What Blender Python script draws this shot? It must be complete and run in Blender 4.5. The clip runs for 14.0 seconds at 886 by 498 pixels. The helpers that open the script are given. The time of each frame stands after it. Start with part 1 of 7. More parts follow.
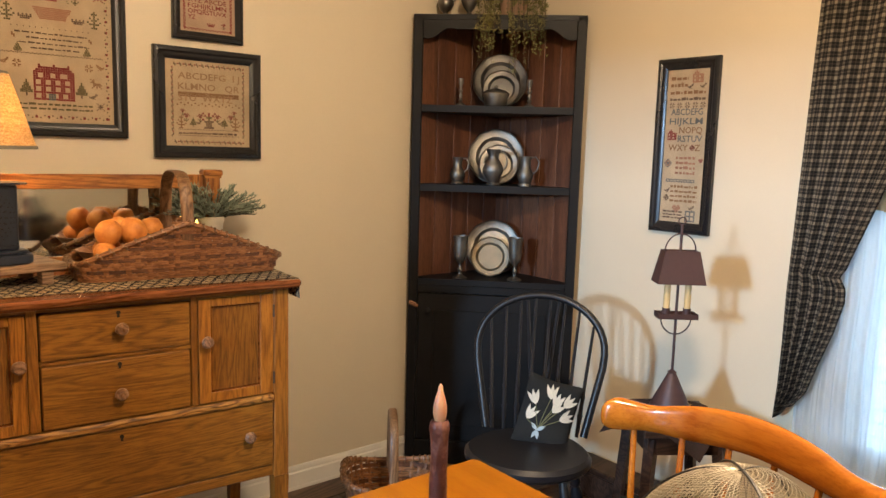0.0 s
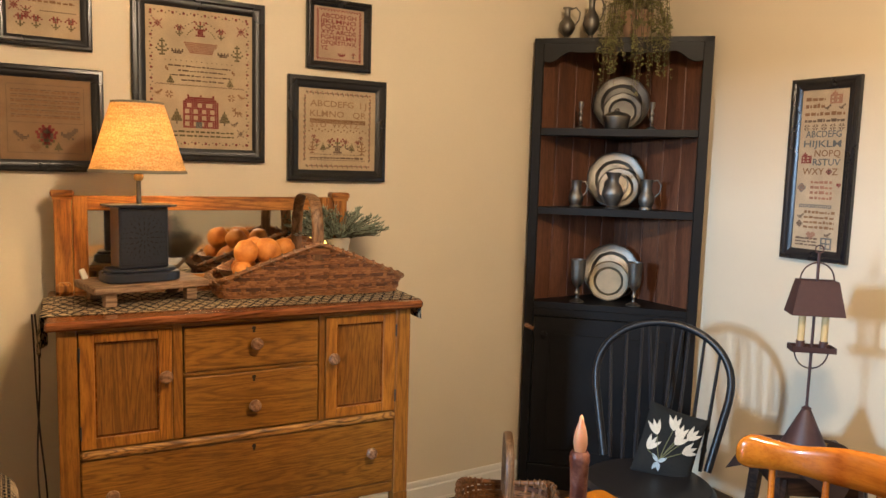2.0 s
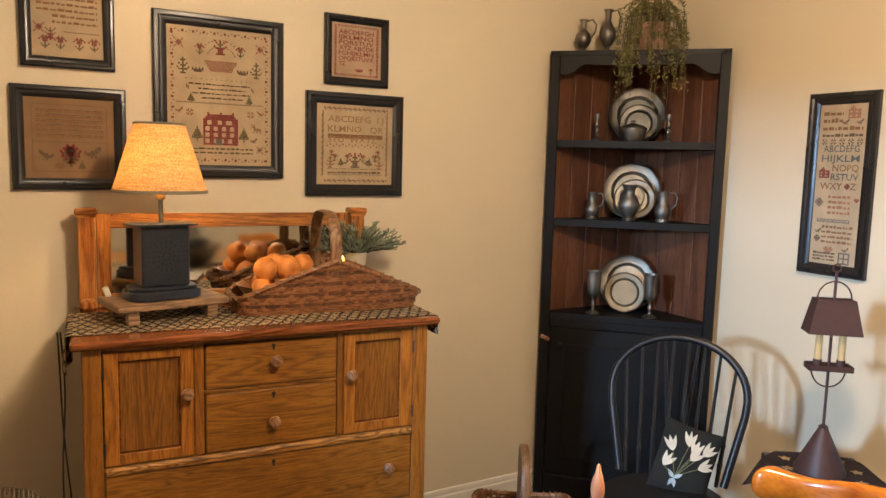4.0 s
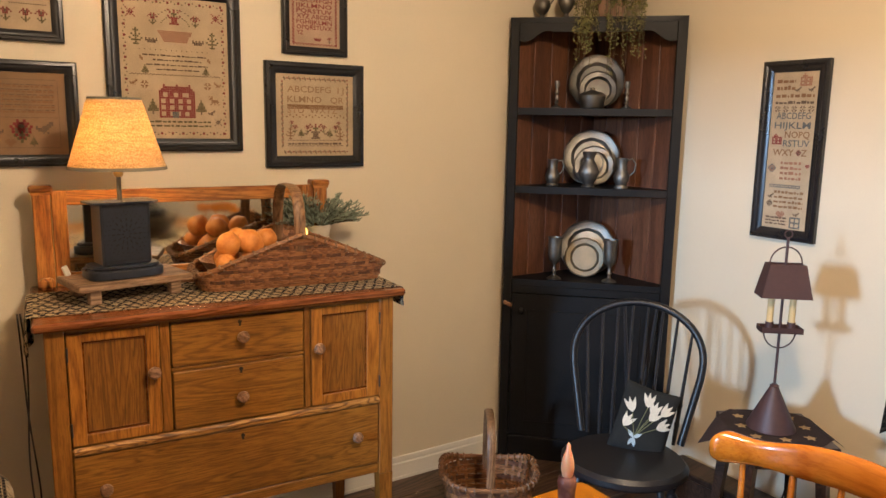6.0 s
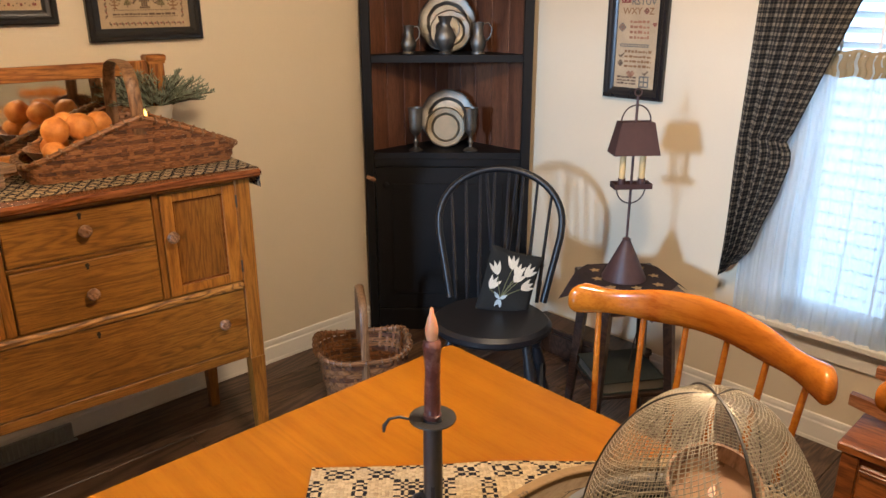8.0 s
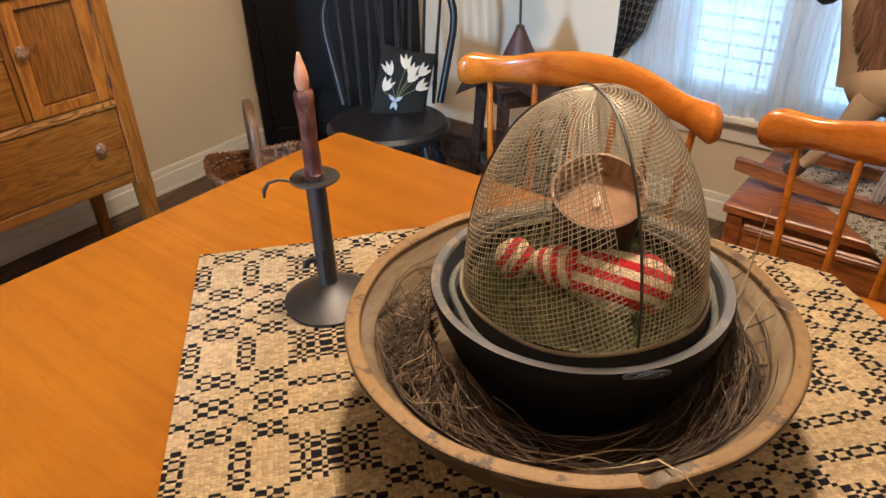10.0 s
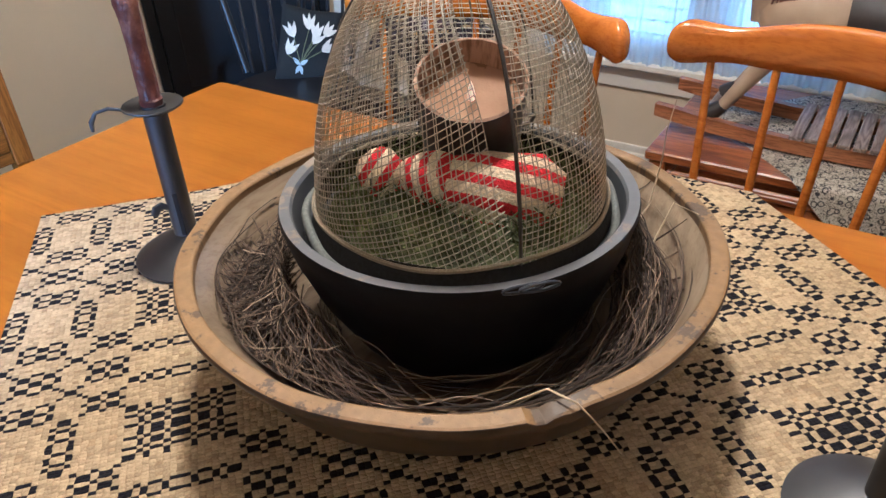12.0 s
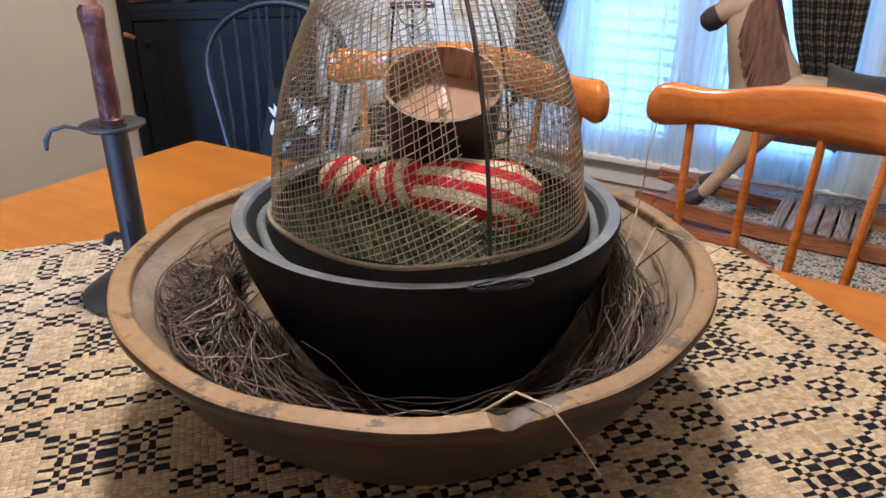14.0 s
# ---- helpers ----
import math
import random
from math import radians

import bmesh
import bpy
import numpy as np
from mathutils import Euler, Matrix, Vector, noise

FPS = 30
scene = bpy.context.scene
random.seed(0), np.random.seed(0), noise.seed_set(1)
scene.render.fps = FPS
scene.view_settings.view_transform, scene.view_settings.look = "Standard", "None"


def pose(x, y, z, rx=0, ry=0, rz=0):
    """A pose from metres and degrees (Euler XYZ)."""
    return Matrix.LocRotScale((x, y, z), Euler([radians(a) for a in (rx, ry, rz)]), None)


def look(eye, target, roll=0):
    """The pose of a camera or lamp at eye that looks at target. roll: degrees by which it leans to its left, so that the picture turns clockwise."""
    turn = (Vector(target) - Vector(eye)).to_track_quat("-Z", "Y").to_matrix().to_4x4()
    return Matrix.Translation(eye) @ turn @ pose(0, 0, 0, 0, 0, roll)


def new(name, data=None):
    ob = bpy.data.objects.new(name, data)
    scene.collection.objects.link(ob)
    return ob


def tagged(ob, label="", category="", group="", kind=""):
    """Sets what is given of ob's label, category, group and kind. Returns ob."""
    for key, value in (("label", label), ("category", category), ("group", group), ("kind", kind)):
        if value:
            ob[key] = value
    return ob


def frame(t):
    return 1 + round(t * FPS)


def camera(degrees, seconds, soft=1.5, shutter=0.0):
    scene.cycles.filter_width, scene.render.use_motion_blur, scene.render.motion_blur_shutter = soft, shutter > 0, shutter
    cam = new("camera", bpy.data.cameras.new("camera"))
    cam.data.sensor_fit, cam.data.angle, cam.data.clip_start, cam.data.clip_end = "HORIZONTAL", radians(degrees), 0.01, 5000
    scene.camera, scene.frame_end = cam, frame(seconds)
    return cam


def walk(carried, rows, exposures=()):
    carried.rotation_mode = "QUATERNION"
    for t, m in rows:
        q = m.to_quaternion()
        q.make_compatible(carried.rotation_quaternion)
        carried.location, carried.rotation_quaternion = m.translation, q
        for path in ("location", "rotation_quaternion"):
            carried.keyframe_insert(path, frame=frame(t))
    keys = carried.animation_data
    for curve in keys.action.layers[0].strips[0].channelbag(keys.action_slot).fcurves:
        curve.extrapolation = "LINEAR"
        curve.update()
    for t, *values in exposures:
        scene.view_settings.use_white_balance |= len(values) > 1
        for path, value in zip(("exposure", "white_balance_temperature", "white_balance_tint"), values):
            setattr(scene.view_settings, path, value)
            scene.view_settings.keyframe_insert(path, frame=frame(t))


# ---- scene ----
cam = camera(61.8, 14.0)
PATH = [
    (0, (-2.373, -2.502, 1.313), (-1.112, -0.972, 1.051), 1.6),
    (0.5, (-2.388, -2.494, 1.314), (-1.192, -0.909, 1.072), 1.5),
    (1, (-2.401, -2.492, 1.318), (-1.269, -0.859, 1.088), 1.5),
    (1.5, (-2.406, -2.494, 1.323), (-1.337, -0.818, 1.1), 1.5),
    (2, (-2.415, -2.494, 1.326), (-1.389, -0.791, 1.108), 1.6),
    (2.5, (-2.418, -2.495, 1.323), (-1.419, -0.775, 1.114), 1.5),
    (3, (-2.419, -2.497, 1.346), (-1.43, -0.772, 1.129), 1.5),
    (5.5, (-2.445, -2.503, 1.414), (-1.411, -0.813, 1.141), 1.1),
    (6, (-2.447, -2.502, 1.423), (-1.368, -0.851, 1.093), 1.0),
    (6.5, (-2.437, -2.505, 1.425), (-1.298, -0.911, 1.026), 0.8),
    (7, (-2.418, -2.49, 1.416), (-1.212, -0.967, 0.941), 0.6),
    (7.5, (-2.415, -2.48, 1.412), (-1.147, -1.037, 0.855), 0.4),
    (8, (-2.41, -2.481, 1.4), (-1.102, -1.113, 0.754), -0.2),
    (8.5, (-2.407, -2.484, 1.373), (-1.078, -1.188, 0.628), -0.8),
    (9, (-2.39, -2.492, 1.358), (-1.073, -1.262, 0.49), -1.9),
    (9.2, (-2.403, -2.49, 1.343), (-1.078, -1.298, 0.436), -1.8),
    (11.3, (-2.318, -2.512, 1.216), (-1.009, -1.57, 0.035), -3.0),
    (11.5, (-2.309, -2.511, 1.202), (-0.982, -1.584, 0.028), -2.9),
    (12, (-2.295, -2.507, 1.181), (-0.898, -1.581, 0.09), -2.6),
    (12.5, (-2.288, -2.505, 1.163), (-0.842, -1.562, 0.152), -2.3),
    (13, (-2.284, -2.507, 1.146), (-0.811, -1.563, 0.176), -1.4),
    (13.5, (-2.283, -2.51, 1.126), (-0.78, -1.558, 0.212), -0.6),
    (14, (-2.286, -2.513, 1.103), (-0.743, -1.557, 0.262), -0.1),
]
EXPOSURES = [(0.0, 0.06, 6250, 12), (3.0, 0.07, 6150, 12), (5.5, 0.07, 6000, 13), (7.5, 0.06, 6050, 15), (9.0, 0.0, 6050, 15), (11.5, 0.29, 4700, 11), (12.5, 0.28, 4450, 12), (14.0, 0.28, 4450, 13)]
walk(cam, [(t, look(eye, target, roll)) for t, eye, target, roll in PATH], EXPOSURES)

# the room: wall A (y = 0) carries the pictures, wall B (x = 0) the window; the floor lies at z = FL
FL = -0.028


# ---- light ----
world = bpy.data.worlds.new("sky")
scene.world = world
world.use_nodes = True
_sky = world.node_tree.nodes.new("ShaderNodeTexSky")
_sky.sky_type = "NISHITA"
_sky.sun_disc = False
_sky.sun_elevation, _sky.sun_rotation = radians(35), radians(200)
_bg = world.node_tree.nodes["Background"]
_bg.inputs["Strength"].default_value = 0.12
world.node_tree.links.new(_sky.outputs[0], _bg.inputs["Color"])


def area_light(name, m, sx, sy, watts, colour):
    data = bpy.data.lights.new(name, "AREA")
    data.shape, data.size, data.size_y, data.energy, data.color = "RECTANGLE", sx, sy, watts, colour
    ob = new(name, data)
    ob.matrix_world = m
    return ob


def point_light(name, at, watts, colour, radius):
    data = bpy.data.lights.new(name, "POINT")
    data.energy, data.color, data.shadow_soft_size = watts, colour, radius
    ob = new(name, data)
    ob.location = at
    return ob


# daylight through the twin window behind the sheers
area_light("window_daylight", look((0.34, -1.97, 1.2), (-3, -1.97, 1.0)), 1.3, 1.9, 50, (0.48, 0.74, 1.0))
# added cool daylight lamp behind the walk, aimed by the shadows; its window is unseen
area_light("added_rear_daylight", look((-6.2, -2.36, 1.84), (-0.43, -1.25, 0.95)), 0.34, 0.44, 285, (0.47, 0.72, 1.0))
# warm ceiling fixture over the table
point_light("ceiling_fixture", (-1.67, -2.06, 2.18), 110, (1.0, 0.75, 0.47), 0.085)
# bulb of the shaded lamp on the dresser
point_light("bulb", (-2.09, -0.32, 1.37), 8.0, (1.0, 0.66, 0.30), 0.03)


# ---- mesh helpers ----
class Geo:
    """Collects vertices and faces of one mesh."""

    def __init__(self):
        self.v, self.f, self.uv, self.mi = [], [], {}, {}

    def add(self, verts, faces, m=None):
        n = len(self.v)
        self.v += [tuple(m @ Vector(p)) if m else tuple(p) for p in verts]
        self.f += [tuple(i + n for i in f) for f in faces]
        return self

    def box(self, x0, y0, z0, x1, y1, z1, bevel=0.0, m=None):
        lo, hi = (x0, y0, z0), (x1, y1, z1)
        b = min(bevel, 0.45 * min(hi[i] - lo[i] for i in range(3)))
        if b <= 0:
            vs = [(x, y, z) for x in (x0, x1) for y in (y0, y1) for z in (z0, z1)]
            return self.add(vs, [(0, 1, 3, 2), (4, 6, 7, 5), (0, 4, 5, 1), (2, 3, 7, 6), (0, 2, 6, 4), (1, 5, 7, 3)], m)
        vs, index = [], {}
        for c in range(8):
            s = [(c >> i) & 1 for i in range(3)]
            for a in range(3):
                p = [(hi[i] if s[i] else lo[i]) if i == a else (hi[i] - b if s[i] else lo[i] + b) for i in range(3)]
                index[c, a] = len(vs)
                vs.append(p)
        fs = []
        for a in range(3):
            u, w = (a + 1) % 3, (a + 2) % 3
            for s in (0, 1):
                fs.append([index[(s << a) | (i << u) | (j << w), a] for i, j in ((0, 0), (1, 0), (1, 1), (0, 1))])
            for i in (0, 1):
                for j in (0, 1):
                    c0 = (i << u) | (j << w)
                    c1 = c0 | (1 << a)
                    fs.append([index[c0, u], index[c1, u], index[c1, w], index[c0, w]])
        for c in range(8):
            fs.append([index[c, 0], index[c, 1], index[c, 2]])
        return self.add(vs, fs, m)

    def lathe(self, profile, seg=24, m=None, wobble=None):
        """Profile of (radius, z) from one end to the other; ends with radius 0 close."""
        vs, fs, rings = [], [], []
        for r, z in profile:
            if r < 1e-6:
                rings.append([len(vs)])
                vs.append((0, 0, z))
            else:
                rings.append(list(range(len(vs), len(vs) + seg)))
                for i in range(seg):
                    a = 2 * math.pi * i / seg
                    k, dz = wobble(a, z) if wobble else (1.0, 0.0)
                    vs.append((r * k * math.cos(a), r * k * math.sin(a), z + dz))
        for p, q in zip(rings, rings[1:]):
            for i in range(seg):
                j = (i + 1) % seg
                if len(p) == 1 and len(q) == 1:
                    continue
                if len(p) == 1:
                    fs.append((p[0], q[i], q[j]))
                elif len(q) == 1:
                    fs.append((p[i], q[0], p[j]))
                else:
                    fs.append((p[i], q[i], q[j], p[j]))
        return self.add(vs, fs, m)

    def tube(self, points, radius, seg=8, m=None, flat=1.0, closed=False, side=None):
        """A round (or flattened) rod along points; radius a number or one for each point."""
        pts = [Vector(p) for p in points]
        n = len(pts)
        radii = radius if hasattr(radius, "__len__") else [radius] * n
        vs, fs, rings = [], [], []
        ref = Vector(side) if side else None
        for i, p in enumerate(pts):
            if closed:
                d = pts[(i + 1) % n] - pts[i - 1]
            else:
                d = pts[min(i + 1, n - 1)] - pts[max(i - 1, 0)]
            d.normalize()
            if ref is None:
                ref = Vector((0, 0, 1)) if abs(d.z) < 0.9 else Vector((1, 0, 0))
            a = (ref - d * ref.dot(d)).normalized()
            if side is None:
                ref = a
            b = d.cross(a)
            rings.append(range(len(vs), len(vs) + seg))
            for k in range(seg):
                t = 2 * math.pi * k / seg
                vs.append(p + radii[i] * (math.cos(t) * a + flat * math.sin(t) * b))
        pairs = list(zip(rings, rings[1:]))
        if closed:
            pairs.append((rings[-1], rings[0]))
        for p, q in pairs:
            for k in range(seg):
                j = (k + 1) % seg
                fs.append((p[k], p[j], q[j], q[k]))
        if not closed:
            fs += [tuple(reversed(rings[0])), tuple(rings[-1])]
        return self.add(vs, fs, m)

    def prism(self, outline, z0, z1, m=None, bevel=0.0):
        """Upright prism over an outline of (x, y)."""
        n = len(outline)
        cx, cy = sum(p[0] for p in outline) / n, sum(p[1] for p in outline) / n

        def ring(z, inset):
            out = []
            for x, y in outline:
                d = math.hypot(x - cx, y - cy) or 1
                out.append((x - inset * (x - cx) / d, y - inset * (y - cy) / d, z))
            return out

        levels = [ring(z0, bevel), ring(z0 + bevel, 0), ring(z1 - bevel, 0), ring(z1, bevel)] if bevel else [ring(z0, 0), ring(z1, 0)]
        vs = [p for lv in levels for p in lv]
        fs = [tuple(reversed(range(n))), tuple(range(len(vs) - n, len(vs)))]
        for k in range(len(levels) - 1):
            for i in range(n):
                j = (i + 1) % n
                fs.append((k * n + i, k * n + j, (k + 1) * n + j, (k + 1) * n + i))
        return self.add(vs, fs, m)

    def sheet(self, nu, nv, place, thick=0.0, uv=None):
        """A grid surface place(u, v), u and v from 0 to 1, with a back at a distance."""
        base, fbase = len(self.v), len(self.f)
        for i in range(nu + 1):
            for j in range(nv + 1):
                self.v.append(tuple(place(i / nu, j / nv)))
        for i in range(nu):
            for j in range(nv):
                a = base + i * (nv + 1) + j
                self.f.append((a, a + nv + 1, a + nv + 2, a + 1))
        if uv:
            for i in range(nu + 1):
                for j in range(nv + 1):
                    self.uv[base + i * (nv + 1) + j] = uv(i / nu, j / nv)
        return self

    def mesh(self, name, smooth=None, normals=True):
        me = bpy.data.meshes.new(name)
        me.from_pydata(self.v, [], self.f)
        if self.uv:
            layer = me.uv_layers.new(name="UVMap")
            for loop in me.loops:
                layer.data[loop.index].uv = self.uv.get(loop.vertex_index, (0, 0))
        for i, k in self.mi.items():
            me.polygons[i].material_index = k
        if normals:
            bm = bmesh.new()
            bm.from_mesh(me)
            bmesh.ops.recalc_face_normals(bm, faces=bm.faces)
            bm.to_mesh(me)
            bm.free()
        if smooth is not None:
            me.polygons.foreach_set("use_smooth", [True] * len(me.polygons))
            me.set_sharp_from_angle(angle=radians(smooth))
        me.update()
        return me


def thing(name, m, label, category, group="", kind=""):
    return tagged_at(new(name), m, label, category, group, kind)


def tagged_at(ob, m, label, category, group="", kind=""):
    ob.matrix_world = m
    return tagged(ob, label, category, group, kind)


def part(name, geo, material, parent=None, label="", smooth=35, normals=True):
    me = geo.mesh(name, smooth, normals) if isinstance(geo, Geo) else geo
    for one in (material if isinstance(material, (list, tuple)) else [material]):
        me.materials.append(one)
    ob = new(name, me)
    ob.parent = parent
    return tagged(ob, label) if label else ob


def single(name, geo, material, m, label, category, group="", kind="", smooth=35):
    """A thing that is one plain mesh."""
    ob = part(name, geo, material, None, "", smooth)
    return tagged_at(ob, m, label, category, group, kind)


def rod(a, b, r, r2=None, seg=10):
    return Geo().tube([a, tuple((Vector(a) + Vector(b)) / 2), b], [r, ((r + (r2 or r)) / 2), r2 or r], seg)


# ---- materials ----
class Mat:
    """A node material with short ways to add textures."""

    def __init__(self, name, rough=0.5, metal=0.0, colour=(0.5, 0.5, 0.5), coat=0.0, spec=0.5):
        self.m = bpy.data.materials.new(name)
        self.m.use_nodes = True
        self.t = self.m.node_tree
        self.b = self.t.nodes["Principled BSDF"]
        self.b.inputs["Base Color"].default_value = (*colour, 1)
        self.b.inputs["Roughness"].default_value = rough
        self.b.inputs["Metallic"].default_value = metal
        self.b.inputs["Coat Weight"].default_value = coat
        self.b.inputs["Specular IOR Level"].default_value = spec

    def node(self, kind, **values):
        n = self.t.nodes.new(kind)
        for k, v in values.items():
            n.inputs[k.replace("_", " ")].default_value = v
        return n

    def link(self, a, b):
        self.t.links.new(a, b)

    def coords(self, scale=(1, 1, 1), turn=(0, 0, 0), kind="Object", shift=False):
        c, mp = self.t.nodes.new("ShaderNodeTexCoord"), self.t.nodes.new("ShaderNodeMapping")
        mp.inputs["Scale"].default_value = scale
        mp.inputs["Rotation"].default_value = [radians(a) for a in turn]
        self.link(c.outputs[kind], mp.inputs["Vector"])
        if shift:
            info, mul = self.t.nodes.new("ShaderNodeObjectInfo"), self.t.nodes.new("ShaderNodeMath")
            mul.operation = "MULTIPLY"
            mul.inputs[1].default_value = 37.0
            self.link(info.outputs["Random"], mul.inputs[0])
            comb = self.t.nodes.new("ShaderNodeCombineXYZ")
            for k in range(3):
                self.link(mul.outputs[0], comb.inputs[k])
            self.link(comb.outputs[0], mp.inputs["Location"])
        return mp.outputs[0]

    def noise(self, where, scale, detail=4.0, rough=0.55, distort=0.0):
        n = self.node("ShaderNodeTexNoise", Scale=scale, Detail=detail, Roughness=rough, Distortion=distort)
        self.link(where, n.inputs["Vector"])
        return n.outputs["Fac"]

    def ramp(self, fac, stops):
        r = self.t.nodes.new("ShaderNodeValToRGB")
        while len(r.color_ramp.elements) < len(stops):
            r.color_ramp.elements.new(0.5)
        for e, (p, c) in zip(r.color_ramp.elements, stops):
            e.position, e.color = p, (*c, 1)
        self.link(fac, r.inputs["Fac"])
        return r.outputs["Color"]

    def mix(self, a, b, fac, kind="MIX"):
        n = self.t.nodes.new("ShaderNodeMix")
        n.data_type, n.blend_type = "RGBA", kind
        for value, socket in ((fac, n.inputs[0]), (a, n.inputs[6]), (b, n.inputs[7])):
            if isinstance(value, (int, float)):
                socket.default_value = value
            elif isinstance(value, tuple):
                socket.default_value = (*value, 1)
            else:
                self.link(value, socket)
        return n.outputs[2]

    def math(self, op, a, b=0.0):
        n = self.t.nodes.new("ShaderNodeMath")
        n.operation = op
        for value, socket in ((a, n.inputs[0]), (b, n.inputs[1])):
            if isinstance(value, (int, float)):
                socket.default_value = value
            else:
                self.link(value, socket)
        return n.outputs[0]

    def colour(self, socket):
        self.link(socket, self.b.inputs["Base Color"])
        return self

    def bump(self, fac, strength=0.3, distance=0.002):
        n = self.node("ShaderNodeBump", Strength=strength, Distance=distance)
        self.link(fac, n.inputs["Height"])
        self.link(n.outputs[0], self.b.inputs["Normal"])
        return self

    def gloss(self, fac, lo, hi):
        r = self.t.nodes.new("ShaderNodeMapRange")
        r.inputs["To Min"].default_value, r.inputs["To Max"].default_value = lo, hi
        self.link(fac, r.inputs["Value"])
        self.link(r.outputs[0], self.b.inputs["Roughness"])
        return self


def wood(name, dark, mid, light, axis="x", rough=0.45, grain=26.0, coat=0.0, figure=5.0, strength=0.25, pores=0.5, lines=120.0, spec=0.5):
    """Planed wood with its grain along an axis: figure, fine pores and slow stains."""
    w = Mat(name, rough, coat=coat, spec=spec)
    along = {"x": (0.09, 1, 1), "y": (1, 0.09, 1), "z": (1, 1, 0.09)}[axis]
    p = w.coords(along, shift=True)
    fig = w.noise(p, figure, 3.0, 0.6, 1.6)
    bands = w.math("SINE", w.math("MULTIPLY", fig, lines))
    bands = w.math("ADD", w.math("MULTIPLY", bands, 0.5), 0.5)
    fine = w.noise(p, grain * 9, 3.0, 0.7)
    body = w.ramp(bands, [(0.0, dark), (0.35, mid), (1.0, light)])
    pore = w.ramp(fine, [(0.34, (pores, pores * 0.9, pores * 0.8)), (0.55, (1, 1, 1))])
    stain = w.ramp(w.noise(w.coords(shift=True), 3.5, 3.0), [(0.3, (0.78, 0.74, 0.7)), (0.7, (1.08, 1.06, 1.04))])
    w.colour(w.mix(w.mix(body, pore, 1.0, "MULTIPLY"), stain, 1.0, "MULTIPLY"))
    w.bump(fine, strength, 0.0008)
    w.gloss(w.noise(w.coords(), 7.0, 3.0), max(rough - 0.1, 0.08), rough + 0.12)
    return w.m


def paint(name, colour, rough=0.5, under=None, wear=0.0, grain=60.0, bump=0.15, spread=0.12, spec=0.5):
    """Painted or plain solid surface with two scales of unevenness, and rubbed spots."""
    w = Mat(name, rough, spec=spec)
    big, small = w.noise(w.coords(shift=True), 3.0, 4.0), w.noise(w.coords(shift=True), grain, 4.0)
    a = tuple(c * (1 - spread) for c in colour)
    b = tuple(min(c * (1 + spread), 1.0) for c in colour)
    c = w.mix(w.ramp(big, [(0.3, a), (0.7, b)]), w.ramp(small, [(0.3, a), (0.7, b)]), 0.4)
    if under:
        rub = w.ramp(w.noise(w.coords((1, 1, 0.25), shift=True), 14.0, 6.0, 0.7), [(1.0 - wear - 0.03, (0, 0, 0)), (1.0 - wear, (1, 1, 1))])
        c = w.mix(c, under, rub)
    w.colour(c)
    w.bump(small, bump, 0.001)
    w.gloss(big, rough - 0.07, rough + 0.1)
    return w.m


def metal(name, colour, rough=0.35, spread=0.25, grain=30.0, metallic=1.0):
    w = Mat(name, rough, metallic)
    n, s = w.noise(w.coords(shift=True), grain * 0.3, 4.0), w.noise(w.coords(shift=True), grain * 4, 3.0)
    w.colour(w.ramp(n, [(0.3, tuple(c * (1 - spread) for c in colour)), (0.7, tuple(min(1, c * (1 + spread)) for c in colour))]))
    w.gloss(n, rough - 0.1, rough + 0.15)
    w.bump(s, 0.12, 0.0006)
    return w.m


def cloth(name, colour, rough=0.9, thread=900.0, second=None):
    w = Mat(name, rough, spec=0.2)
    n, s = w.noise(w.coords(), thread, 2.0), w.noise(w.coords(shift=True), 12.0, 4.0)
    base = w.ramp(s, [(0.3, tuple(c * 0.86 for c in colour)), (0.7, tuple(min(1, c * 1.1) for c in colour))])
    w.colour(w.mix(base, w.ramp(n, [(0.3, (0.72, 0.72, 0.72)), (0.7, (1.12, 1.12, 1.12))]), 1.0, "MULTIPLY"))
    w.bump(n, 0.4, 0.0008)
    return w.m


M_WALL = paint("wall_paint", (0.70, 0.60, 0.44), 0.62, grain=180.0, bump=0.12, spread=0.03)
# unseen rear walls, toned darker to limit the light they bounce
M_REAR = paint("rear_bounce_tone", (0.52, 0.44, 0.33), 0.7, grain=150.0, spread=0.05)
# unseen ceiling, greyed so that less light bounces off it
M_CEIL = paint("ceiling_bounce_tone", (0.46, 0.43, 0.38), 0.8, grain=120.0, spread=0.03)
M_TRIM = paint("trim_paint", (0.78, 0.74, 0.66), 0.4, grain=90.0, spread=0.04)
M_OAK_X = wood("oak_across", (0.21, 0.084, 0.012), (0.30, 0.125, 0.018), (0.35, 0.152, 0.023), "x", 0.36, figure=8.5, pores=0.6, lines=95.0)
M_OAK_Z = wood("oak_upright", (0.24, 0.092, 0.013), (0.32, 0.126, 0.018), (0.37, 0.152, 0.023), "z", 0.36, figure=7.0, pores=0.62, lines=80.0)
M_OAK_PANEL = wood("oak_panel", (0.17, 0.064, 0.010), (0.245, 0.096, 0.014), (0.29, 0.120, 0.018), "z", 0.38, figure=9.0, pores=0.6, lines=90.0)
M_OAK_FRAME = wood("oak_door_frame", (0.28, 0.102, 0.014), (0.42, 0.160, 0.021), (0.47, 0.19, 0.027), "z", 0.34, figure=5.0, pores=0.6, lines=80.0)
M_OAK_TOP = wood("oak_top", (0.15, 0.045, 0.014), (0.22, 0.07, 0.02), (0.28, 0.095, 0.028), "x", 0.22, coat=0.3, figure=2.4)
M_OAK_GOLD = wood("oak_tiger", (0.15, 0.06, 0.012), (0.42, 0.20, 0.045), (0.5, 0.25, 0.06), "x", 0.34, figure=9.0)
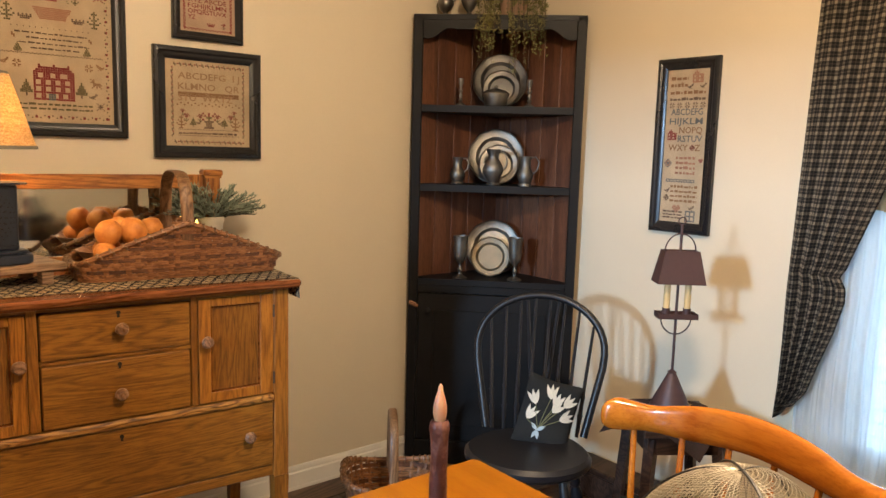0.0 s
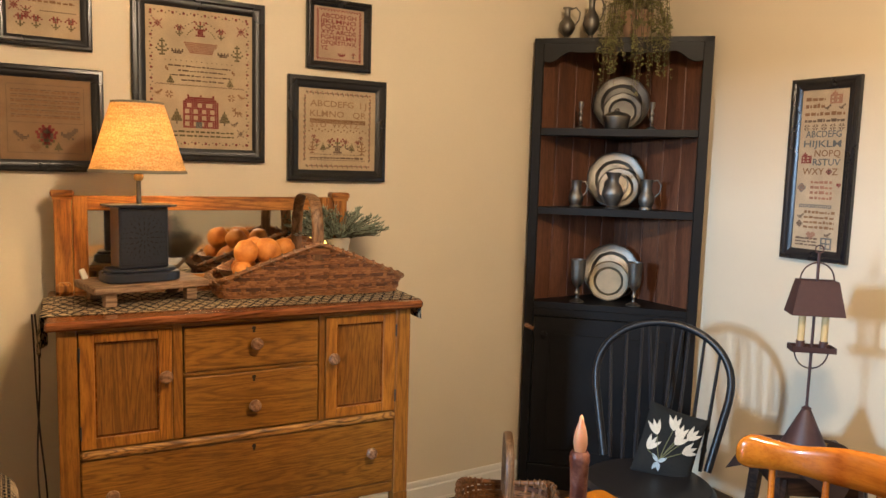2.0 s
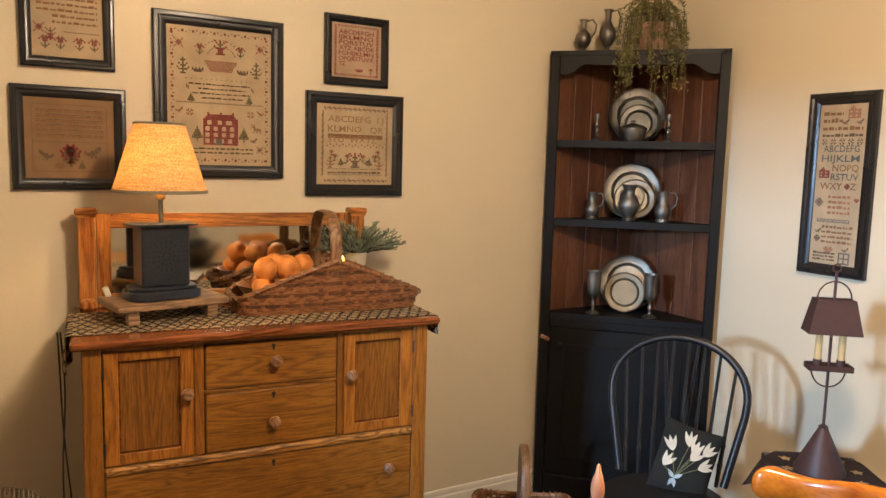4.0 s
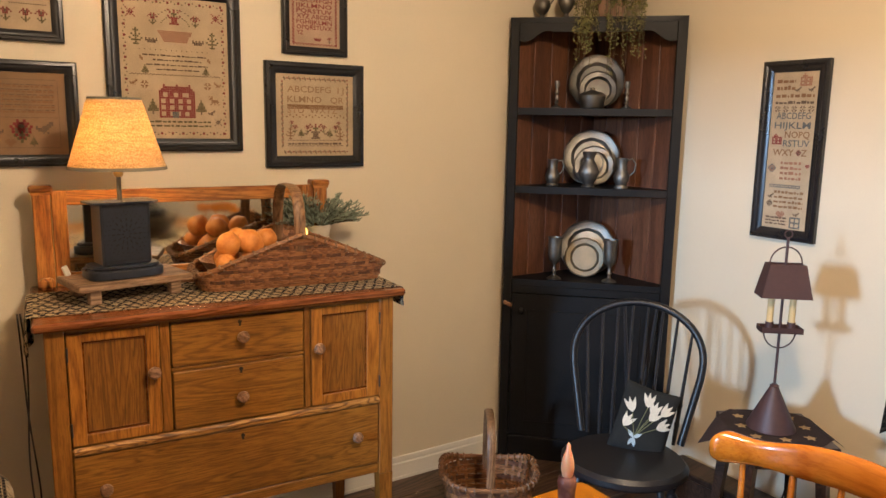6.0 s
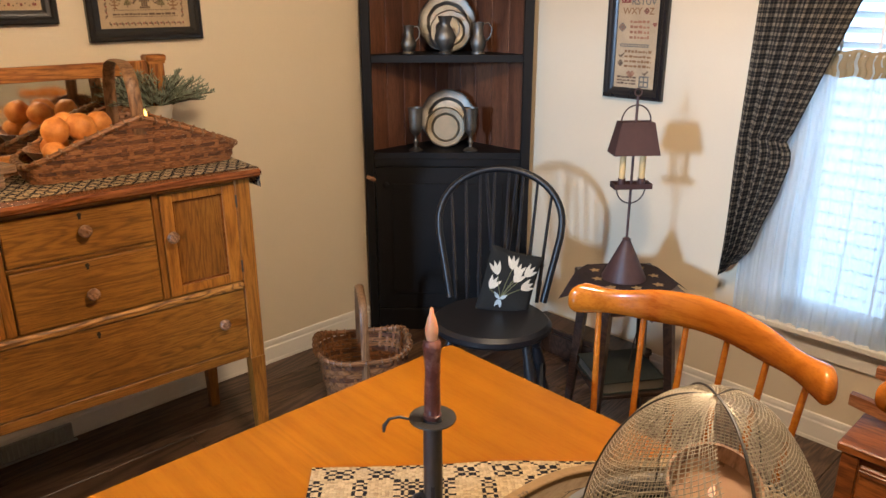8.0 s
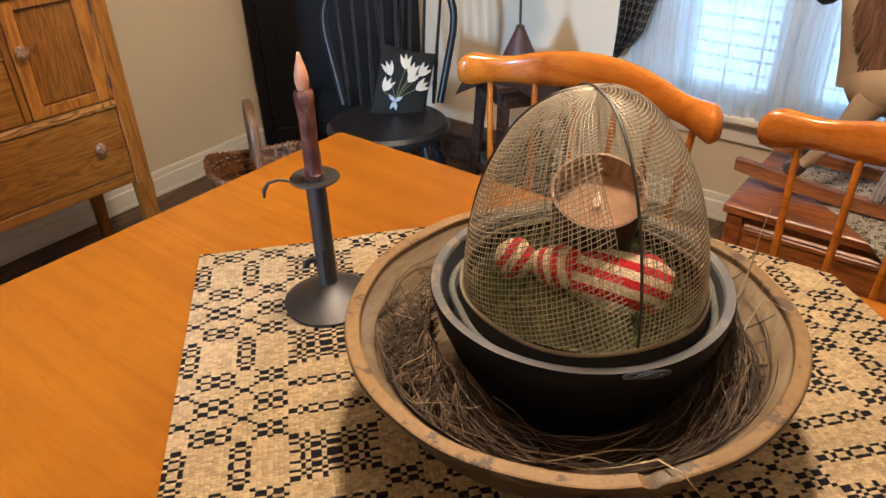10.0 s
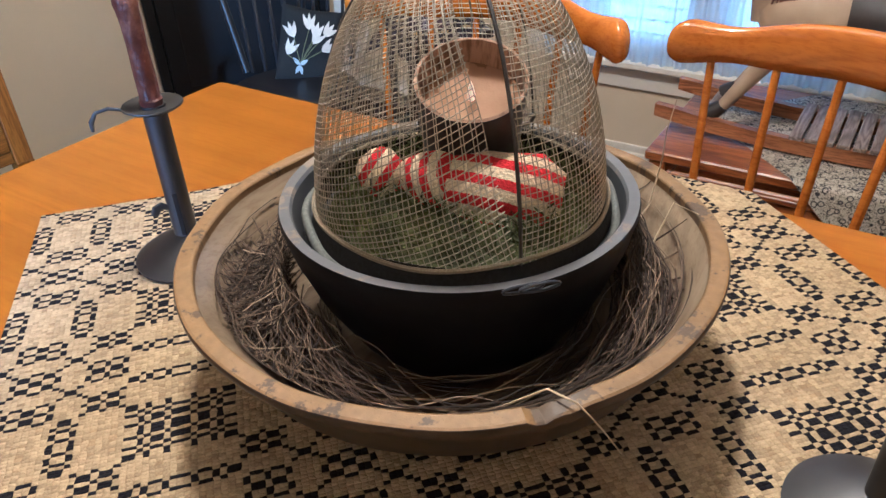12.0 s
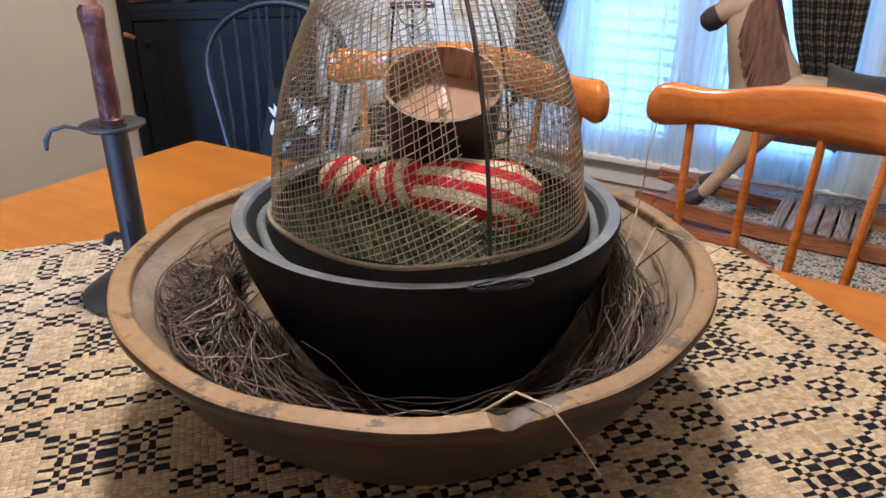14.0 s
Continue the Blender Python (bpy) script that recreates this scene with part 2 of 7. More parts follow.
M_MIRROR_OAK = wood("oak_mirror_frame", (0.26, 0.09, 0.018), (0.42, 0.165, 0.032), (0.5, 0.21, 0.045), "x", 0.35, figure=3.0)
M_MIRROR_OAK_Z = wood("oak_mirror_post", (0.26, 0.09, 0.018), (0.42, 0.165, 0.032), (0.5, 0.21, 0.045), "z", 0.35, figure=3.0)
M_KNOB = wood("knob_wood", (0.20, 0.10, 0.05), (0.31, 0.165, 0.09), (0.40, 0.225, 0.13), "y", 0.3, figure=4.0)
M_TABLE = wood("table_maple", (0.295, 0.104, 0.002), (0.315, 0.113, 0.0025), (0.335, 0.122, 0.003), "y", 0.34, figure=1.6, strength=0.04, pores=0.93, spec=0.3)
M_CHAIR = wood("chair_maple", (0.42, 0.135, 0.010), (0.46, 0.15, 0.012), (0.50, 0.17, 0.014), "y", 0.22, coat=0.4, figure=2.0, strength=0.08, pores=0.8)
M_CHEST = wood("chest_pine", (0.20, 0.060, 0.012), (0.30, 0.098, 0.019), (0.36, 0.125, 0.026), "y", 0.35, figure=2.6)
M_BLACK = paint("black_milk_paint", (0.007, 0.0065, 0.0065), 0.5, (0.20, 0.11, 0.055), 0.27, 40.0, 0.2, 0.3, 0.22)
M_CHAIRBLACK = paint("black_chair_paint", (0.011, 0.011, 0.013), 0.36, (0.06, 0.04, 0.025), 0.22, 50.0, 0.15, 0.3, 0.42)
M_BACKBOARD = wood("backboard_pine", (0.10, 0.038, 0.019), (0.135, 0.052, 0.025), (0.165, 0.068, 0.033), "z", 0.5, figure=2.2, lines=45.0, pores=0.6)
M_FRAME = paint("black_frame", (0.012, 0.012, 0.014), 0.26, (0.08, 0.06, 0.04), 0.2, 60.0, 0.1, 0.3)
M_PEWTER = metal("pewter", (0.23, 0.21, 0.18), 0.45, 0.45)
M_PEWTER_DARK = metal("dark_pewter", (0.18, 0.168, 0.15), 0.46, 0.4)
M_IRON = metal("burnished_iron", (0.10, 0.098, 0.10), 0.52)
# black tin with a blue cast put in for reflected daylight
M_TINBLACK = paint("blackened_tin", (0.019, 0.025, 0.038), 0.28, (0.03, 0.027, 0.026), 0.2, 80.0, 0.2, 0.3, 0.5)
M_RUSTTIN = paint("rust_brown_tin", (0.06, 0.028, 0.026), 0.5, (0.09, 0.05, 0.03), 0.3, 70.0, 0.2, 0.2)
M_FLOOR = wood("floor_plank", (0.05, 0.029, 0.019), (0.10, 0.058, 0.037), (0.145, 0.088, 0.057), "x", 0.38, figure=3.2)
M_GAP = paint("floor_gap", (0.02, 0.013, 0.01), 0.8)


# ---- structure ----
def structure(name, geo, material, label, category, parent=None):
    ob = part(name, geo, material, parent, "", 30)
    return tagged(ob, label, category, "", "structure")


H, X0, Y0 = 2.44, -4.8, -4.1
structure("floor", Geo().box(X0, Y0, -0.12, 0.12, 0.12, FL - 0.0125), M_GAP, "subfloor under dark brown wooden planks", "floor")
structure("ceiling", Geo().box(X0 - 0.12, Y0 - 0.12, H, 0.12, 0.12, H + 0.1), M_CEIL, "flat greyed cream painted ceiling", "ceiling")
structure("wall_north", Geo().box(X0, 0, -0.08, 0.12, 0.12, H), M_WALL, "cream painted plaster wall behind the oak dresser", "wall")
# window wall with its opening
WY0, WY1, WZ0, WZ1 = -2.42, -1.60, 0.37, 2.02
g = Geo().box(0, WY1, -0.08, 0.12, 0, H).box(0, Y0, -0.08, 0.12, WY0, H)
g.box(0, WY0, -0.08, 0.12, WY1, WZ0).box(0, WY0, WZ1, 0.12, WY1, H)
structure("wall_east", g, M_WALL, "cream painted plaster wall with a curtained window", "wall")
# unseen far wall, its opening cut so that the added lamp shines in
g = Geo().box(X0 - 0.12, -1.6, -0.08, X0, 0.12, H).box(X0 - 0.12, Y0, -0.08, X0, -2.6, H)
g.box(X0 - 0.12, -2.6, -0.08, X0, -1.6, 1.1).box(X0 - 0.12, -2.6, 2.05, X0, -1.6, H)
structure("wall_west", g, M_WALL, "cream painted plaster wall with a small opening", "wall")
# unseen walls added only to block and shape the rear daylight
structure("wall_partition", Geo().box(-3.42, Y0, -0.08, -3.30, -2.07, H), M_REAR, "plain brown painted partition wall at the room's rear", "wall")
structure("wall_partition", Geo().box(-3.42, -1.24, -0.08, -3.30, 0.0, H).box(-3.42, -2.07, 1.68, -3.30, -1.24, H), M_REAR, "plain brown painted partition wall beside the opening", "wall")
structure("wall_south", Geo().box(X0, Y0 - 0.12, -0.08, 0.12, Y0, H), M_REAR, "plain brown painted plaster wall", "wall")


def moulding(y0, y1):
    """Baseboard profile swept along local y, its back at x = 0."""
    prof = [(0, 0), (-0.014, 0), (-0.014, 0.012), (-0.012, 0.014), (-0.012, 0.068), (-0.008, 0.074), (-0.010, 0.084), (-0.006, 0.096), (0, 0.098)]
    vs = [(x, y, z) for y in (y0, y1) for x, z in prof]
    n = len(prof)
    return Geo().add(vs, [tuple(range(n)), tuple(range(n, 2 * n))] + [(i, (i + 1) % n, n + (i + 1) % n, n + i) for i in range(n)])


structure("baseboard", moulding(Y0, -0.0), M_TRIM, "white painted baseboard along the window wall", "baseboard").location.z = FL
b = structure("baseboard", moulding(0.0, -X0), M_TRIM, "white painted baseboard along the picture wall", "baseboard")
b.matrix_world = pose(0, 0, FL, 0, 0, 90)


# ---- dresser ----
def dresser():
    d = thing("dresser", pose(-2.3326, -0.5302, 0, 0, 0, -4), "golden oak sideboard with cupboard doors, drawers and a low mirror back", "sideboard")
    part("top", Geo().box(0, 0, 0.908, 1.0, 0.49, 0.931, 0.006), M_OAK_TOP, d, "reddish polished oak top")
    part("back_panel", Geo().box(0.04, 0.455, 0.33, 0.955, 0.47, 0.907), M_OAK_X, d)
    for x in (0.026, 0.955):
        part("side_panel", Geo().box(x, 0.07, 0.34, x + 0.016, 0.455, 0.906), M_OAK_Z, d)
    for x in (0.024, 0.926):
        for y in (0.03, 0.43):
            g = Geo().box(x, y, 0.33, x + 0.046, y + 0.04, 0.9075, 0.003)
            part("post", g, M_OAK_Z, d)
            a, b2 = 0.023, 0.015
            g = Geo().add([(x + 0.023 + s * a, y + 0.02 + t * 0.02, 0.33) for s in (-1, 1) for t in (-1, 1)] + [(x + 0.023 + s * b2, y + 0.02 + t * 0.014, FL) for s in (-1, 1) for t in (-1, 1)],
                          [(0, 1, 3, 2), (4, 6, 7, 5), (0, 4, 5, 1), (2, 3, 7, 6), (0, 2, 6, 4), (1, 5, 7, 3)])
            part("leg", g, M_OAK_Z, d)
    for x0, x1 in ((0.293, 0.318), (0.688, 0.706)):
        part("divider", Geo().box(x0, 0.034, 0.592, x1, 0.06, 0.9075, 0.002), M_OAK_Z, d)
    # thin near-black sheet stands in for the shade between the fronts
    part("carcass", Geo().box(0.07, 0.062, 0.372, 0.926, 0.066, 0.906), M_GAP, d, "dark gap behind the drawer fronts")
    part("rail", Geo().box(0.3185, 0.036, 0.757, 0.6875, 0.06, 0.768, 0.002), M_OAK_X, d)
    part("rail", Geo().box(0.0705, 0.036, 0.893, 0.9255, 0.06, 0.9075, 0.002), M_OAK_X, d)
    part("band", Geo().box(0.0705, 0.022, 0.568, 0.9255, 0.06, 0.590, 0.006), M_OAK_GOLD, d, "tiger-striped golden oak band")
    part("apron", Geo().box(0.0705, 0.036, 0.335, 0.9255, 0.056, 0.368, 0.003), M_OAK_X, d)

    def knob(owner, x, z, y=0.03):
        pr = [(0, 0.0), (0.008, 0.0), (0.007, -0.008), (0.012, -0.013), (0.0165, -0.018), (0.0165, -0.024), (0.012, -0.029), (0, -0.031)]
        part("knob", Geo().lathe([(r, -h) for r, h in pr], 18, Matrix.Translation((x, y, z)) @ pose(0, 0, 0, 90)), M_KNOB, owner, "turned wooden knob")

    def keyhole(owner, x, z):
        g = Geo().lathe([(0, 0), (0.0055, 0), (0.0055, 0.0025), (0, 0.0025)], 12, Matrix.Translation((x, 0.0315, z)) @ pose(0, 0, 0, 90))
        g.box(x - 0.003, 0.029, z - 0.012, x + 0.003, 0.0315, z, 0.0)
        part("keyhole", g, M_GAP, owner, "dark brass keyhole plate")

    for x0, x1, z0, z1, knobs, key in ((0.322, 0.685, 0.770, 0.890, ((0.507, 0.838),), (0.503, 0.878)),
                                       (0.322, 0.685, 0.594, 0.755, ((0.502, 0.666),), (0.503, 0.742)),
                                       (0.072, 0.924, 0.371, 0.566, ((0.846, 0.477), (0.143, 0.472)), (0.503, 0.545))):
        dr = part("drawer", Geo().box(x0, 0.031, z0, x1, 0.055, z1, 0.003), M_OAK_X, d)
        for kx, kz in knobs:
            knob(dr, kx, kz)
        keyhole(dr, *key)
    for x0, x1, a, b2, kx, kz in ((0.073, 0.291, 0.108, 0.258, 0.274, 0.770), (0.708, 0.925, 0.742, 0.886, 0.726, 0.775)):
        z0, z1, pz0, pz1 = 0.594, 0.892, 0.622, 0.868
        door = part("door", Geo().box(x0, 0.031, z0, a, 0.054, z1, 0.002).box(b2, 0.031, z0, x1, 0.054, z1, 0.002), M_OAK_FRAME, d)
        for r0, r1 in ((pz1, z1), (z0, pz0)):
            part("door_rail", Geo().box(a, 0.032, r0, b2, 0.054, r1, 0.002), M_OAK_FRAME, door)
        part("door_panel", Geo().box(a, 0.045, pz0, b2, 0.053, pz1), M_OAK_PANEL, door, "darker recessed oak panel")
        part("bead", Geo().box(a, 0.038, pz0, a + 0.004, 0.0448, pz1).box(b2 - 0.004, 0.038, pz0, b2, 0.0448, pz1).box(a, 0.038, pz1 - 0.004, b2, 0.0448, pz1).box(a, 0.038, pz0, b2, 0.0448, pz0 + 0.004), M_OAK_TOP, door)
        hx = x0 - 0.002 if a < 0.5 else x1 - 0.002
        for hz in (0.64, 0.84):
            part("hinge", Geo().tube([(hx + 0.002, 0.029, hz - 0.018), (hx + 0.002, 0.029, hz + 0.018)], 0.0028, 8), M_IRON, door)
        knob(door, kx, kz)
    # mirror back
    mb = part("mirror_back", Geo().box(0.07, 0.447, 1.172, 0.862, 0.462, 1.216, 0.003).box(0.07, 0.447, 0.9315, 0.862, 0.462, 0.972, 0.003), M_MIRROR_OAK, d, "oak frame of the low mirror")
    for x in (0.0705, 0.822):
        part("mirror_stile", Geo().box(x, 0.445, 0.932, x + 0.0395, 0.460, 1.2155, 0.002), M_MIRROR_OAK_Z, mb)
    w = Mat("mirror_glass", 0.03, 1.0, (0.78, 0.80, 0.76))
    w.gloss(w.noise(w.coords(), 9.0, 5.0), 0.015, 0.09)
    part("mirror", Geo().box(0.108, 0.456, 0.97, 0.824, 0.459, 1.174), w.m, mb, "old silvered mirror glass")
    part("backing", Geo().box(0.09, 0.464, 0.94, 0.85, 0.470, 1.20), M_OAK_X, mb)
    for x in (0.021, 0.862):
        part("mirror_post", Geo().box(x, 0.435, 0.9315, x + 0.047, 0.475, 1.212, 0.003), M_MIRROR_OAK_Z, d)
        part("cap", Geo().box(x - 0.008, 0.427, 1.212, x + 0.055, 0.483, 1.232, 0.005).box(x - 0.003, 0.432, 1.205, x + 0.05, 0.478, 1.2125), M_MIRROR_OAK, d)
        part("foot", Geo().box(x + 0.004, 0.405, 0.9315, x + 0.043, 0.4345, 0.965, 0.008), M_MIRROR_OAK_Z, d, "small scrolled foot")


dresser()


# ---- corner cabinet ----
def corner_cabinet():
    c = thing("corner_cabinet", pose(0, 0, 0, 0, 0, -45), "tall black painted corner cabinet with open brown shelves and closed base", "cabinet")
    F, W, T = -0.405, 0.345, 1.857
    for s in (-1, 1):
        a, b2 = sorted((s * W, s * 0.306))
        part("stile", Geo().box(a, F, FL, b2, F + 0.022, T - 0.002, 0.003), M_BLACK, c)
        # side return to the wall
        a, b2 = sorted((s * W, s * (W - 0.018)))
        part("side_board", Geo().box(a, F + 0.0225, FL, b2, -W - 0.004, T - 0.003), M_BLACK, c)
    # back boards along the two walls, plank by plank
    n = 5
    for s in (-1, 1):
        for i in range(n):
            t0, t1 = 0.012 + i * 0.468 / n, 0.012 + (i + 1) * 0.468 / n - 0.003
            g = Geo().box(t0, -0.026, 0.70, t1, -0.012, T - 0.01, 0.002)
            m = pose(0, 0, 0, 0, 0, -45) if s > 0 else pose(0, 0, 0, 0, 0, 225) @ Matrix.Diagonal((1, -1, 1, 1))
            g.v = [tuple(m @ Vector(p)) for p in g.v]
            part("back_board", g, M_BACKBOARD, c)

    def plan(front, inset):
        return [(-W + inset, front), (W - inset, front), (W - inset, -W - 0.01), (0.012, -0.03), (-0.012, -0.03), (-W + inset, -W - 0.01)]

    for z0, z1 in ((1.472, 1.500), (1.148, 1.177)):
        part("shelf", Geo().prism(plan(F + 0.006, 0.0185), z0, z1), M_BLACK, c)
    part("counter", Geo().prism(plan(F + 0.004, 0.0185), 0.756, 0.781), M_BLACK, c)
    part("top_board", Geo().prism([(-W, F), (W, F), (W, -W), (0.01, -0.012), (-0.01, -0.012), (-W, -W)], T - 0.02, T), M_BLACK, c)
    # scalloped top rail
    n, top, outline = 36, T - 0.021, []
    for i in range(n + 1):
        x = -0.3055 + 0.611 * i / n
        e = min(1.0, max(0.0, (0.3055 - abs(x)) / 0.13))
        drop = 0.058 - 0.034 * (3 * e * e - 2 * e ** 3) + 0.008 * math.sin(e * math.pi * 2) * (e < 1)
        outline.append((x, top - drop - 0.012))
    vs = [(x, y, z) for y in (F + 0.001, F + 0.02) for x, z in outline + [(0.3055, top), (-0.3055, top)]]
    k = n + 3
    part("scalloped_rail", Geo().add(vs, [tuple(range(k)), tuple(range(k, 2 * k))] + [(i, (i + 1) % k, k + (i + 1) % k, k + i) for i in range(k)]), M_BLACK, c, smooth=20)
    part("rail", Geo().box(-0.3055, F + 0.001, 0.722, 0.3055, F + 0.02, 0.7555, 0.002), M_BLACK, c)
    part("base_rail", Geo().box(-0.3055, F + 0.001, FL, 0.3055, F + 0.02, 0.075, 0.003), M_BLACK, c)
    door = part("door", Geo().box(-0.3035, F + 0.003, 0.078, 0.3035, F + 0.02, 0.719, 0.003), M_BLACK, c)
    part("door_panel", Geo().box(-0.235, F - 0.003, 0.15, 0.235, F + 0.0025, 0.65, 0.004), M_BLACK, door)
    part("knob", Geo().lathe([(0, 0), (0.007, 0), (0.006, 0.01), (0.013, 0.018), (0.013, 0.024), (0, 0.03)], 16, Matrix.Translation((-0.258, F + 0.003, 0.648)) @ pose(0, 0, 0, 90)), M_BLACK, door, "black turned knob")
    part("turn_button", Geo().box(-0.013, -0.009, -0.009, 0.03, 0, 0.009, 0.004, Matrix.Translation((-0.328, F - 0.001, 0.676)) @ pose(0, 0, 0, 0, 25, 0)), M_KNOB, c, "worn brown wooden turn button")


corner_cabinet()


# ---- dining table ----
def dining_table():
    t = thing("dining_table", pose(-1.483, -1.531, 0, 0, 0, -0.8), "honey maple dining table with a plain glossy top", "table")
    L, Wd, r = 1.52, 0.88, 0.012
    outline = []
    for cx, cy, a0 in ((-r, -r, 0), (-Wd + r, -r, 90), (-Wd + r, -L + r, 180), (-r, -L + r, 270)):
        outline += [(cx + r * math.cos(radians(a0 + k * 18)), cy + r * math.sin(radians(a0 + k * 18))) for k in range(6)]
    part("tabletop", Geo().prism(outline, 0.722, 0.75, bevel=0.005), M_TABLE, t)
    g = Geo().box(-0.10, -L + 0.1, 0.63, -0.08, -0.1, 0.7215)
    part("apron", g, M_TABLE, t)
    part("apron", Geo().box(-Wd + 0.08, -L + 0.1, 0.63, -Wd + 0.1, -0.1, 0.7215), M_TABLE, t)
    for y in (-0.1, -L + 0.12):
        part("apron", Geo().box(-Wd + 0.1005, y - 0.02, 0.63, -0.1005, y, 0.7215), M_TABLE, t)
    prof = [(0, FL), (0.02, FL), (0.024, 0.03), (0.028, 0.2), (0.036, 0.34), (0.028, 0.42), (0.036, 0.46), (0.03, 0.5), (0.038, 0.54), (0.038, 0.7215), (0, 0.7215)]
    for x in (-0.14, -Wd + 0.14):
        for y in (-0.14, -L + 0.14):
            part("leg", Geo().lathe(prof, 16, Matrix.Translation((x, y, 0))), M_TABLE, t)


dining_table()


# ---- low-backed maple chairs ----
def mates_chair(m, label):
    """Local: the sitter looks along -x, the crest rail runs along y; origin on the floor under the middle of the seat."""
    c = thing("dining_chair", m, label, "chair", "maple chairs at the table")
    # crest rail: curved in plan, swelling in the middle, rounded ends
    n, k = 72, 16
    vs, fs = [], []
    for i in range(n + 1):
        s = math.sin(math.pi / 2 * math.sin(math.pi / 2 * (-1 + 2 * i / n)))
        e = abs(s)
        y = 0.238 * s
        x = 0.212 - 0.074 * s * s
        zc = 0.879 + 0.007 * math.cos(math.pi * min(e / 0.85, 1.0)) - 0.002 * e
        hz = 0.0315 - 0.0085 * math.exp(-((e - 0.70) / 0.2) ** 2)
        hx = 0.011 + 0.014 * max(0, (e - 0.6) / 0.4) ** 1.5
        if e > 0.9:
            q = math.sqrt(max(0.0, 1 - ((e - 0.9) / 0.1) ** 2))
            hz, hx = hz * max(q, 0.02), hx * max(q, 0.02)
            zc -= 0.006 * (1 - q)
        for j in range(k):
            a = 2 * math.pi * j / k
            ca, sa = math.cos(a), math.sin(a)
            vs.append((x + hx * math.copysign(abs(ca) ** 0.7, ca), y, zc + hz * math.copysign(abs(sa) ** 0.7, sa)))
    for i in range(n):
        for j in range(k):
            fs.append((i * k + j, i * k + (j + 1) % k, (i + 1) * k + (j + 1) % k, (i + 1) * k + j))
    fs += [tuple(range(k)), tuple(range(n * k, n * k + k))]
    part("crest_rail", Geo().add(vs, fs), M_CHAIR, c, smooth=60)
    for s in (-0.80, -0.48, -0.16, 0.16, 0.48, 0.80):
        top = (0.212 - 0.074 * s * s, 0.238 * s, 0.862)
        low = (0.15 - 0.05 * s * s, 0.19 * s, 0.445)
        pts = [tuple(Vector(low).lerp(Vector(top), q)) for q in (0, 0.3, 0.6, 1)]
        part("spindle", Geo().tube(pts, [0.0065, 0.0075, 0.006, 0.0052], 10), M_CHAIR, c)
    outline = []
    for i in range(28):
        a = 2 * math.pi * i / 28
        outline.append((0.205 * math.cos(a) * (1 - 0.08 * math.sin(a) ** 2), 0.225 * math.sin(a)))
    part("seat", Geo().prism(outline, 0.41, 0.45, bevel=0.01), M_CHAIR, c)
    for sx in (-1, 1):
        for sy in (-1, 1):
            a, b2 = Vector((sx * 0.13, sy * 0.15, 0.415)), Vector((sx * 0.20, sy * 0.205, FL))
            pts = [tuple(a.lerp(b2, q)) for q in (0, 0.15, 0.3, 0.34, 0.5, 0.8, 1)]
            part("leg", Geo().tube(pts, [0.014, 0.018, 0.02, 0.015, 0.02, 0.015, 0.011], 12), M_CHAIR, c)
        part("stretcher", Geo().tube([(sx * 0.17, -0.178, 0.18), (sx * 0.17, 0, 0.18), (sx * 0.17, 0.178, 0.18)], [0.008, 0.012, 0.008], 10), M_CHAIR, c)
    part("stretcher", Geo().tube([(-0.17, 0, 0.18), (0, 0, 0.18), (0.17, 0, 0.18)], [0.008, 0.012, 0.008], 10), M_CHAIR, c)
    return c


CHAIR_A = pose(-1.503, -1.955, 0, 0, 0, -2)
CHAIR_B = pose(-1.548, -2.399, 0, 0, 0, -24)
mates_chair(CHAIR_A, "honey maple spindle chair with curved crest rail, pushed to the table")
mates_chair(CHAIR_B, "honey maple spindle chair standing beside its twin at the table")


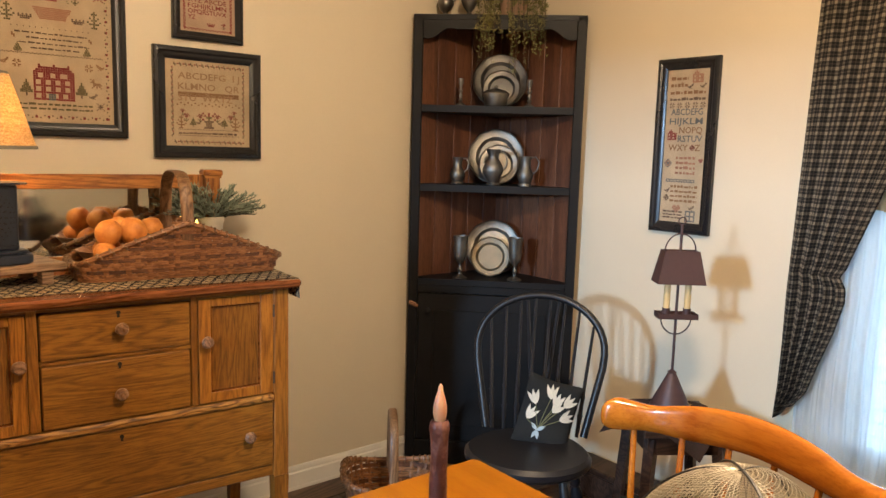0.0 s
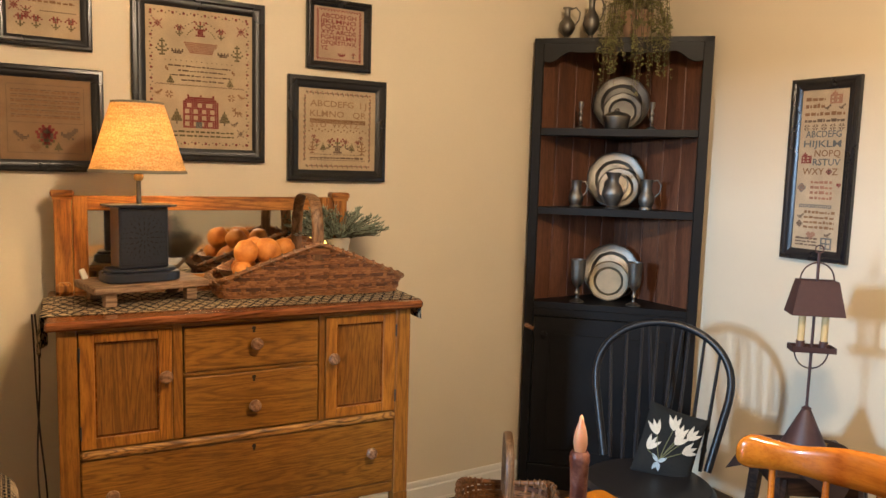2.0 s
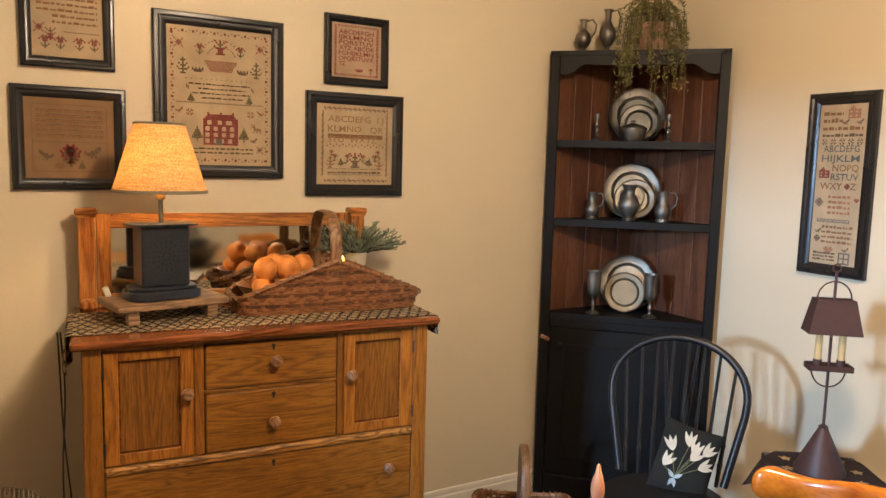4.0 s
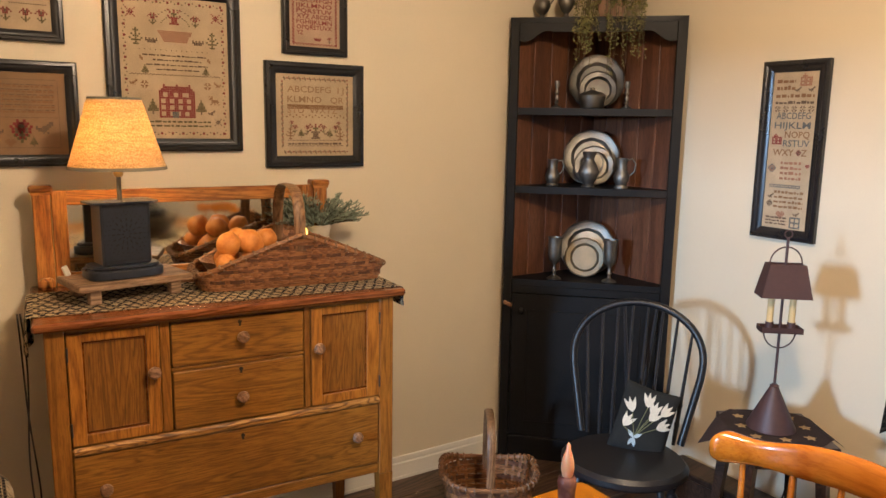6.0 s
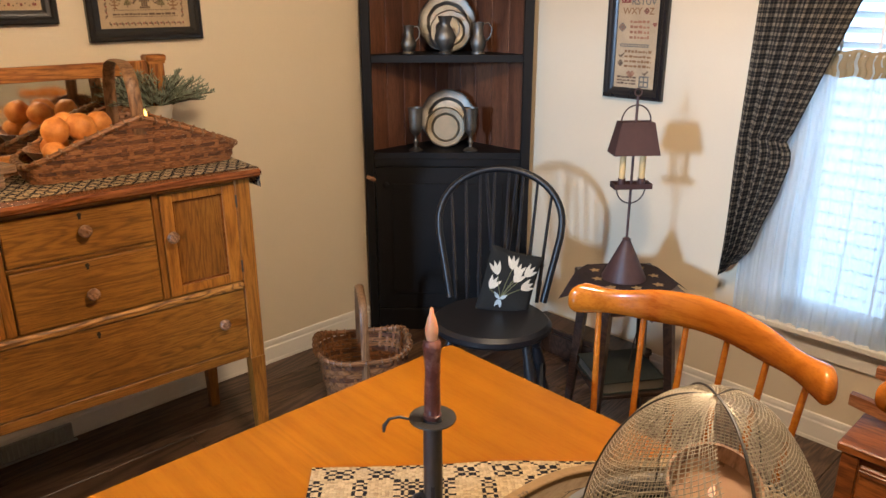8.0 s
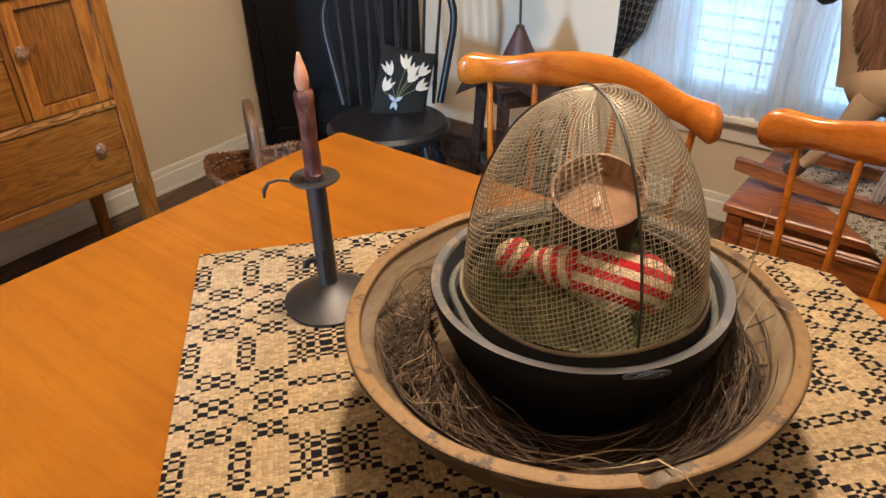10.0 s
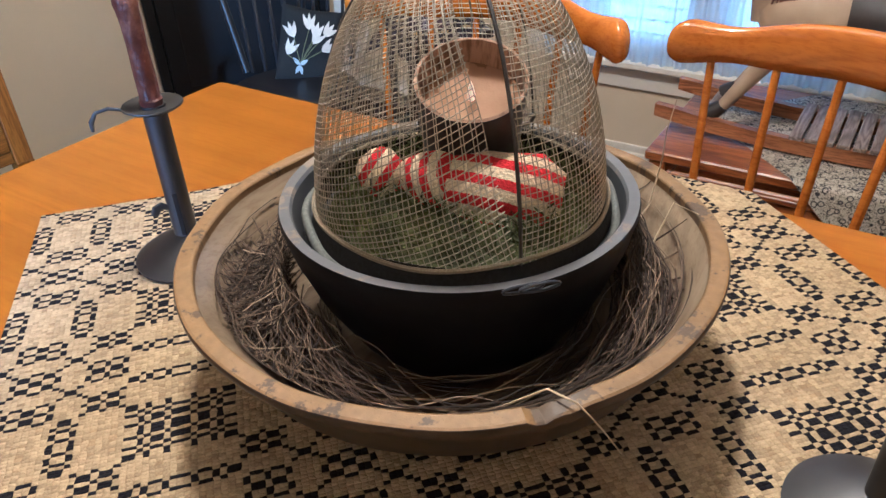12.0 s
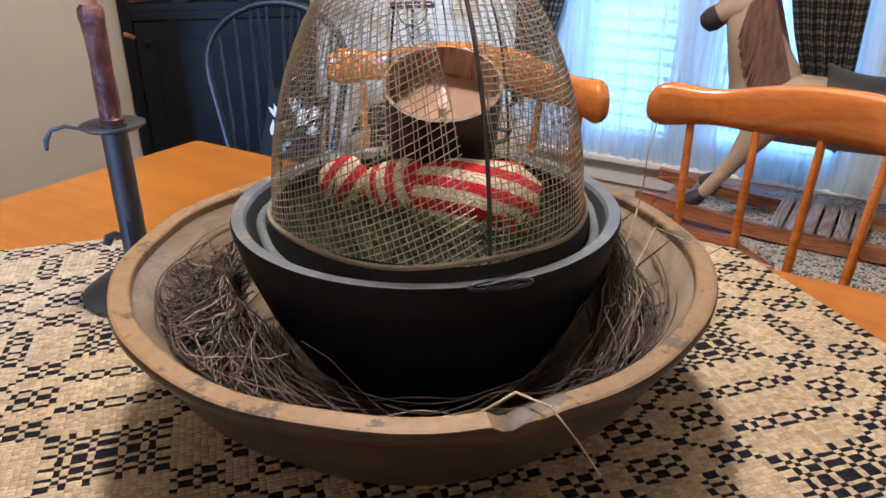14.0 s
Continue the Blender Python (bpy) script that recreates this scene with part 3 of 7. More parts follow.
# ---- windsor chair ----
def windsor_chair():
    c = thing("windsor_chair", pose(-0.747, -0.973, 0, 0, 0, -53), "black painted hoop-back windsor chair in the corner", "chair")
    outline = []
    for i in range(36):
        a = 2 * math.pi * i / 36
        x, y = 0.198 * math.cos(a), 0.183 * math.sin(a)
        if y > 0:
            x *= 1 - 0.12 * (y / 0.19)
        outline.append((x, y))
    part("seat", Geo().prism(outline, 0.360, 0.400, bevel=0.012), M_CHAIRBLACK, c)

    def lean(z):
        return 0.175 + 0.30 * (z - 0.43)

    pts = [(-0.163, lean(0.392), 0.392), (-0.180, lean(0.47), 0.47), (-0.200, lean(0.56), 0.56), (-0.211, lean(0.61), 0.61)]
    for i in range(25):
        a = math.pi * (1 - i / 24)
        z = 0.655 + 0.177 * math.sin(a) ** 0.96
        pts.append((0.215 * math.cos(a), lean(z), z))
    pts += [(-x, y, z) for x, y, z in pts[3::-1]]
    part("hoop", Geo().tube(pts, 0.0125, 12), M_CHAIRBLACK, c)

    def hoop_at(x):
        """The hoop's place at a distance from its middle."""
        q = max(0.0, 1 - (x / 0.215) ** 2)
        z = 0.655 + 0.177 * q ** 0.48
        return (x, lean(z), z)

    for k in range(8):
        x = -0.176 + 0.0503 * k
        top = hoop_at(x)
        low = Vector((0.80 * x, 0.152, 0.394))
        p = [tuple(low.lerp(Vector(top), q)) for q in (0, 0.16, 0.18, 0.20, 0.32, 0.34, 0.36, 0.75, 1)]
        part("spindle", Geo().tube(p, [0.006, 0.0075, 0.0095, 0.007, 0.0065, 0.0085, 0.006, 0.0052, 0.0045], 8), M_CHAIRBLACK, c)
    part("tailpiece", Geo().box(-0.035, 0.17, 0.367, 0.035, 0.27, 0.397, 0.006), M_CHAIRBLACK, c)
    for s in (-1, 1):
        top = hoop_at(s * 0.055)
        part("brace", Geo().tube([(s * 0.015, 0.25, 0.392), tuple((Vector((s * 0.015, 0.25, 0.392)) + Vector(top)) / 2), top], [0.007, 0.007, 0.005], 8), M_CHAIRBLACK, c)
    for sx in (-1, 1):
        for sy in (-1, 1):
            a, b2 = Vector((sx * 0.12, sy * 0.12, 0.362)), Vector((sx * 0.195, sy * 0.20, FL))
            p = [tuple(a.lerp(b2, q)) for q in (0, 0.1, 0.25, 0.3, 0.34, 0.38, 0.55, 0.62, 0.66, 0.8, 1)]
            part("leg", Geo().tube(p, [0.012, 0.015, 0.021, 0.021, 0.012, 0.018, 0.022, 0.019, 0.013, 0.016, 0.011], 12), M_CHAIRBLACK, c)
        part("stretcher", Geo().tube([(sx * 0.165, -0.168, 0.16), (sx * 0.165, 0, 0.16), (sx * 0.165, 0.168, 0.16)], [0.008, 0.014, 0.008], 10), M_CHAIRBLACK, c)
    part("stretcher", Geo().tube([(-0.165, 0, 0.16), (0, 0, 0.16), (0.165, 0, 0.16)], [0.008, 0.014, 0.008], 10), M_CHAIRBLACK, c)


windsor_chair()


# ---- window with blinds, shade and curtains ----
def window_unit():
    w = structure("window_1", Geo().box(-0.012, WY0 - 0.07, WZ0 - 0.02, 0.0, WY0, WZ1 + 0.07, 0.003), M_TRIM, "white twin window with blinds, shade and sheer curtains", "window")
    part("casing", Geo().box(-0.012, WY1, WZ0 - 0.02, 0.0, WY1 + 0.07, WZ1 + 0.07, 0.003), M_TRIM, w)
    part("casing", Geo().box(-0.012, WY0, WZ1, 0.0, WY1, WZ1 + 0.07, 0.003), M_TRIM, w)
    part("window_sill", Geo().box(-0.05, WY0 - 0.09, WZ0 - 0.024, 0.06, WY1 + 0.09, WZ0 - 0.001, 0.004), M_TRIM, w)
    part("apron", Geo().box(-0.014, WY0 - 0.06, WZ0 - 0.10, 0.0, WY1 + 0.06, WZ0 - 0.0245, 0.003), M_TRIM, w)
    part("mullion", Geo().box(0.0, -2.005, WZ0, 0.10, -1.93, WZ1, 0.003), M_TRIM, w)
    glass = Mat("window_glass", 0.02)
    glass.b.inputs["Transmission Weight"].default_value = 1.0
    slat = paint("blind_slat", (0.86, 0.87, 0.86), 0.45, spread=0.03)
    for y0, y1 in ((WY0, -2.005), (-1.93, WY1)):
        part("sash", Geo().box(0.06, y0, WZ0, 0.09, y0 + 0.035, WZ1).box(0.06, y1 - 0.035, WZ0, 0.09, y1, WZ1).box(0.06, y0, WZ0, 0.09, y1, WZ0 + 0.05).box(0.06, y0, WZ1 - 0.04, 0.09, y1, WZ1).box(0.06, y0, 1.17, 0.09, y1, 1.21), M_TRIM, w)
        pane = part("pane", Geo().box(0.073, y0 + 0.03, WZ0 + 0.04, 0.077, y1 - 0.03, WZ1 - 0.03), glass.m, w)
        pane.visible_shadow = False
        one = Geo().box(-0.022, y0 + 0.006, -0.0012, 0.022, y1 - 0.006, 0.0012, 0.0, pose(0, 0, 0, 0, 24, 0)).mesh("slat")
        one.materials.append(slat)
        z = WZ0 + 0.03
        while z < WZ1 - 0.03:
            s = new("slat", one)
            s.parent = w
            s.location = (0.034, 0, z)
            z += 0.043
        for y in (y0 + 0.06, (y0 + y1) / 2, y1 - 0.06):
            part("ladder_tape", Geo().box(0.010, y - 0.004, WZ0 + 0.01, 0.0115, y + 0.004, WZ1 - 0.02), slat, w)
    return w


window_unit()
structure("ground", Geo().box(0.5, -60, -0.6, 120, 60, -0.5), paint("lawn", (0.06, 0.09, 0.03), 0.9, spread=0.3), "dull green lawn outside the window", "ground")


def thin_cloth(name, colour, clear, weave=0.0):
    w = Mat(name, 0.9, colour=colour, spec=0.1)
    t = w.t
    trans, clr, m1, m2 = (t.nodes.new(k) for k in ("ShaderNodeBsdfTranslucent", "ShaderNodeBsdfTransparent", "ShaderNodeMixShader", "ShaderNodeMixShader"))
    trans.inputs["Color"].default_value = (*colour, 1)
    m1.inputs[0].default_value, m2.inputs[0].default_value = 0.6, clear
    # upright streaks put faint fold shade into the cloth's colour
    folds = w.noise(w.coords((1, 1, 0.15)), 30.0, 3.0)
    w.colour(w.ramp(folds, [(0.3, tuple(c * 0.9 for c in colour)), (0.7, colour)]))
    w.link(w.b.outputs[0], m1.inputs[1])
    w.link(trans.outputs[0], m1.inputs[2])
    w.link(m1.outputs[0], m2.inputs[1])
    w.link(clr.outputs[0], m2.inputs[2])
    w.link(m2.outputs[0], t.nodes["Material Output"].inputs["Surface"])
    return w.m


def hanging(y0, y1, top, bottom, x, folds, depth, seed, nu=160, nv=30, gather=None):
    rnd = random.Random(seed)
    ph = [rnd.uniform(0, 6.28) for _ in range(6)]

    def place(u, v):
        z = top + (bottom - top) * v
        y = y0 + (y1 - y0) * u
        a = math.sin(2 * math.pi * folds * u + ph[0]) + 0.5 * math.sin(2 * math.pi * folds * 2.3 * u + ph[1] + v) + 0.4 * math.sin(2 * math.pi * folds * 0.4 * u + ph[2])
        return (x + depth * a * (0.45 + 0.55 * v), y + 0.004 * math.sin(9 * v + 7 * u), z + 0.004 * math.sin(40 * u))
    return Geo().sheet(nu, nv, place, uv=lambda u, v: (u * abs(y1 - y0) * 1.6, v * abs(top - bottom)))


M_SHEER = thin_cloth("white_sheer", (0.76, 0.85, 0.93), 0.26)
M_HEADER = thin_cloth("tan_curtain_header", (0.50, 0.36, 0.2), 0.0)
for y0, y1, folds, seed in ((-1.46, -1.98, 11, 1), (-1.96, -2.60, 12, 2)):
    sheer = single("sheer_curtain", hanging(y0, y1, 1.24, 0.345, -0.036, folds, 0.008, seed), M_SHEER, Matrix(), "white sheer half curtain with a gathered tan header", "curtain", "sheer curtains", smooth=80)
    part("header", hanging(y0, y1, 1.25, 1.174, -0.041, 2 * folds, 0.005, seed, 200, 8), M_HEADER, sheer, "gathered tan header", smooth=80)
single("sheer_rod", Geo().tube([(-0.036, -1.44, 1.235), (-0.036, -2.0, 1.235), (-0.036, -2.61, 1.235)], 0.004, 8), M_TRIM, Matrix(), "thin white rod carrying the sheer half curtains", "curtain rod", smooth=60)


def gingham():
    w = Mat("black_tan_check", 0.9, spec=0.15)
    uv = w.t.nodes.new("ShaderNodeUVMap")
    sep = w.t.nodes.new("ShaderNodeSeparateXYZ")
    w.link(uv.outputs[0], sep.inputs[0])
    total = None
    for k in (0, 1):
        fr = w.math("FRACT", w.math("MULTIPLY", sep.outputs[k], 1 / 0.027))
        band = w.math("LESS_THAN", fr, 0.36)
        line = w.math("MULTIPLY", w.math("GREATER_THAN", fr, 0.64), w.math("LESS_THAN", fr, 0.74))
        s = w.math("ADD", band, w.math("MULTIPLY", line, 0.45))
        total = s if total is None else w.math("ADD", total, s)
    c = w.ramp(w.math("MULTIPLY", total, 0.5), [(0.0, (0.012, 0.011, 0.011)), (0.5, (0.06, 0.05, 0.038)), (1.0, (0.20, 0.165, 0.12))])
    n = w.noise(w.coords(), 700.0, 2.0)
    w.colour(w.mix(c, w.ramp(n, [(0.3, (0.7, 0.7, 0.7)), (0.7, (1.15, 1.15, 1.15))]), 1.0, "MULTIPLY"))
    w.bump(n, 0.4, 0.001)
    return w.m


M_CHECK = gingham()


def swag(mirror):
    """A gathered panel swept back: straight outer edge, inner edge running down and out in a curve."""
    inner = [(2.05, 0.40), (1.5, 0.335), (1.23, 0.25), (1.0, 0.178), (0.975, 0.163), (0.94, 0.184), (0.90, 0.186), (0.80, 0.162), (0.70, 0.128), (0.60, 0.098), (0.545, 0.058), (0.49, 0.025)]

    def width(z):
        for (z1, w1), (z0, w0) in zip(inner, inner[1:]):
            if z >= z0:
                q = (z - z0) / (z1 - z0)
                return w0 + (w1 - w0) * q
        return 0.025

    def place(u, v):
        z = 2.05 - 1.56 * v
        wd = width(z)
        outer = -1.413 - 0.036 * max(0, (z - 0.9)) / 1.1
        a = math.sin(2 * math.pi * 5 * u + 1.0) + 0.4 * math.sin(2 * math.pi * 11 * u)
        y = outer - wd * u
        if mirror:
            y = -3.815 - y
        drop = 0.02 * u * (v > 0.97)
        return (-0.075 + 0.016 * a * (0.5 + 0.5 * v) - 0.02 * u, y, z + drop)
    return Geo().sheet(70, 110, place, uv=lambda u, v: (u * 0.42, v * 1.56))


for k in (False, True):
    single("checked_curtain", swag(k), M_CHECK, Matrix(), "black and tan checked swag curtain swept to the side", "curtain", "checked curtains", smooth=80)
single("curtain_rod", Geo().tube([(-0.06, -1.36, 2.055), (-0.06, -2.0, 2.055), (-0.06, -2.66, 2.055)], 0.008, 10), M_IRON, Matrix(), "thin black curtain rod over the window", "curtain rod")


# ---- bowls on the table ----
M_DOUGH = wood("dough_bowl_wood", (0.19, 0.145, 0.095), (0.215, 0.168, 0.11), (0.245, 0.192, 0.128), "x", 0.32, figure=1.4, pores=0.75)
M_BLACKBOWL = paint("black_bowl_paint", (0.003, 0.003, 0.005), 0.5, (0.018, 0.015, 0.014), 0.2, 50.0, 0.25, 0.3, 0.18)
# worn rim whose grey also paints the bluish sheen on it
M_RIM = paint("worn_sheen_rim", (0.12, 0.122, 0.13), 0.32, (0.20, 0.165, 0.13), 0.42, 60.0, 0.25, 0.2)
BX, BY = -1.882, -2.240


def chip(a, z):
    d = (a - radians(225) + math.pi) % (2 * math.pi) - math.pi
    dz = (-0.0048 * max(0.0, min(1.0, (d + 0.03) / 0.03, (0.17 - d) / 0.16)) * (0.8 + 0.3 * math.sin(70 * d)) + 0.0012 * math.sin(3 * a) + 0.0008 * math.sin(11 * a + 1)) if z > 0.08 else 0
    return 1.018 + 0.004 * math.sin(2 * a + 0.8) + 0.002 * math.sin(5 * a), dz


outside = [(0, 0), (0.085, 0), (0.10, 0.004), (0.14, 0.03), (0.175, 0.068), (0.198, 0.108), (0.204, 0.117), (0.2045, 0.1216), (0.2037, 0.1230)]
lip = [(0.2037, 0.1230), (0.2020, 0.1238), (0.1930, 0.1240), (0.1916, 0.1234), (0.1908, 0.1222), (0.1905, 0.1165)]
inside = [(0.1905, 0.1165), (0.1885, 0.1135), (0.184, 0.1105), (0.178, 0.102), (0.155, 0.062), (0.12, 0.028), (0.08, 0.014), (0, 0.012)]
bowl = thing("dough_bowl", Matrix.Translation((BX, BY, 0.7565)), "large worn brown turned wooden dough bowl with a chipped rim", "bowl")
# the outside's brown is darkened for the shade on the bowl's wall
part("bowl_outside", Geo().lathe(outside, 240, None, chip), wood("shaded_bowl_wood", (0.026, 0.015, 0.008), (0.035, 0.020, 0.010), (0.045, 0.026, 0.013), "x", 0.45, figure=1.4, pores=0.75), bowl, "dark brown outside", smooth=50)
# rubbed rim; its golden tan also carries the warm light from above
part("rim", Geo().lathe(lip, 240, None, chip), paint("rubbed_lit_rim", (0.19, 0.112, 0.042), 0.56, (0.075, 0.048, 0.026), 0.42, 140.0, 0.8, 0.3), bowl, "rubbed tan rim with small chips", smooth=22)
part("bowl_inside", Geo().lathe(inside, 240, None, chip), M_DOUGH, bowl, "greyed brown inside with turning lines", smooth=50)
inner_prof = [(0, 0), (0.052, 0), (0.06, 0.004), (0.086, 0.04), (0.107, 0.085), (0.1195, 0.125), (0.1245, 0.150), (0.1235, 0.1535), (0.1165, 0.1530), (0.1150, 0.150), (0.110, 0.126), (0.09, 0.112), (0, 0.108)]
inner_prof = [(r * 1.09, z * 0.93) for r, z in inner_prof]
ib = thing("black_bowl", Matrix.Translation((-1.874, -2.244, 0.7705)), "black painted wooden bowl standing inside the dough bowl", "bowl")
part("bowl_body", Geo().lathe(inner_prof[:8], 72), M_BLACKBOWL, ib, smooth=50)
part("rim", Geo().lathe(inner_prof[7:10], 72), M_RIM, ib, "grey worn rim", smooth=30)
part("bowl_inside", Geo().lathe(inner_prof[9:], 72), paint("worn_dark_inside", (0.045, 0.047, 0.05), 0.5, (0.10, 0.09, 0.075), 0.3, 50.0), ib, "dark grey worn inside", smooth=40)


# ---- pictures: cross-stitched samplers in black frames ----
M_LINEN = cloth("linen", (0.48, 0.365, 0.235), 0.9, 1200.0)
M_LINEN_PINK = cloth("pale_linen", (0.46, 0.32, 0.22), 0.9, 1200.0)
M_LINEN_DARK = cloth("dark_linen", (0.27, 0.165, 0.09), 0.9, 1200.0)
THREADS = {"r": cloth("red_thread", (0.22, 0.045, 0.04)), "k": cloth("dark_thread", (0.145, 0.098, 0.066)), "g": cloth("green_thread", (0.13, 0.105, 0.05)),
           "t": cloth("brown_thread", (0.24, 0.13, 0.065)), "b": cloth("blue_thread", (0.13, 0.135, 0.13)), "p": cloth("rose_thread", (0.33, 0.16, 0.10))}
MOTIFS = {
    "tree": ["...g...", "...g...", "..ggg..", "..ggg..", ".ggggg.", ".ggggg.", "ggggggg", "ggggggg", "...k...", "...k..."],
    "flower": ["..r.r..", ".rrkrr.", "r.rkr.r", "..rrr..", "...g...", ".g.g.g.", "..ggg..", "...g..."],
    "star": ["r.....r", ".r.r.r.", "..rrr..", ".rrkrr.", "..rrr..", ".r.r.r.", "r.....r"],
    "bird": ["......kk", ".....kkk", "k..kkkk.", "kkkkkk..", ".kkkk...", "...k.k.."],
    "deer": ["t.t.....", ".tt.....", "ttt.....", "..ttttt.", "..tttttt", "..t.t.t.", ".t..t..t"],
    "heart": [".rr.rr.", "rrrrrrr", "rrrrrrr", ".rrrrr.", "..rrr..", "...r..."],
    "vase": ["r..r..r", ".r.r.r.", "..ggg..", "r..g..r", ".kkkkk.", "..kkk..", "..kkk..", ".kkkkk."],
    "crown": ["k.k.k.k", "kkkkkkk", ".kkkkk."],
    "pine": ["...t...", "..ttt..", "...t...", ".t.t.t.", "..ttt..", "t..t..t", ".ttttt.", "...t...", "..ttt.."],
    "cross": ["..k..", "..k..", "kkkkk", "..k..", "..k.."],
    "clover": [".k.k.", "kk.kk", "..k..", "kk.kk", ".k.k."],
    "rose": ["..rr..", ".rkkr.", "rkrrkr", "rkrrkr", ".rkkr.", "..rr.."],
    "dot": ["k"], "red_dot": ["r"], "leaf": ["k.", "kk", ".k"], "house": [
        "..r.....r.....r..", "..rrrrrrrrrrrrr..", ".rrrrrrrrrrrrrrr.", "rrrrrrrrrrrrrrrrr", "rr..rrr..rr...rrr", "rr..rrr..rr...rrr", "rrrrrrrrrrrrrrrrr",
        "r..rr..rr..rr..rr", "r..rr..rr..rr..rr", "rrrrrrrrrrrrrrrrr", "r..rr..rr..rr..rr", "r..rr..rr..rr..rr", "rrrrrrrrrrrrrrrrr", "r..rr.bbb.rr..rrr", "r..rr.bbb.rr..rrr", "rrrrrrbbbrrrrrrrr"],
    "small_house": ["..r....", ".rrr...", "rrrrrrr", "r.rr.rr", "rrrrrrr", "r.rr.rr", "rrrrrrr"],
    "window_block": ["bbbbbbb", "b..b..b", "b..b..b", "bbbbbbb", "b..b..b", "b..b..b", "bbbbbbb"],
}


class Stitches:
    """Cross-stitch work on one linen: squares sorted by thread colour."""

    def __init__(self, w, h):
        self.w, self.h, self.sets = w, h, {}

    def square(self, colour, x, z, sx, sz):
        g = self.sets.setdefault(colour, Geo())
        g.add([(x, -0.0012, z), (x + sx, -0.0012, z), (x + sx, -0.0012, z + sz), (x, -0.0012, z + sz)], [(0, 1, 2, 3)])

    def motif(self, name, x, z, cell, swap=None, flip=False):
        """x, z: the middle, from the linen's middle."""
        rows = MOTIFS[name]
        n, m = len(rows[0]), len(rows)
        for j, row in enumerate(rows):
            for i, c in enumerate(reversed(row) if flip else row):
                if c != ".":
                    self.square((swap or {}).get(c, c), x + (i - n / 2) * cell, z + (m / 2 - 1 - j) * cell, cell * 0.92, cell * 0.92)

    def border(self, inset, step, colour, size, wave=0.0, alt=None):
        w, h, k = self.w / 2 - inset, self.h / 2 - inset, 0
        x = -w
        while x <= w:
            for z in (-h, h):
                self.square(alt if alt and k % 2 else colour, x - size / 2, z - size / 2 + (wave if k % 2 else -wave), size, size)
            x += step
            k += 1
        z = -h
        while z <= h:
            for x in (-w, w):
                self.square(alt if alt and k % 2 else colour, x - size / 2 + (wave if k % 2 else -wave), z - size / 2, size, size)
            z += step
            k += 1

    def bars(self, z, x0, x1, height, colour, rnd):
        """A line of writing that cannot be read, as plain bars."""
        x = x0
        while x < x1:
            n = rnd.uniform(0.006, 0.02)
            self.square(colour, x, z, min(n, x1 - x), height * rnd.uniform(0.6, 1.0))
            x += n + rnd.uniform(0.002, 0.005)

    def line(self, z, x0, x1, size, step, colour, zig=0.0):
        x, k = x0, 0
        while x < x1:
            self.square(colour, x, z + (zig if k % 2 else 0), size, size)
            x += step
            k += 1

    def put(self, linen):
        for c, g in self.sets.items():
            tagged(part("stitching", g, THREADS[c], linen, smooth=None, normals=False), "", "", "", "stuff")


def lettering(text, x, z, size, spread, material, owner, y=-0.0014):
    """Readable capitals; x, z: the lower left end; spread: the width that the line takes."""
    cu = bpy.data.curves.new("letters", "FONT")
    cu.body, cu.size, cu.resolution_u, cu.offset = text, size / 0.69, 2, size * 0.02
    tmp = new("letters", cu)
    bpy.context.view_layer.update()
    me = bpy.data.meshes.new_from_object(tmp.evaluated_get(bpy.context.evaluated_depsgraph_get()))
    bpy.data.objects.remove(tmp)
    xs = [v.co.x for v in me.vertices]
    k = spread / (max(xs) - min(xs))
    for v in me.vertices:
        v.co = ((v.co.x - min(xs)) * k + x, y, z + v.co.y)
    me.materials.clear()
    me.materials.append(material)
    ob = new("lettering", me)
    ob.parent = owner
    return tagged(ob, "", "", "", "stuff")


def sampler(m, w, h, band, linen_mat, label):
    """A framed sampler; local x to the right, z up, the wall at y = 0, the room at -y. Returns the linen and its stitches."""
    s = thing("framed_sampler", m, label, "picture", "cross-stitch samplers")
    prof = [(0.0, 0.0), (0.0, -0.016), (0.004, -0.020), (band * 0.35, -0.021), (band * 0.5, -0.017), (band * 0.62, -0.0165), (band * 0.85, -0.012), (band, -0.010), (band, 0.0)]
    vs, fs = [], []
    for d, y in prof:
        vs += [(-w / 2 + d, y, -h / 2 + d), (w / 2 - d, y, -h / 2 + d), (w / 2 - d, y, h / 2 - d), (-w / 2 + d, y, h / 2 - d)]
    n = len(prof)
    for k in range(n):
        for i in range(4):
            a, b2 = 4 * k, 4 * ((k + 1) % n)
            fs.append((a + i, a + (i + 1) % 4, b2 + (i + 1) % 4, b2 + i))
    part("picture_frame", Geo().add(vs, fs), M_FRAME, s, "black painted moulded frame", smooth=25)
    lw, lh = w - 2 * band, h - 2 * band
    linen = part("linen", Geo().box(-lw / 2 - 0.002, 0, -lh / 2 - 0.002, lw / 2 + 0.002, 0.003, lh / 2 + 0.002), linen_mat, s, "aged linen with cross-stitch")
    linen.location = (0, -0.006, 0)
    return linen, Stitches(lw, lh)


def on_wall_a(x0, x1, z0, z1):
    return pose((x0 + x1) / 2, -0.002, (z0 + z1) / 2), x1 - x0, z1 - z0


rnd = random.Random(5)
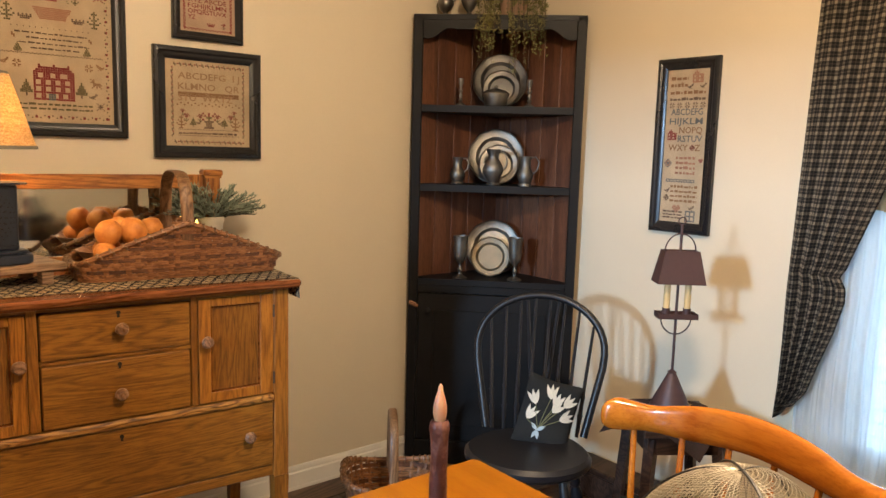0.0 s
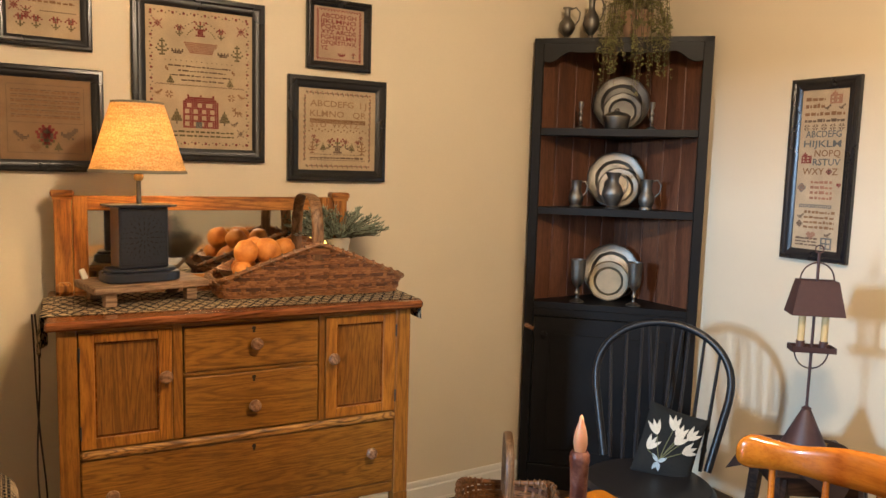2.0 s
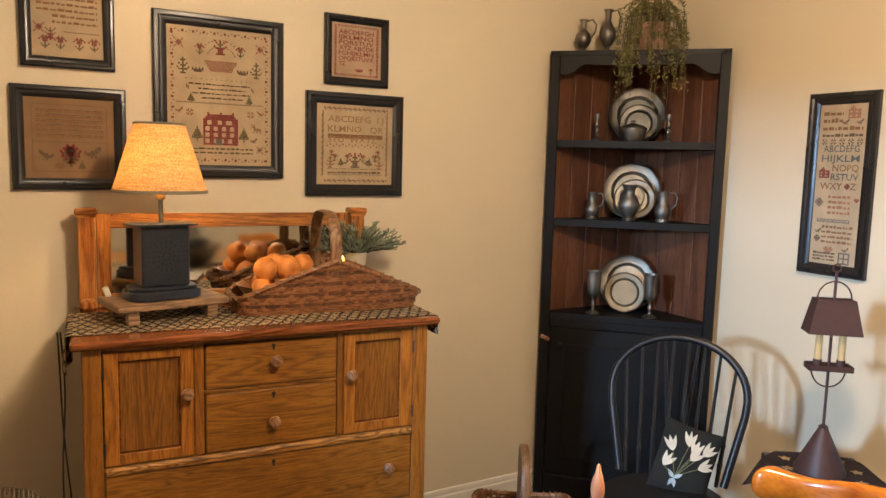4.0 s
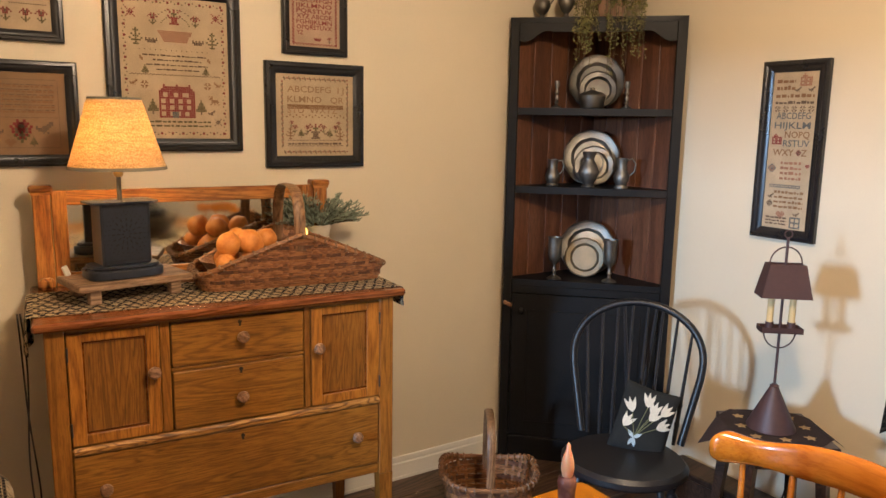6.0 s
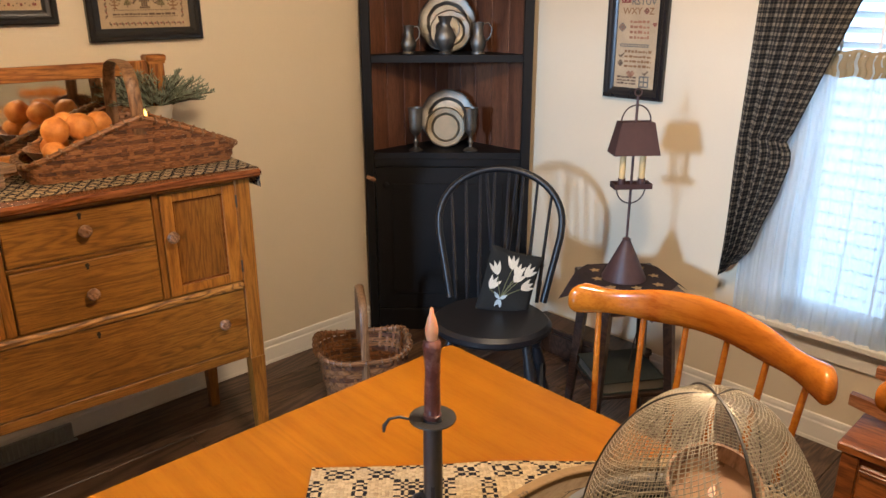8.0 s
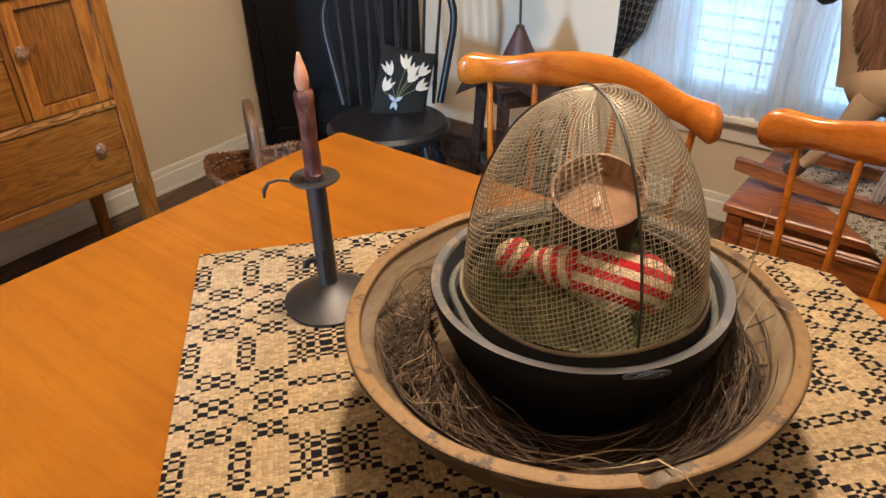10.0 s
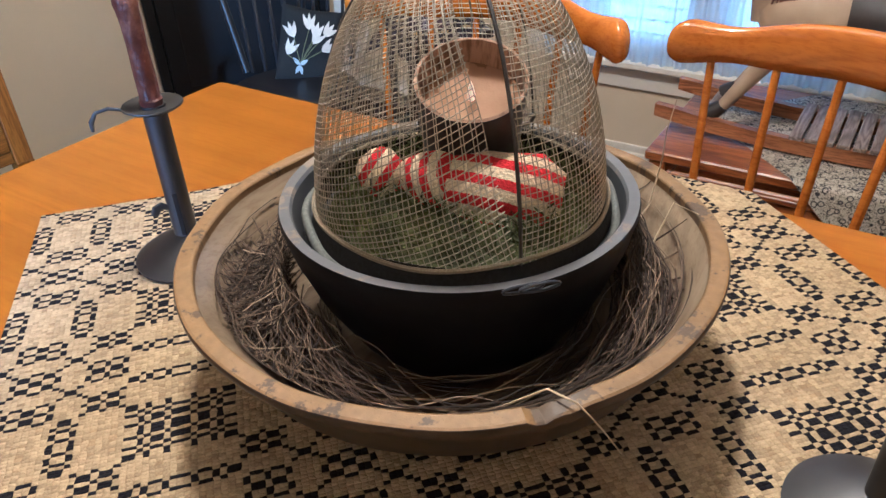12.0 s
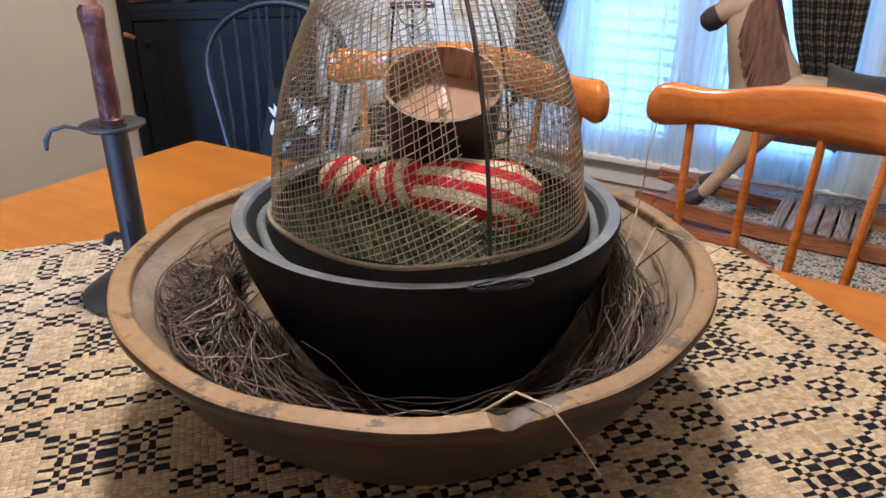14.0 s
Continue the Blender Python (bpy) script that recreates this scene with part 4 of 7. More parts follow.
# the large house sampler
m, w, h = on_wall_a(-2.052, -1.637, 1.325, 1.843)
linen, st = sampler(m, w, h, 0.041, M_LINEN, "large cream house sampler in a black frame")
st.border(0.016, 0.011, "g", 0.004, 0.003, "k")
st.border(0.016, 0.033, "r", 0.007)
st.motif("house", 0.0, -0.10, 0.0066)
for x in (-0.075, 0.075):
    st.motif("tree", x, -0.118, 0.0048)
st.motif("deer", 0.117, -0.095, 0.0042)
st.motif("bird", 0.108, -0.135, 0.003)
st.motif("star", 0.128, -0.165, 0.0034, {"r": "k"})
for x in (-0.13, 0.13):
    st.motif("star", x, 0.165, 0.0042)
    st.motif("pine", x * 0.9, 0.095, 0.0058, {"t": "g"})
    st.motif("crown", x * 0.55, 0.085, 0.0052)
    st.motif("flower", x * 0.5, 0.15, 0.0045)
    st.motif("tree", x * 0.72, -0.005, 0.0032)
    st.motif("leaf", x * 0.8, 0.03, 0.005, {"k": "t"})
    st.motif("clover", x * 0.75, -0.05, 0.0045, {"k": "t"})
    st.motif("bird", x, -0.045, 0.003, {"k": "t"}, x > 0)
st.motif("vase", 0, 0.16, 0.006, {"k": "r"})
for k in range(14):
    a = radians(15 + k * 11)
    st.square("k", 0.065 * math.cos(a) - 0.002, 0.125 + 0.055 * math.sin(a), 0.005, 0.003)
    st.square("g", 0.045 * math.cos(a), 0.125 + 0.035 * math.sin(a), 0.004, 0.003)
for j in range(7):
    st.line(0.112 - j * 0.005, -0.052 + 0.003 * j, 0.052 - 0.003 * j, 0.0042, 0.0048, "p")
for k, (x0, x1) in enumerate(((-0.10, 0.095), (-0.07, 0.08), (-0.09, 0.10), (-0.06, 0.075))):
    st.bars(0.038 - 0.0145 * k, x0, x1, 0.0052, "k", rnd)
st.line(0.055, -0.11, 0.11, 0.003, 0.016, "k")
st.line(-0.022, -0.14, 0.14, 0.0035, 0.0055, "k", 0.002)
for k in range(2):
    st.bars(-0.168 - 0.013 * k, -0.105, 0.105, 0.0065, "g", rnd)
st.put(linen)

# the red alphabet
m, w, h = on_wall_a(-1.490, -1.247, 1.657, 1.898)
linen, st = sampler(m, w, h, 0.027, M_LINEN_PINK, "small red alphabet sampler in a black frame")
for k, row in enumerate(("ABCDEFGH", "IJKLMNO", "PQRSTUV", "XYZ ABCDE", "FGHIJKLMN", "OPQRSTUVX", "YZ")):
    wide = 0.125 if len(row) > 3 else 0.024
    lettering(row, -0.068, 0.057 - 0.0182 * k, 0.0142, wide * 1.06, THREADS["r"], linen)
for s in (-1, 1):
    for k in range(15):
        st.motif("leaf", s * 0.080, -0.080 + k * 0.0112, 0.0042, {"k": "r"}, s > 0)
for z in (0.080, -0.088):
    st.line(z, -0.082, 0.08, 0.0042, 0.0062, "r", 0.003)
    st.line(z + 0.005, -0.082, 0.08, 0.0025, 0.0062, "r")
st.motif("crown", 0.01, -0.066, 0.004, {"k": "r"})
st.motif("flower", 0.055, -0.066, 0.0026, {"k": "r", "g": "k"})
st.put(linen)

# the brown alphabet
m, w, h = on_wall_a(-1.556, -1.183, 1.267, 1.630)
linen, st = sampler(m, w, h, 0.040, M_LINEN, "square brown alphabet sampler in a black frame")
PALE = cloth("pale_brown_thread", (0.33, 0.21, 0.12))
for row, z, x0, wide in (("ABCDEFG  I J", 0.080, -0.105, 0.215), ("KLMNO   QR", 0.045, -0.105, 0.215), ("STU  WXYZ", 0.008, -0.105, 0.19)):
    lettering(row, x0, z, 0.021, wide, PALE, linen)
for k in range(5):
    st.line(0.034 - 0.003 * k, -0.105, 0.105, 0.0032, 0.0036, "t")
st.line(-0.008, -0.11, 0.11, 0.005, 0.012, "t", 0.006)
for k in range(13):
    for z in (-0.128, 0.126):
        st.motif("leaf", -0.115 + 0.019 * k, z, 0.0042)
        st.square("r", -0.107 + 0.019 * k, z - 0.002, 0.005, 0.005)
for k in range(12):
    for x in (-0.124, 0.124):
        st.motif("leaf", x, -0.105 + 0.019 * k, 0.0042, None, True)
        st.square("r", x - 0.002, -0.097 + 0.019 * k, 0.005, 0.005)
st.motif("vase", 0, -0.055, 0.0068)
for x in (-0.078, -0.03, 0.03, 0.078):
    st.motif("flower", x, -0.047, 0.0036)
for x, n, c in ((-0.095, "pine", 0.0048), (-0.055, "tree", 0.0032), (0.055, "tree", 0.0034), (0.095, "pine", 0.0052), (-0.035, "bird", 0.0024), (0.04, "bird", 0.0024)):
    st.motif(n, x, -0.062, c)
for x in (-0.09, 0.09):
    st.motif("flower", x, -0.03, 0.0028)
st.line(-0.088, -0.105, 0.105, 0.003, 0.0055, "k")
st.bars(-0.102, -0.105, 0.10, 0.007, "k", rnd)
st.line(-0.108, -0.105, 0.105, 0.003, 0.0055, "k")
st.put(linen)

# the dark linen sampler with a bird
m, w, h = on_wall_a(-2.441, -2.133, 1.283, 1.587)
linen, st = sampler(m, w, h, 0.034, M_LINEN_DARK, "brown linen sampler with bird and flowers in a black frame")
st.border(0.020, 0.004, "k", 0.0022)
st.line(-0.012, -0.098, 0.098, 0.0022, 0.004, "k")
for k in range(6):
    st.bars(0.075 - 0.0145 * k, -0.09, 0.09, 0.007, "t", rnd)
    st.bars(0.082 - 0.0145 * k, -0.09, 0.09, 0.0025, "k", rnd)
st.motif("rose", 0.0, -0.048, 0.0085)
st.motif("flower", 0.0, -0.05, 0.0085)
st.motif("bird", 0.06, -0.04, 0.0058, {"k": "k"})
st.motif("bird", -0.065, -0.05, 0.005, {"k": "k"}, True)
st.motif("heart", -0.03, -0.085, 0.004, {"r": "t"})
st.motif("tree", 0.03, -0.08, 0.003)
st.put(linen)

# the flowered sampler above it
m, w, h = on_wall_a(-2.411, -2.160, 1.640, 1.905)
linen, st = sampler(m, w, h, 0.031, M_LINEN, "cream flower sampler in a black frame")
for x in (-0.06, -0.02, 0.03, 0.07):
    st.motif("flower", x, -0.06, 0.0048)
st.motif("vase", -0.045, -0.035, 0.004, {"k": "r"})
st.line(-0.03, -0.01, 0.085, 0.0035, 0.006, "k")
for k in range(6):
    st.bars(0.08 - 0.017 * k, -0.08 + 0.04 * (k > 3), 0.08, 0.008, "t", rnd)
st.motif("star", -0.075, -0.02, 0.004)
st.put(linen)

# the tall band sampler on the window wall
y0, y1, z0, z1 = -1.098, -0.853, 1.042, 1.664
linen, st = sampler(pose(-0.002, (y0 + y1) / 2, (z0 + z1) / 2, 0, 0, -90), y1 - y0, z1 - z0, 0.039, M_LINEN, "tall narrow alphabet band sampler in a black frame")
for row, z, x0, wide, c in (("ABCDEFG", 0.112, -0.062, 0.128, "b"), ("HIJKLM", 0.079, -0.066, 0.134, "b"), ("NOPQ", 0.047, -0.024, 0.092, "t"), ("RSTUV", 0.017, -0.028, 0.098, "b"), ("WXY   Z", -0.015, -0.064, 0.128, "t")):
    lettering(row, x0, z, 0.022, wide, THREADS[c], linen)
st.motif("small_house", -0.052, 0.042, 0.0054)
st.motif("rose", 0.033, -0.004, 0.0036)
st.motif("small_house", 0.038, 0.245, 0.0062, {"r": "p"})
for k in range(2):
    st.bars(0.235 - 0.024 * k, -0.07, 0.0, 0.015, "t", rnd)
st.motif("bird", 0.01, 0.212, 0.003)
st.motif("bird", 0.06, 0.212, 0.003)
st.bars(0.185, -0.07, 0.072, 0.013, "t", rnd)
st.bars(0.163, -0.07, 0.072, 0.011, "k", rnd)
for k in range(5):
    st.motif("clover", -0.06 + 0.031 * k, 0.146, 0.0042)
for k in range(4):
    st.bars(-0.045 - 0.018 * k, -0.03, 0.05, 0.011, "p", rnd)
st.motif("rose", -0.062, -0.06, 0.005, {"r": "b", "k": "p"})
st.motif("heart", 0.07, -0.05, 0.0025)
st.line(-0.128, -0.066, 0.05, 0.005, 0.007, "b", 0.007)
st.line(-0.122, -0.066, 0.05, 0.005, 0.007, "b", -0.007)
st.motif("rose", -0.06, -0.185, 0.004, {"r": "k"})
st.motif("bird", -0.058, -0.158, 0.003)
for k in range(4):
    st.bars(-0.148 - 0.017 * k, -0.045, 0.065, 0.010, "t", rnd)
st.motif("heart", -0.015, -0.225, 0.0048, {"r": "p"})
st.motif("window_block", 0.042, -0.248, 0.0058)
st.motif("bird", 0.045, -0.218, 0.003)
for k in range(3):
    st.bars(-0.238 - 0.011 * k, -0.07, 0.01, 0.007, "k", rnd)
st.put(linen)


# ---- woven patterned textiles ----
def yarn(name, colour):
    """Loose hand-woven yarn: every crossing is a small pillow of its own shade."""
    w = Mat(name, 0.95, spec=0.12)
    cell = w.t.nodes.new("ShaderNodeVectorMath")
    cell.operation = "FLOOR"
    w.link(w.coords(kind="UV"), cell.inputs[0])
    r = w.t.nodes.new("ShaderNodeTexWhiteNoise")
    w.link(cell.outputs[0], r.inputs["Vector"])
    sep = w.t.nodes.new("ShaderNodeSeparateXYZ")
    w.link(w.coords(kind="UV"), sep.inputs[0])
    px = w.math("ABSOLUTE", w.math("SINE", w.math("MULTIPLY", sep.outputs[0], math.pi)))
    py = w.math("ABSOLUTE", w.math("SINE", w.math("MULTIPLY", sep.outputs[1], math.pi)))
    pillow = w.math("POWER", w.math("MULTIPLY", px, py), 0.6)
    fine = w.noise(w.coords(), 700.0, 2.0)
    base = w.ramp(r.outputs["Value"], [(0.0, tuple(c * 0.74 for c in colour)), (0.6, colour), (1.0, tuple(min(1, c * 1.14) for c in colour))])
    stain = w.ramp(w.noise(w.coords(), 9.0, 4.0), [(0.3, (0.86, 0.84, 0.8)), (0.7, (1.06, 1.06, 1.05))])
    c = w.mix(w.mix(base, stain, 1.0, "MULTIPLY"), w.ramp(fine, [(0.3, (0.8, 0.8, 0.8)), (0.7, (1.1, 1.1, 1.1))]), 1.0, "MULTIPLY")
    # shade in the creases between crossings is painted as darker edges
    w.colour(w.mix(c, w.ramp(pillow, [(0.0, (0.84, 0.82, 0.79)), (0.45, (1, 1, 1))]), 1.0, "MULTIPLY"))
    w.bump(w.math("ADD", pillow, w.math("MULTIPLY", fine, 0.5)), 0.8, 0.0014)
    return w.m


M_CREAM = yarn("cream_cotton", (0.46, 0.35, 0.215))
M_BLACKYARN = yarn("black_wool", (0.013, 0.012, 0.016))
M_TANYARN = yarn("tan_wool", (0.40, 0.29, 0.17))
COVERLET = [M_CREAM, M_BLACKYARN, M_TANYARN]


def profile(*runs):
    """Threading order: one block letter for each thread unit."""
    return [b for run in runs for b, n in zip(run[::2], run[1::2]) for _ in range(int(n))]


# a table of graded squares, open gaps, narrow bars and a small rose, mirrored about the table
TABLE, GAP, BARS, MIDDLE = "A2B1A1B2A1B3A1B2A1B1A2", "D1C2D1C2D1", "B1A2B1", "C1D2C2D2C1"
DRAFT = profile(TABLE, GAP, BARS, MIDDLE, BARS, GAP)


def overshot(i, j):
    """The woven figure at one crossing: 1 black, 2 tan, 0 ground; 0, 0 is a table's middle."""
    n, half = len(DRAFT), 8
    i, j = (i + half) % n, (j + half) % n
    a, b2 = DRAFT[i], DRAFT[j]
    if a == b2:
        return 1
    if a + b2 in ("CB", "BC", "AD", "DA") and DRAFT[i - 1] == a and DRAFT[j - 1] == b2:
        return 2
    return 0


def ring_draft(i, j):
    """Small dark rings set close together."""
    i += 3 * ((j // 6) % 2)
    m = abs(i % 6 - 2.5) + abs(j % 6 - 2.5)
    return 1 if 2.5 < m < 4.2 and (i * 7 + j * 3) % 11 else (2 if (i // 6 + j // 6) % 5 == 0 else 0)


def close_draft(i, j):
    """A close all-over figure of bars and checks."""
    return int(i % 3 != 0) if (i // 9 + j // 3) % 2 else int((i + 2 * (j % 2)) % 4 < 2)


def coverlet(nu, nv, place, figure, u0=0, v0=0):
    """A woven coverlet: crossing by crossing the pattern yarn lies on top or beneath."""
    g = Geo()
    rnd = random.Random(nu)

    def bumpy(u, v):
        x, y, z = place(u + rnd.uniform(-0.14, 0.14) / nu * (0 < u < 1), v + rnd.uniform(-0.14, 0.14) / nv * (0 < v < 1))
        i, j = round(u * nu), round(v * nv)
        return (x, y, z + 0.0003 * ((i + j) % 2))
    g.sheet(nu, nv, bumpy, 0.0, lambda u, v: (u * nu, v * nv))
    for i in range(nu):
        for j in range(nv):
            k = figure(i - u0, j - v0)
            if k:
                g.mi[i * nv + j] = k
    return g


def topper():
    c1, e1, e2, L = Vector((-1.917, -1.690)), Vector((0.748, -0.664)), Vector((-0.664, -0.748)), 0.80
    edge = -1.474

    def place(u, v):
        p = c1 + e1 * (L * u) + e2 * (L * v)
        wob = 0.004 * math.sin(14 * u + 3) * (v < 0.02) + 0.0008 * math.sin(31 * u) * math.sin(27 * v)
        d = p.x - edge
        if d > 0:
            q = min(d / 0.012, 1.0)
            return (edge + 0.006 * q + 0.10 * max(0, d - 0.012) * 0.2, p.y, 0.7545 - (0.004 * q if d < 0.012 else d - 0.008))
        if p.y < -3.0:
            return (p.x, -3.03, 0.7545 - (-3.03 - p.y))
        return (p.x, p.y + wob, 0.7545 + abs(wob) * 0.3)
    part_ob = part("table_topper", coverlet(156, 224, place, overshot, 31, 64), COVERLET, None, smooth=None)
    tagged(part_ob, "square black and cream woven coverlet cloth laid cornerwise on the table", "tablecloth")


topper()


def dresser_runner():
    m = pose(-2.3326, -0.5302, 0, 0, 0, -4)

    def place(u, v):
        s = -0.10 + 1.16 * u
        y0 = 0.085 - 0.06 * u
        y = y0 + 0.30 * v
        z = 0.9325
        x = s
        if s < 0.004:
            x, z = -0.004 - 0.012 * math.sin(v * 9) * min(1, -s * 10 + 0.2) - 0.006, 0.9325 + (s - 0.004)
        elif s > 0.998:
            x, z = 1.004, 0.9325 - (s - 0.998)
        return tuple(m @ Vector((x, y, z + 0.001 * math.sin(17 * u) * math.sin(11 * v))))
    ob = part("dresser_runner", coverlet(220, 58, place, ring_draft), COVERLET, None, smooth=None)
    tagged(ob, "black and cream woven runner hanging over the dresser's ends", "runner")


dresser_runner()


def draped_stool():
    """A low upholstered stool beside the dresser, wholly under a woven throw."""
    def place(u, v):
        a, b2 = (u - 0.5) * 2, (v - 0.5) * 2
        e = (a ** 4 + b2 ** 4) ** 0.25
        k = 0.19
        z = 0.60 - 0.10 * (a * a + b2 * b2) / 2
        if e > 0.62:
            z = 0.56 - (e - 0.62) * 1.5
            a, b2 = a * 0.66 / e, b2 * 0.66 / e
        return (-2.60 + a * k / 0.62, -0.655 + b2 * k / 0.62, max(z, 0.03))
    s = thing("stool", Matrix.Translation((-2.60, -0.655, 0)), "low stool covered with a black and tan woven throw", "stool")
    ob = part("throw", coverlet(190, 190, place, close_draft, -3, -3), COVERLET, s, smooth=None)
    ob.matrix_parent_inverse = s.matrix_world.inverted()
    for x in (-0.14, 0.14):
        for y in (-0.14, 0.14):
            part("leg", Geo().box(x - 0.02, y - 0.02, FL, x + 0.02, y + 0.02, 0.46, 0.004), M_OAK_Z, s)
    part("pad", Geo().box(-0.17, -0.17, 0.44, 0.17, 0.17, 0.525, 0.03), M_TANYARN, s)


draped_stool()


# ---- on the dresser ----
M_BARN = wood("grey_barn_wood", (0.18, 0.105, 0.056), (0.29, 0.18, 0.10), (0.36, 0.23, 0.135), "x", 0.6, figure=3.0)
riser = thing("wooden_riser", pose(-2.075, -0.295, 0.9345, 0, 0, 11), "low rustic wooden riser under the punched tin lamp", "riser")
part("board", Geo().box(-0.155, -0.092, 0.037, 0.155, 0.092, 0.057, 0.003), M_BARN, riser)
for x in (-0.125, 0.095):
    for y in (-0.08, 0.05):
        part("foot", Geo().box(x, y, 0.0, x + 0.03, y + 0.03, 0.0365, 0.002), M_BARN, riser)


def punched_lamp():
    l = thing("punched_tin_lamp", pose(-2.082, -0.305, 0.9925, 0, 0, 9), "lit table lamp with black punched tin base and burlap shade", "lamp")

    def oval(rx, ry, n=40):
        out = []
        for i in range(n):
            a = 2 * math.pi * i / n
            ca, sa = math.cos(a), math.sin(a)
            out.append((rx * math.copysign(abs(ca) ** 0.55, ca), ry * math.copysign(abs(sa) ** 0.55, sa)))
        return out
    part("base", Geo().prism(oval(0.102, 0.068), 0, 0.026, bevel=0.004), M_TINBLACK, l)
    part("base_step", Geo().prism(oval(0.092, 0.060), 0.0265, 0.036, bevel=0.003), M_TINBLACK, l)
    body = part("body", Geo().box(-0.066, -0.042, 0.0365, 0.066, 0.042, 0.205, 0.004), M_TINBLACK, l)
    g = Geo()

    def punch(x, z, a, ln):
        m2 = Matrix.Translation((x, -0.0422, z)) @ pose(0, 0, 0, 0, a, 0)
        g.box(-ln / 2, -0.0014, -0.0016, ln / 2, 0.001, 0.0016, 0.0005, m2)
    for r, n, ln in ((0.010, 8, 0.006), (0.022, 12, 0.010), (0.036, 16, 0.009), (0.048, 24, 0.004), (0.056, 30, 0.003)):
        for k in range(n):
            a = 360 * k / n
            punch(r * math.cos(radians(a)), 0.121 + r * 1.12 * math.sin(radians(a)), -a, ln)
    for k in range(19):
        for z in (0.048, 0.195):
            punch(-0.057 + 0.0063 * k, z, 0, 0.003)
    for k in range(20):
        punch(-0.0605, 0.046 + 0.0075 * k, 0, 0.003)
        punch(0.0605, 0.046 + 0.0075 * k, 0, 0.003)
    # raised near-black bars paint the shade inside the punched slits
    part("punched_pattern", g, paint("slit_shade", (0.003, 0.003, 0.004), 0.6), body, "rosette of small punched slits")
    n, vs = 72, []
    for i in range(n):
        a = 2 * math.pi * i / n
        ca, sa = math.cos(a), math.sin(a)
        k = 1 + 0.025 * (i % 2)
        vs.append((0.090 * k * math.copysign(abs(ca) ** 0.35, ca), 0.058 * k * math.copysign(abs(sa) ** 0.35, sa)))
    part("crimped_lid", Geo().prism(vs, 0.2052, 0.2105), M_TINBLACK, l)
    part("stem", Geo().lathe([(0, 0.2105), (0.0065, 0.2105), (0.006, 0.275), (0, 0.275)], 16), M_PEWTER_DARK, l, "grey metal stem")
    part("socket", Geo().lathe([(0, 0.275), (0.008, 0.275), (0.012, 0.279), (0.0135, 0.286), (0.011, 0.292), (0.014, 0.295), (0.014, 0.33), (0, 0.33)], 20), metal("aged_brass", (0.52, 0.34, 0.12), 0.3), l, "aged brass socket")
    part("bulb_glass", Geo().lathe([(0, 0.33), (0.012, 0.332), (0.02, 0.35)], 16), M_PEWTER, l)
    w = Mat("burlap_shade", 0.9, colour=(0.62, 0.42, 0.2), spec=0.1)
    t = w.t
    tr, mx = t.nodes.new("ShaderNodeBsdfTranslucent"), t.nodes.new("ShaderNodeMixShader")
    mx.inputs[0].default_value = 0.52
    wv = w.noise(w.coords((1, 1, 1), (0, 35, 20)), 260.0, 2.0)
    slub = w.noise(w.coords((0.3, 0.3, 3)), 60.0, 3.0)
    c = w.mix(w.ramp(wv, [(0.35, (0.50, 0.34, 0.16)), (0.65, (0.80, 0.63, 0.38))]), w.ramp(slub, [(0.3, (0.75, 0.72, 0.68)), (0.7, (1.1, 1.08, 1.05))]), 1.0, "MULTIPLY")
    w.colour(c)
    w.link(c, tr.inputs["Color"])
    w.bump(wv, 0.5, 0.001)
    w.link(w.b.outputs[0], mx.inputs[1])
    w.link(tr.outputs[0], mx.inputs[2])
    w.link(mx.outputs[0], t.nodes["Material Output"].inputs["Surface"])
    shade = part("shade", Geo().lathe([(0.1265, 0.298), (0.0675, 0.488), (0.0665, 0.4875), (0.1255, 0.2975), (0.1265, 0.298)], 64), w.m, l, "glowing tan burlap shade", smooth=60)
    M_BRAID = cloth("grey_braid", (0.20, 0.19, 0.15))
    part("braid", Geo().lathe([(0.1262, 0.296), (0.1284, 0.297), (0.1262, 0.305), (0.1250, 0.304), (0.1262, 0.296)], 64), M_BRAID, shade)
    part("braid", Geo().lathe([(0.0684, 0.480), (0.0694, 0.481), (0.0682, 0.489), (0.066, 0.488), (0.0684, 0.480)], 48), M_BRAID, shade)


punched_lamp()

M_SPLINT = wood("ash_splint", (0.17, 0.066, 0.022), (0.27, 0.112, 0.038), (0.34, 0.15, 0.055), "x", 0.5, figure=6.0)
M_SPLINT_DARK = wood("dark_splint", (0.08, 0.028, 0.010), (0.13, 0.047, 0.017), (0.18, 0.07, 0.027), "x", 0.55, figure=6.0)
M_HOOP = wood("bent_hickory", (0.17, 0.085, 0.036), (0.25, 0.13, 0.058), (0.31, 0.17, 0.08), "z", 0.45, figure=4.0)


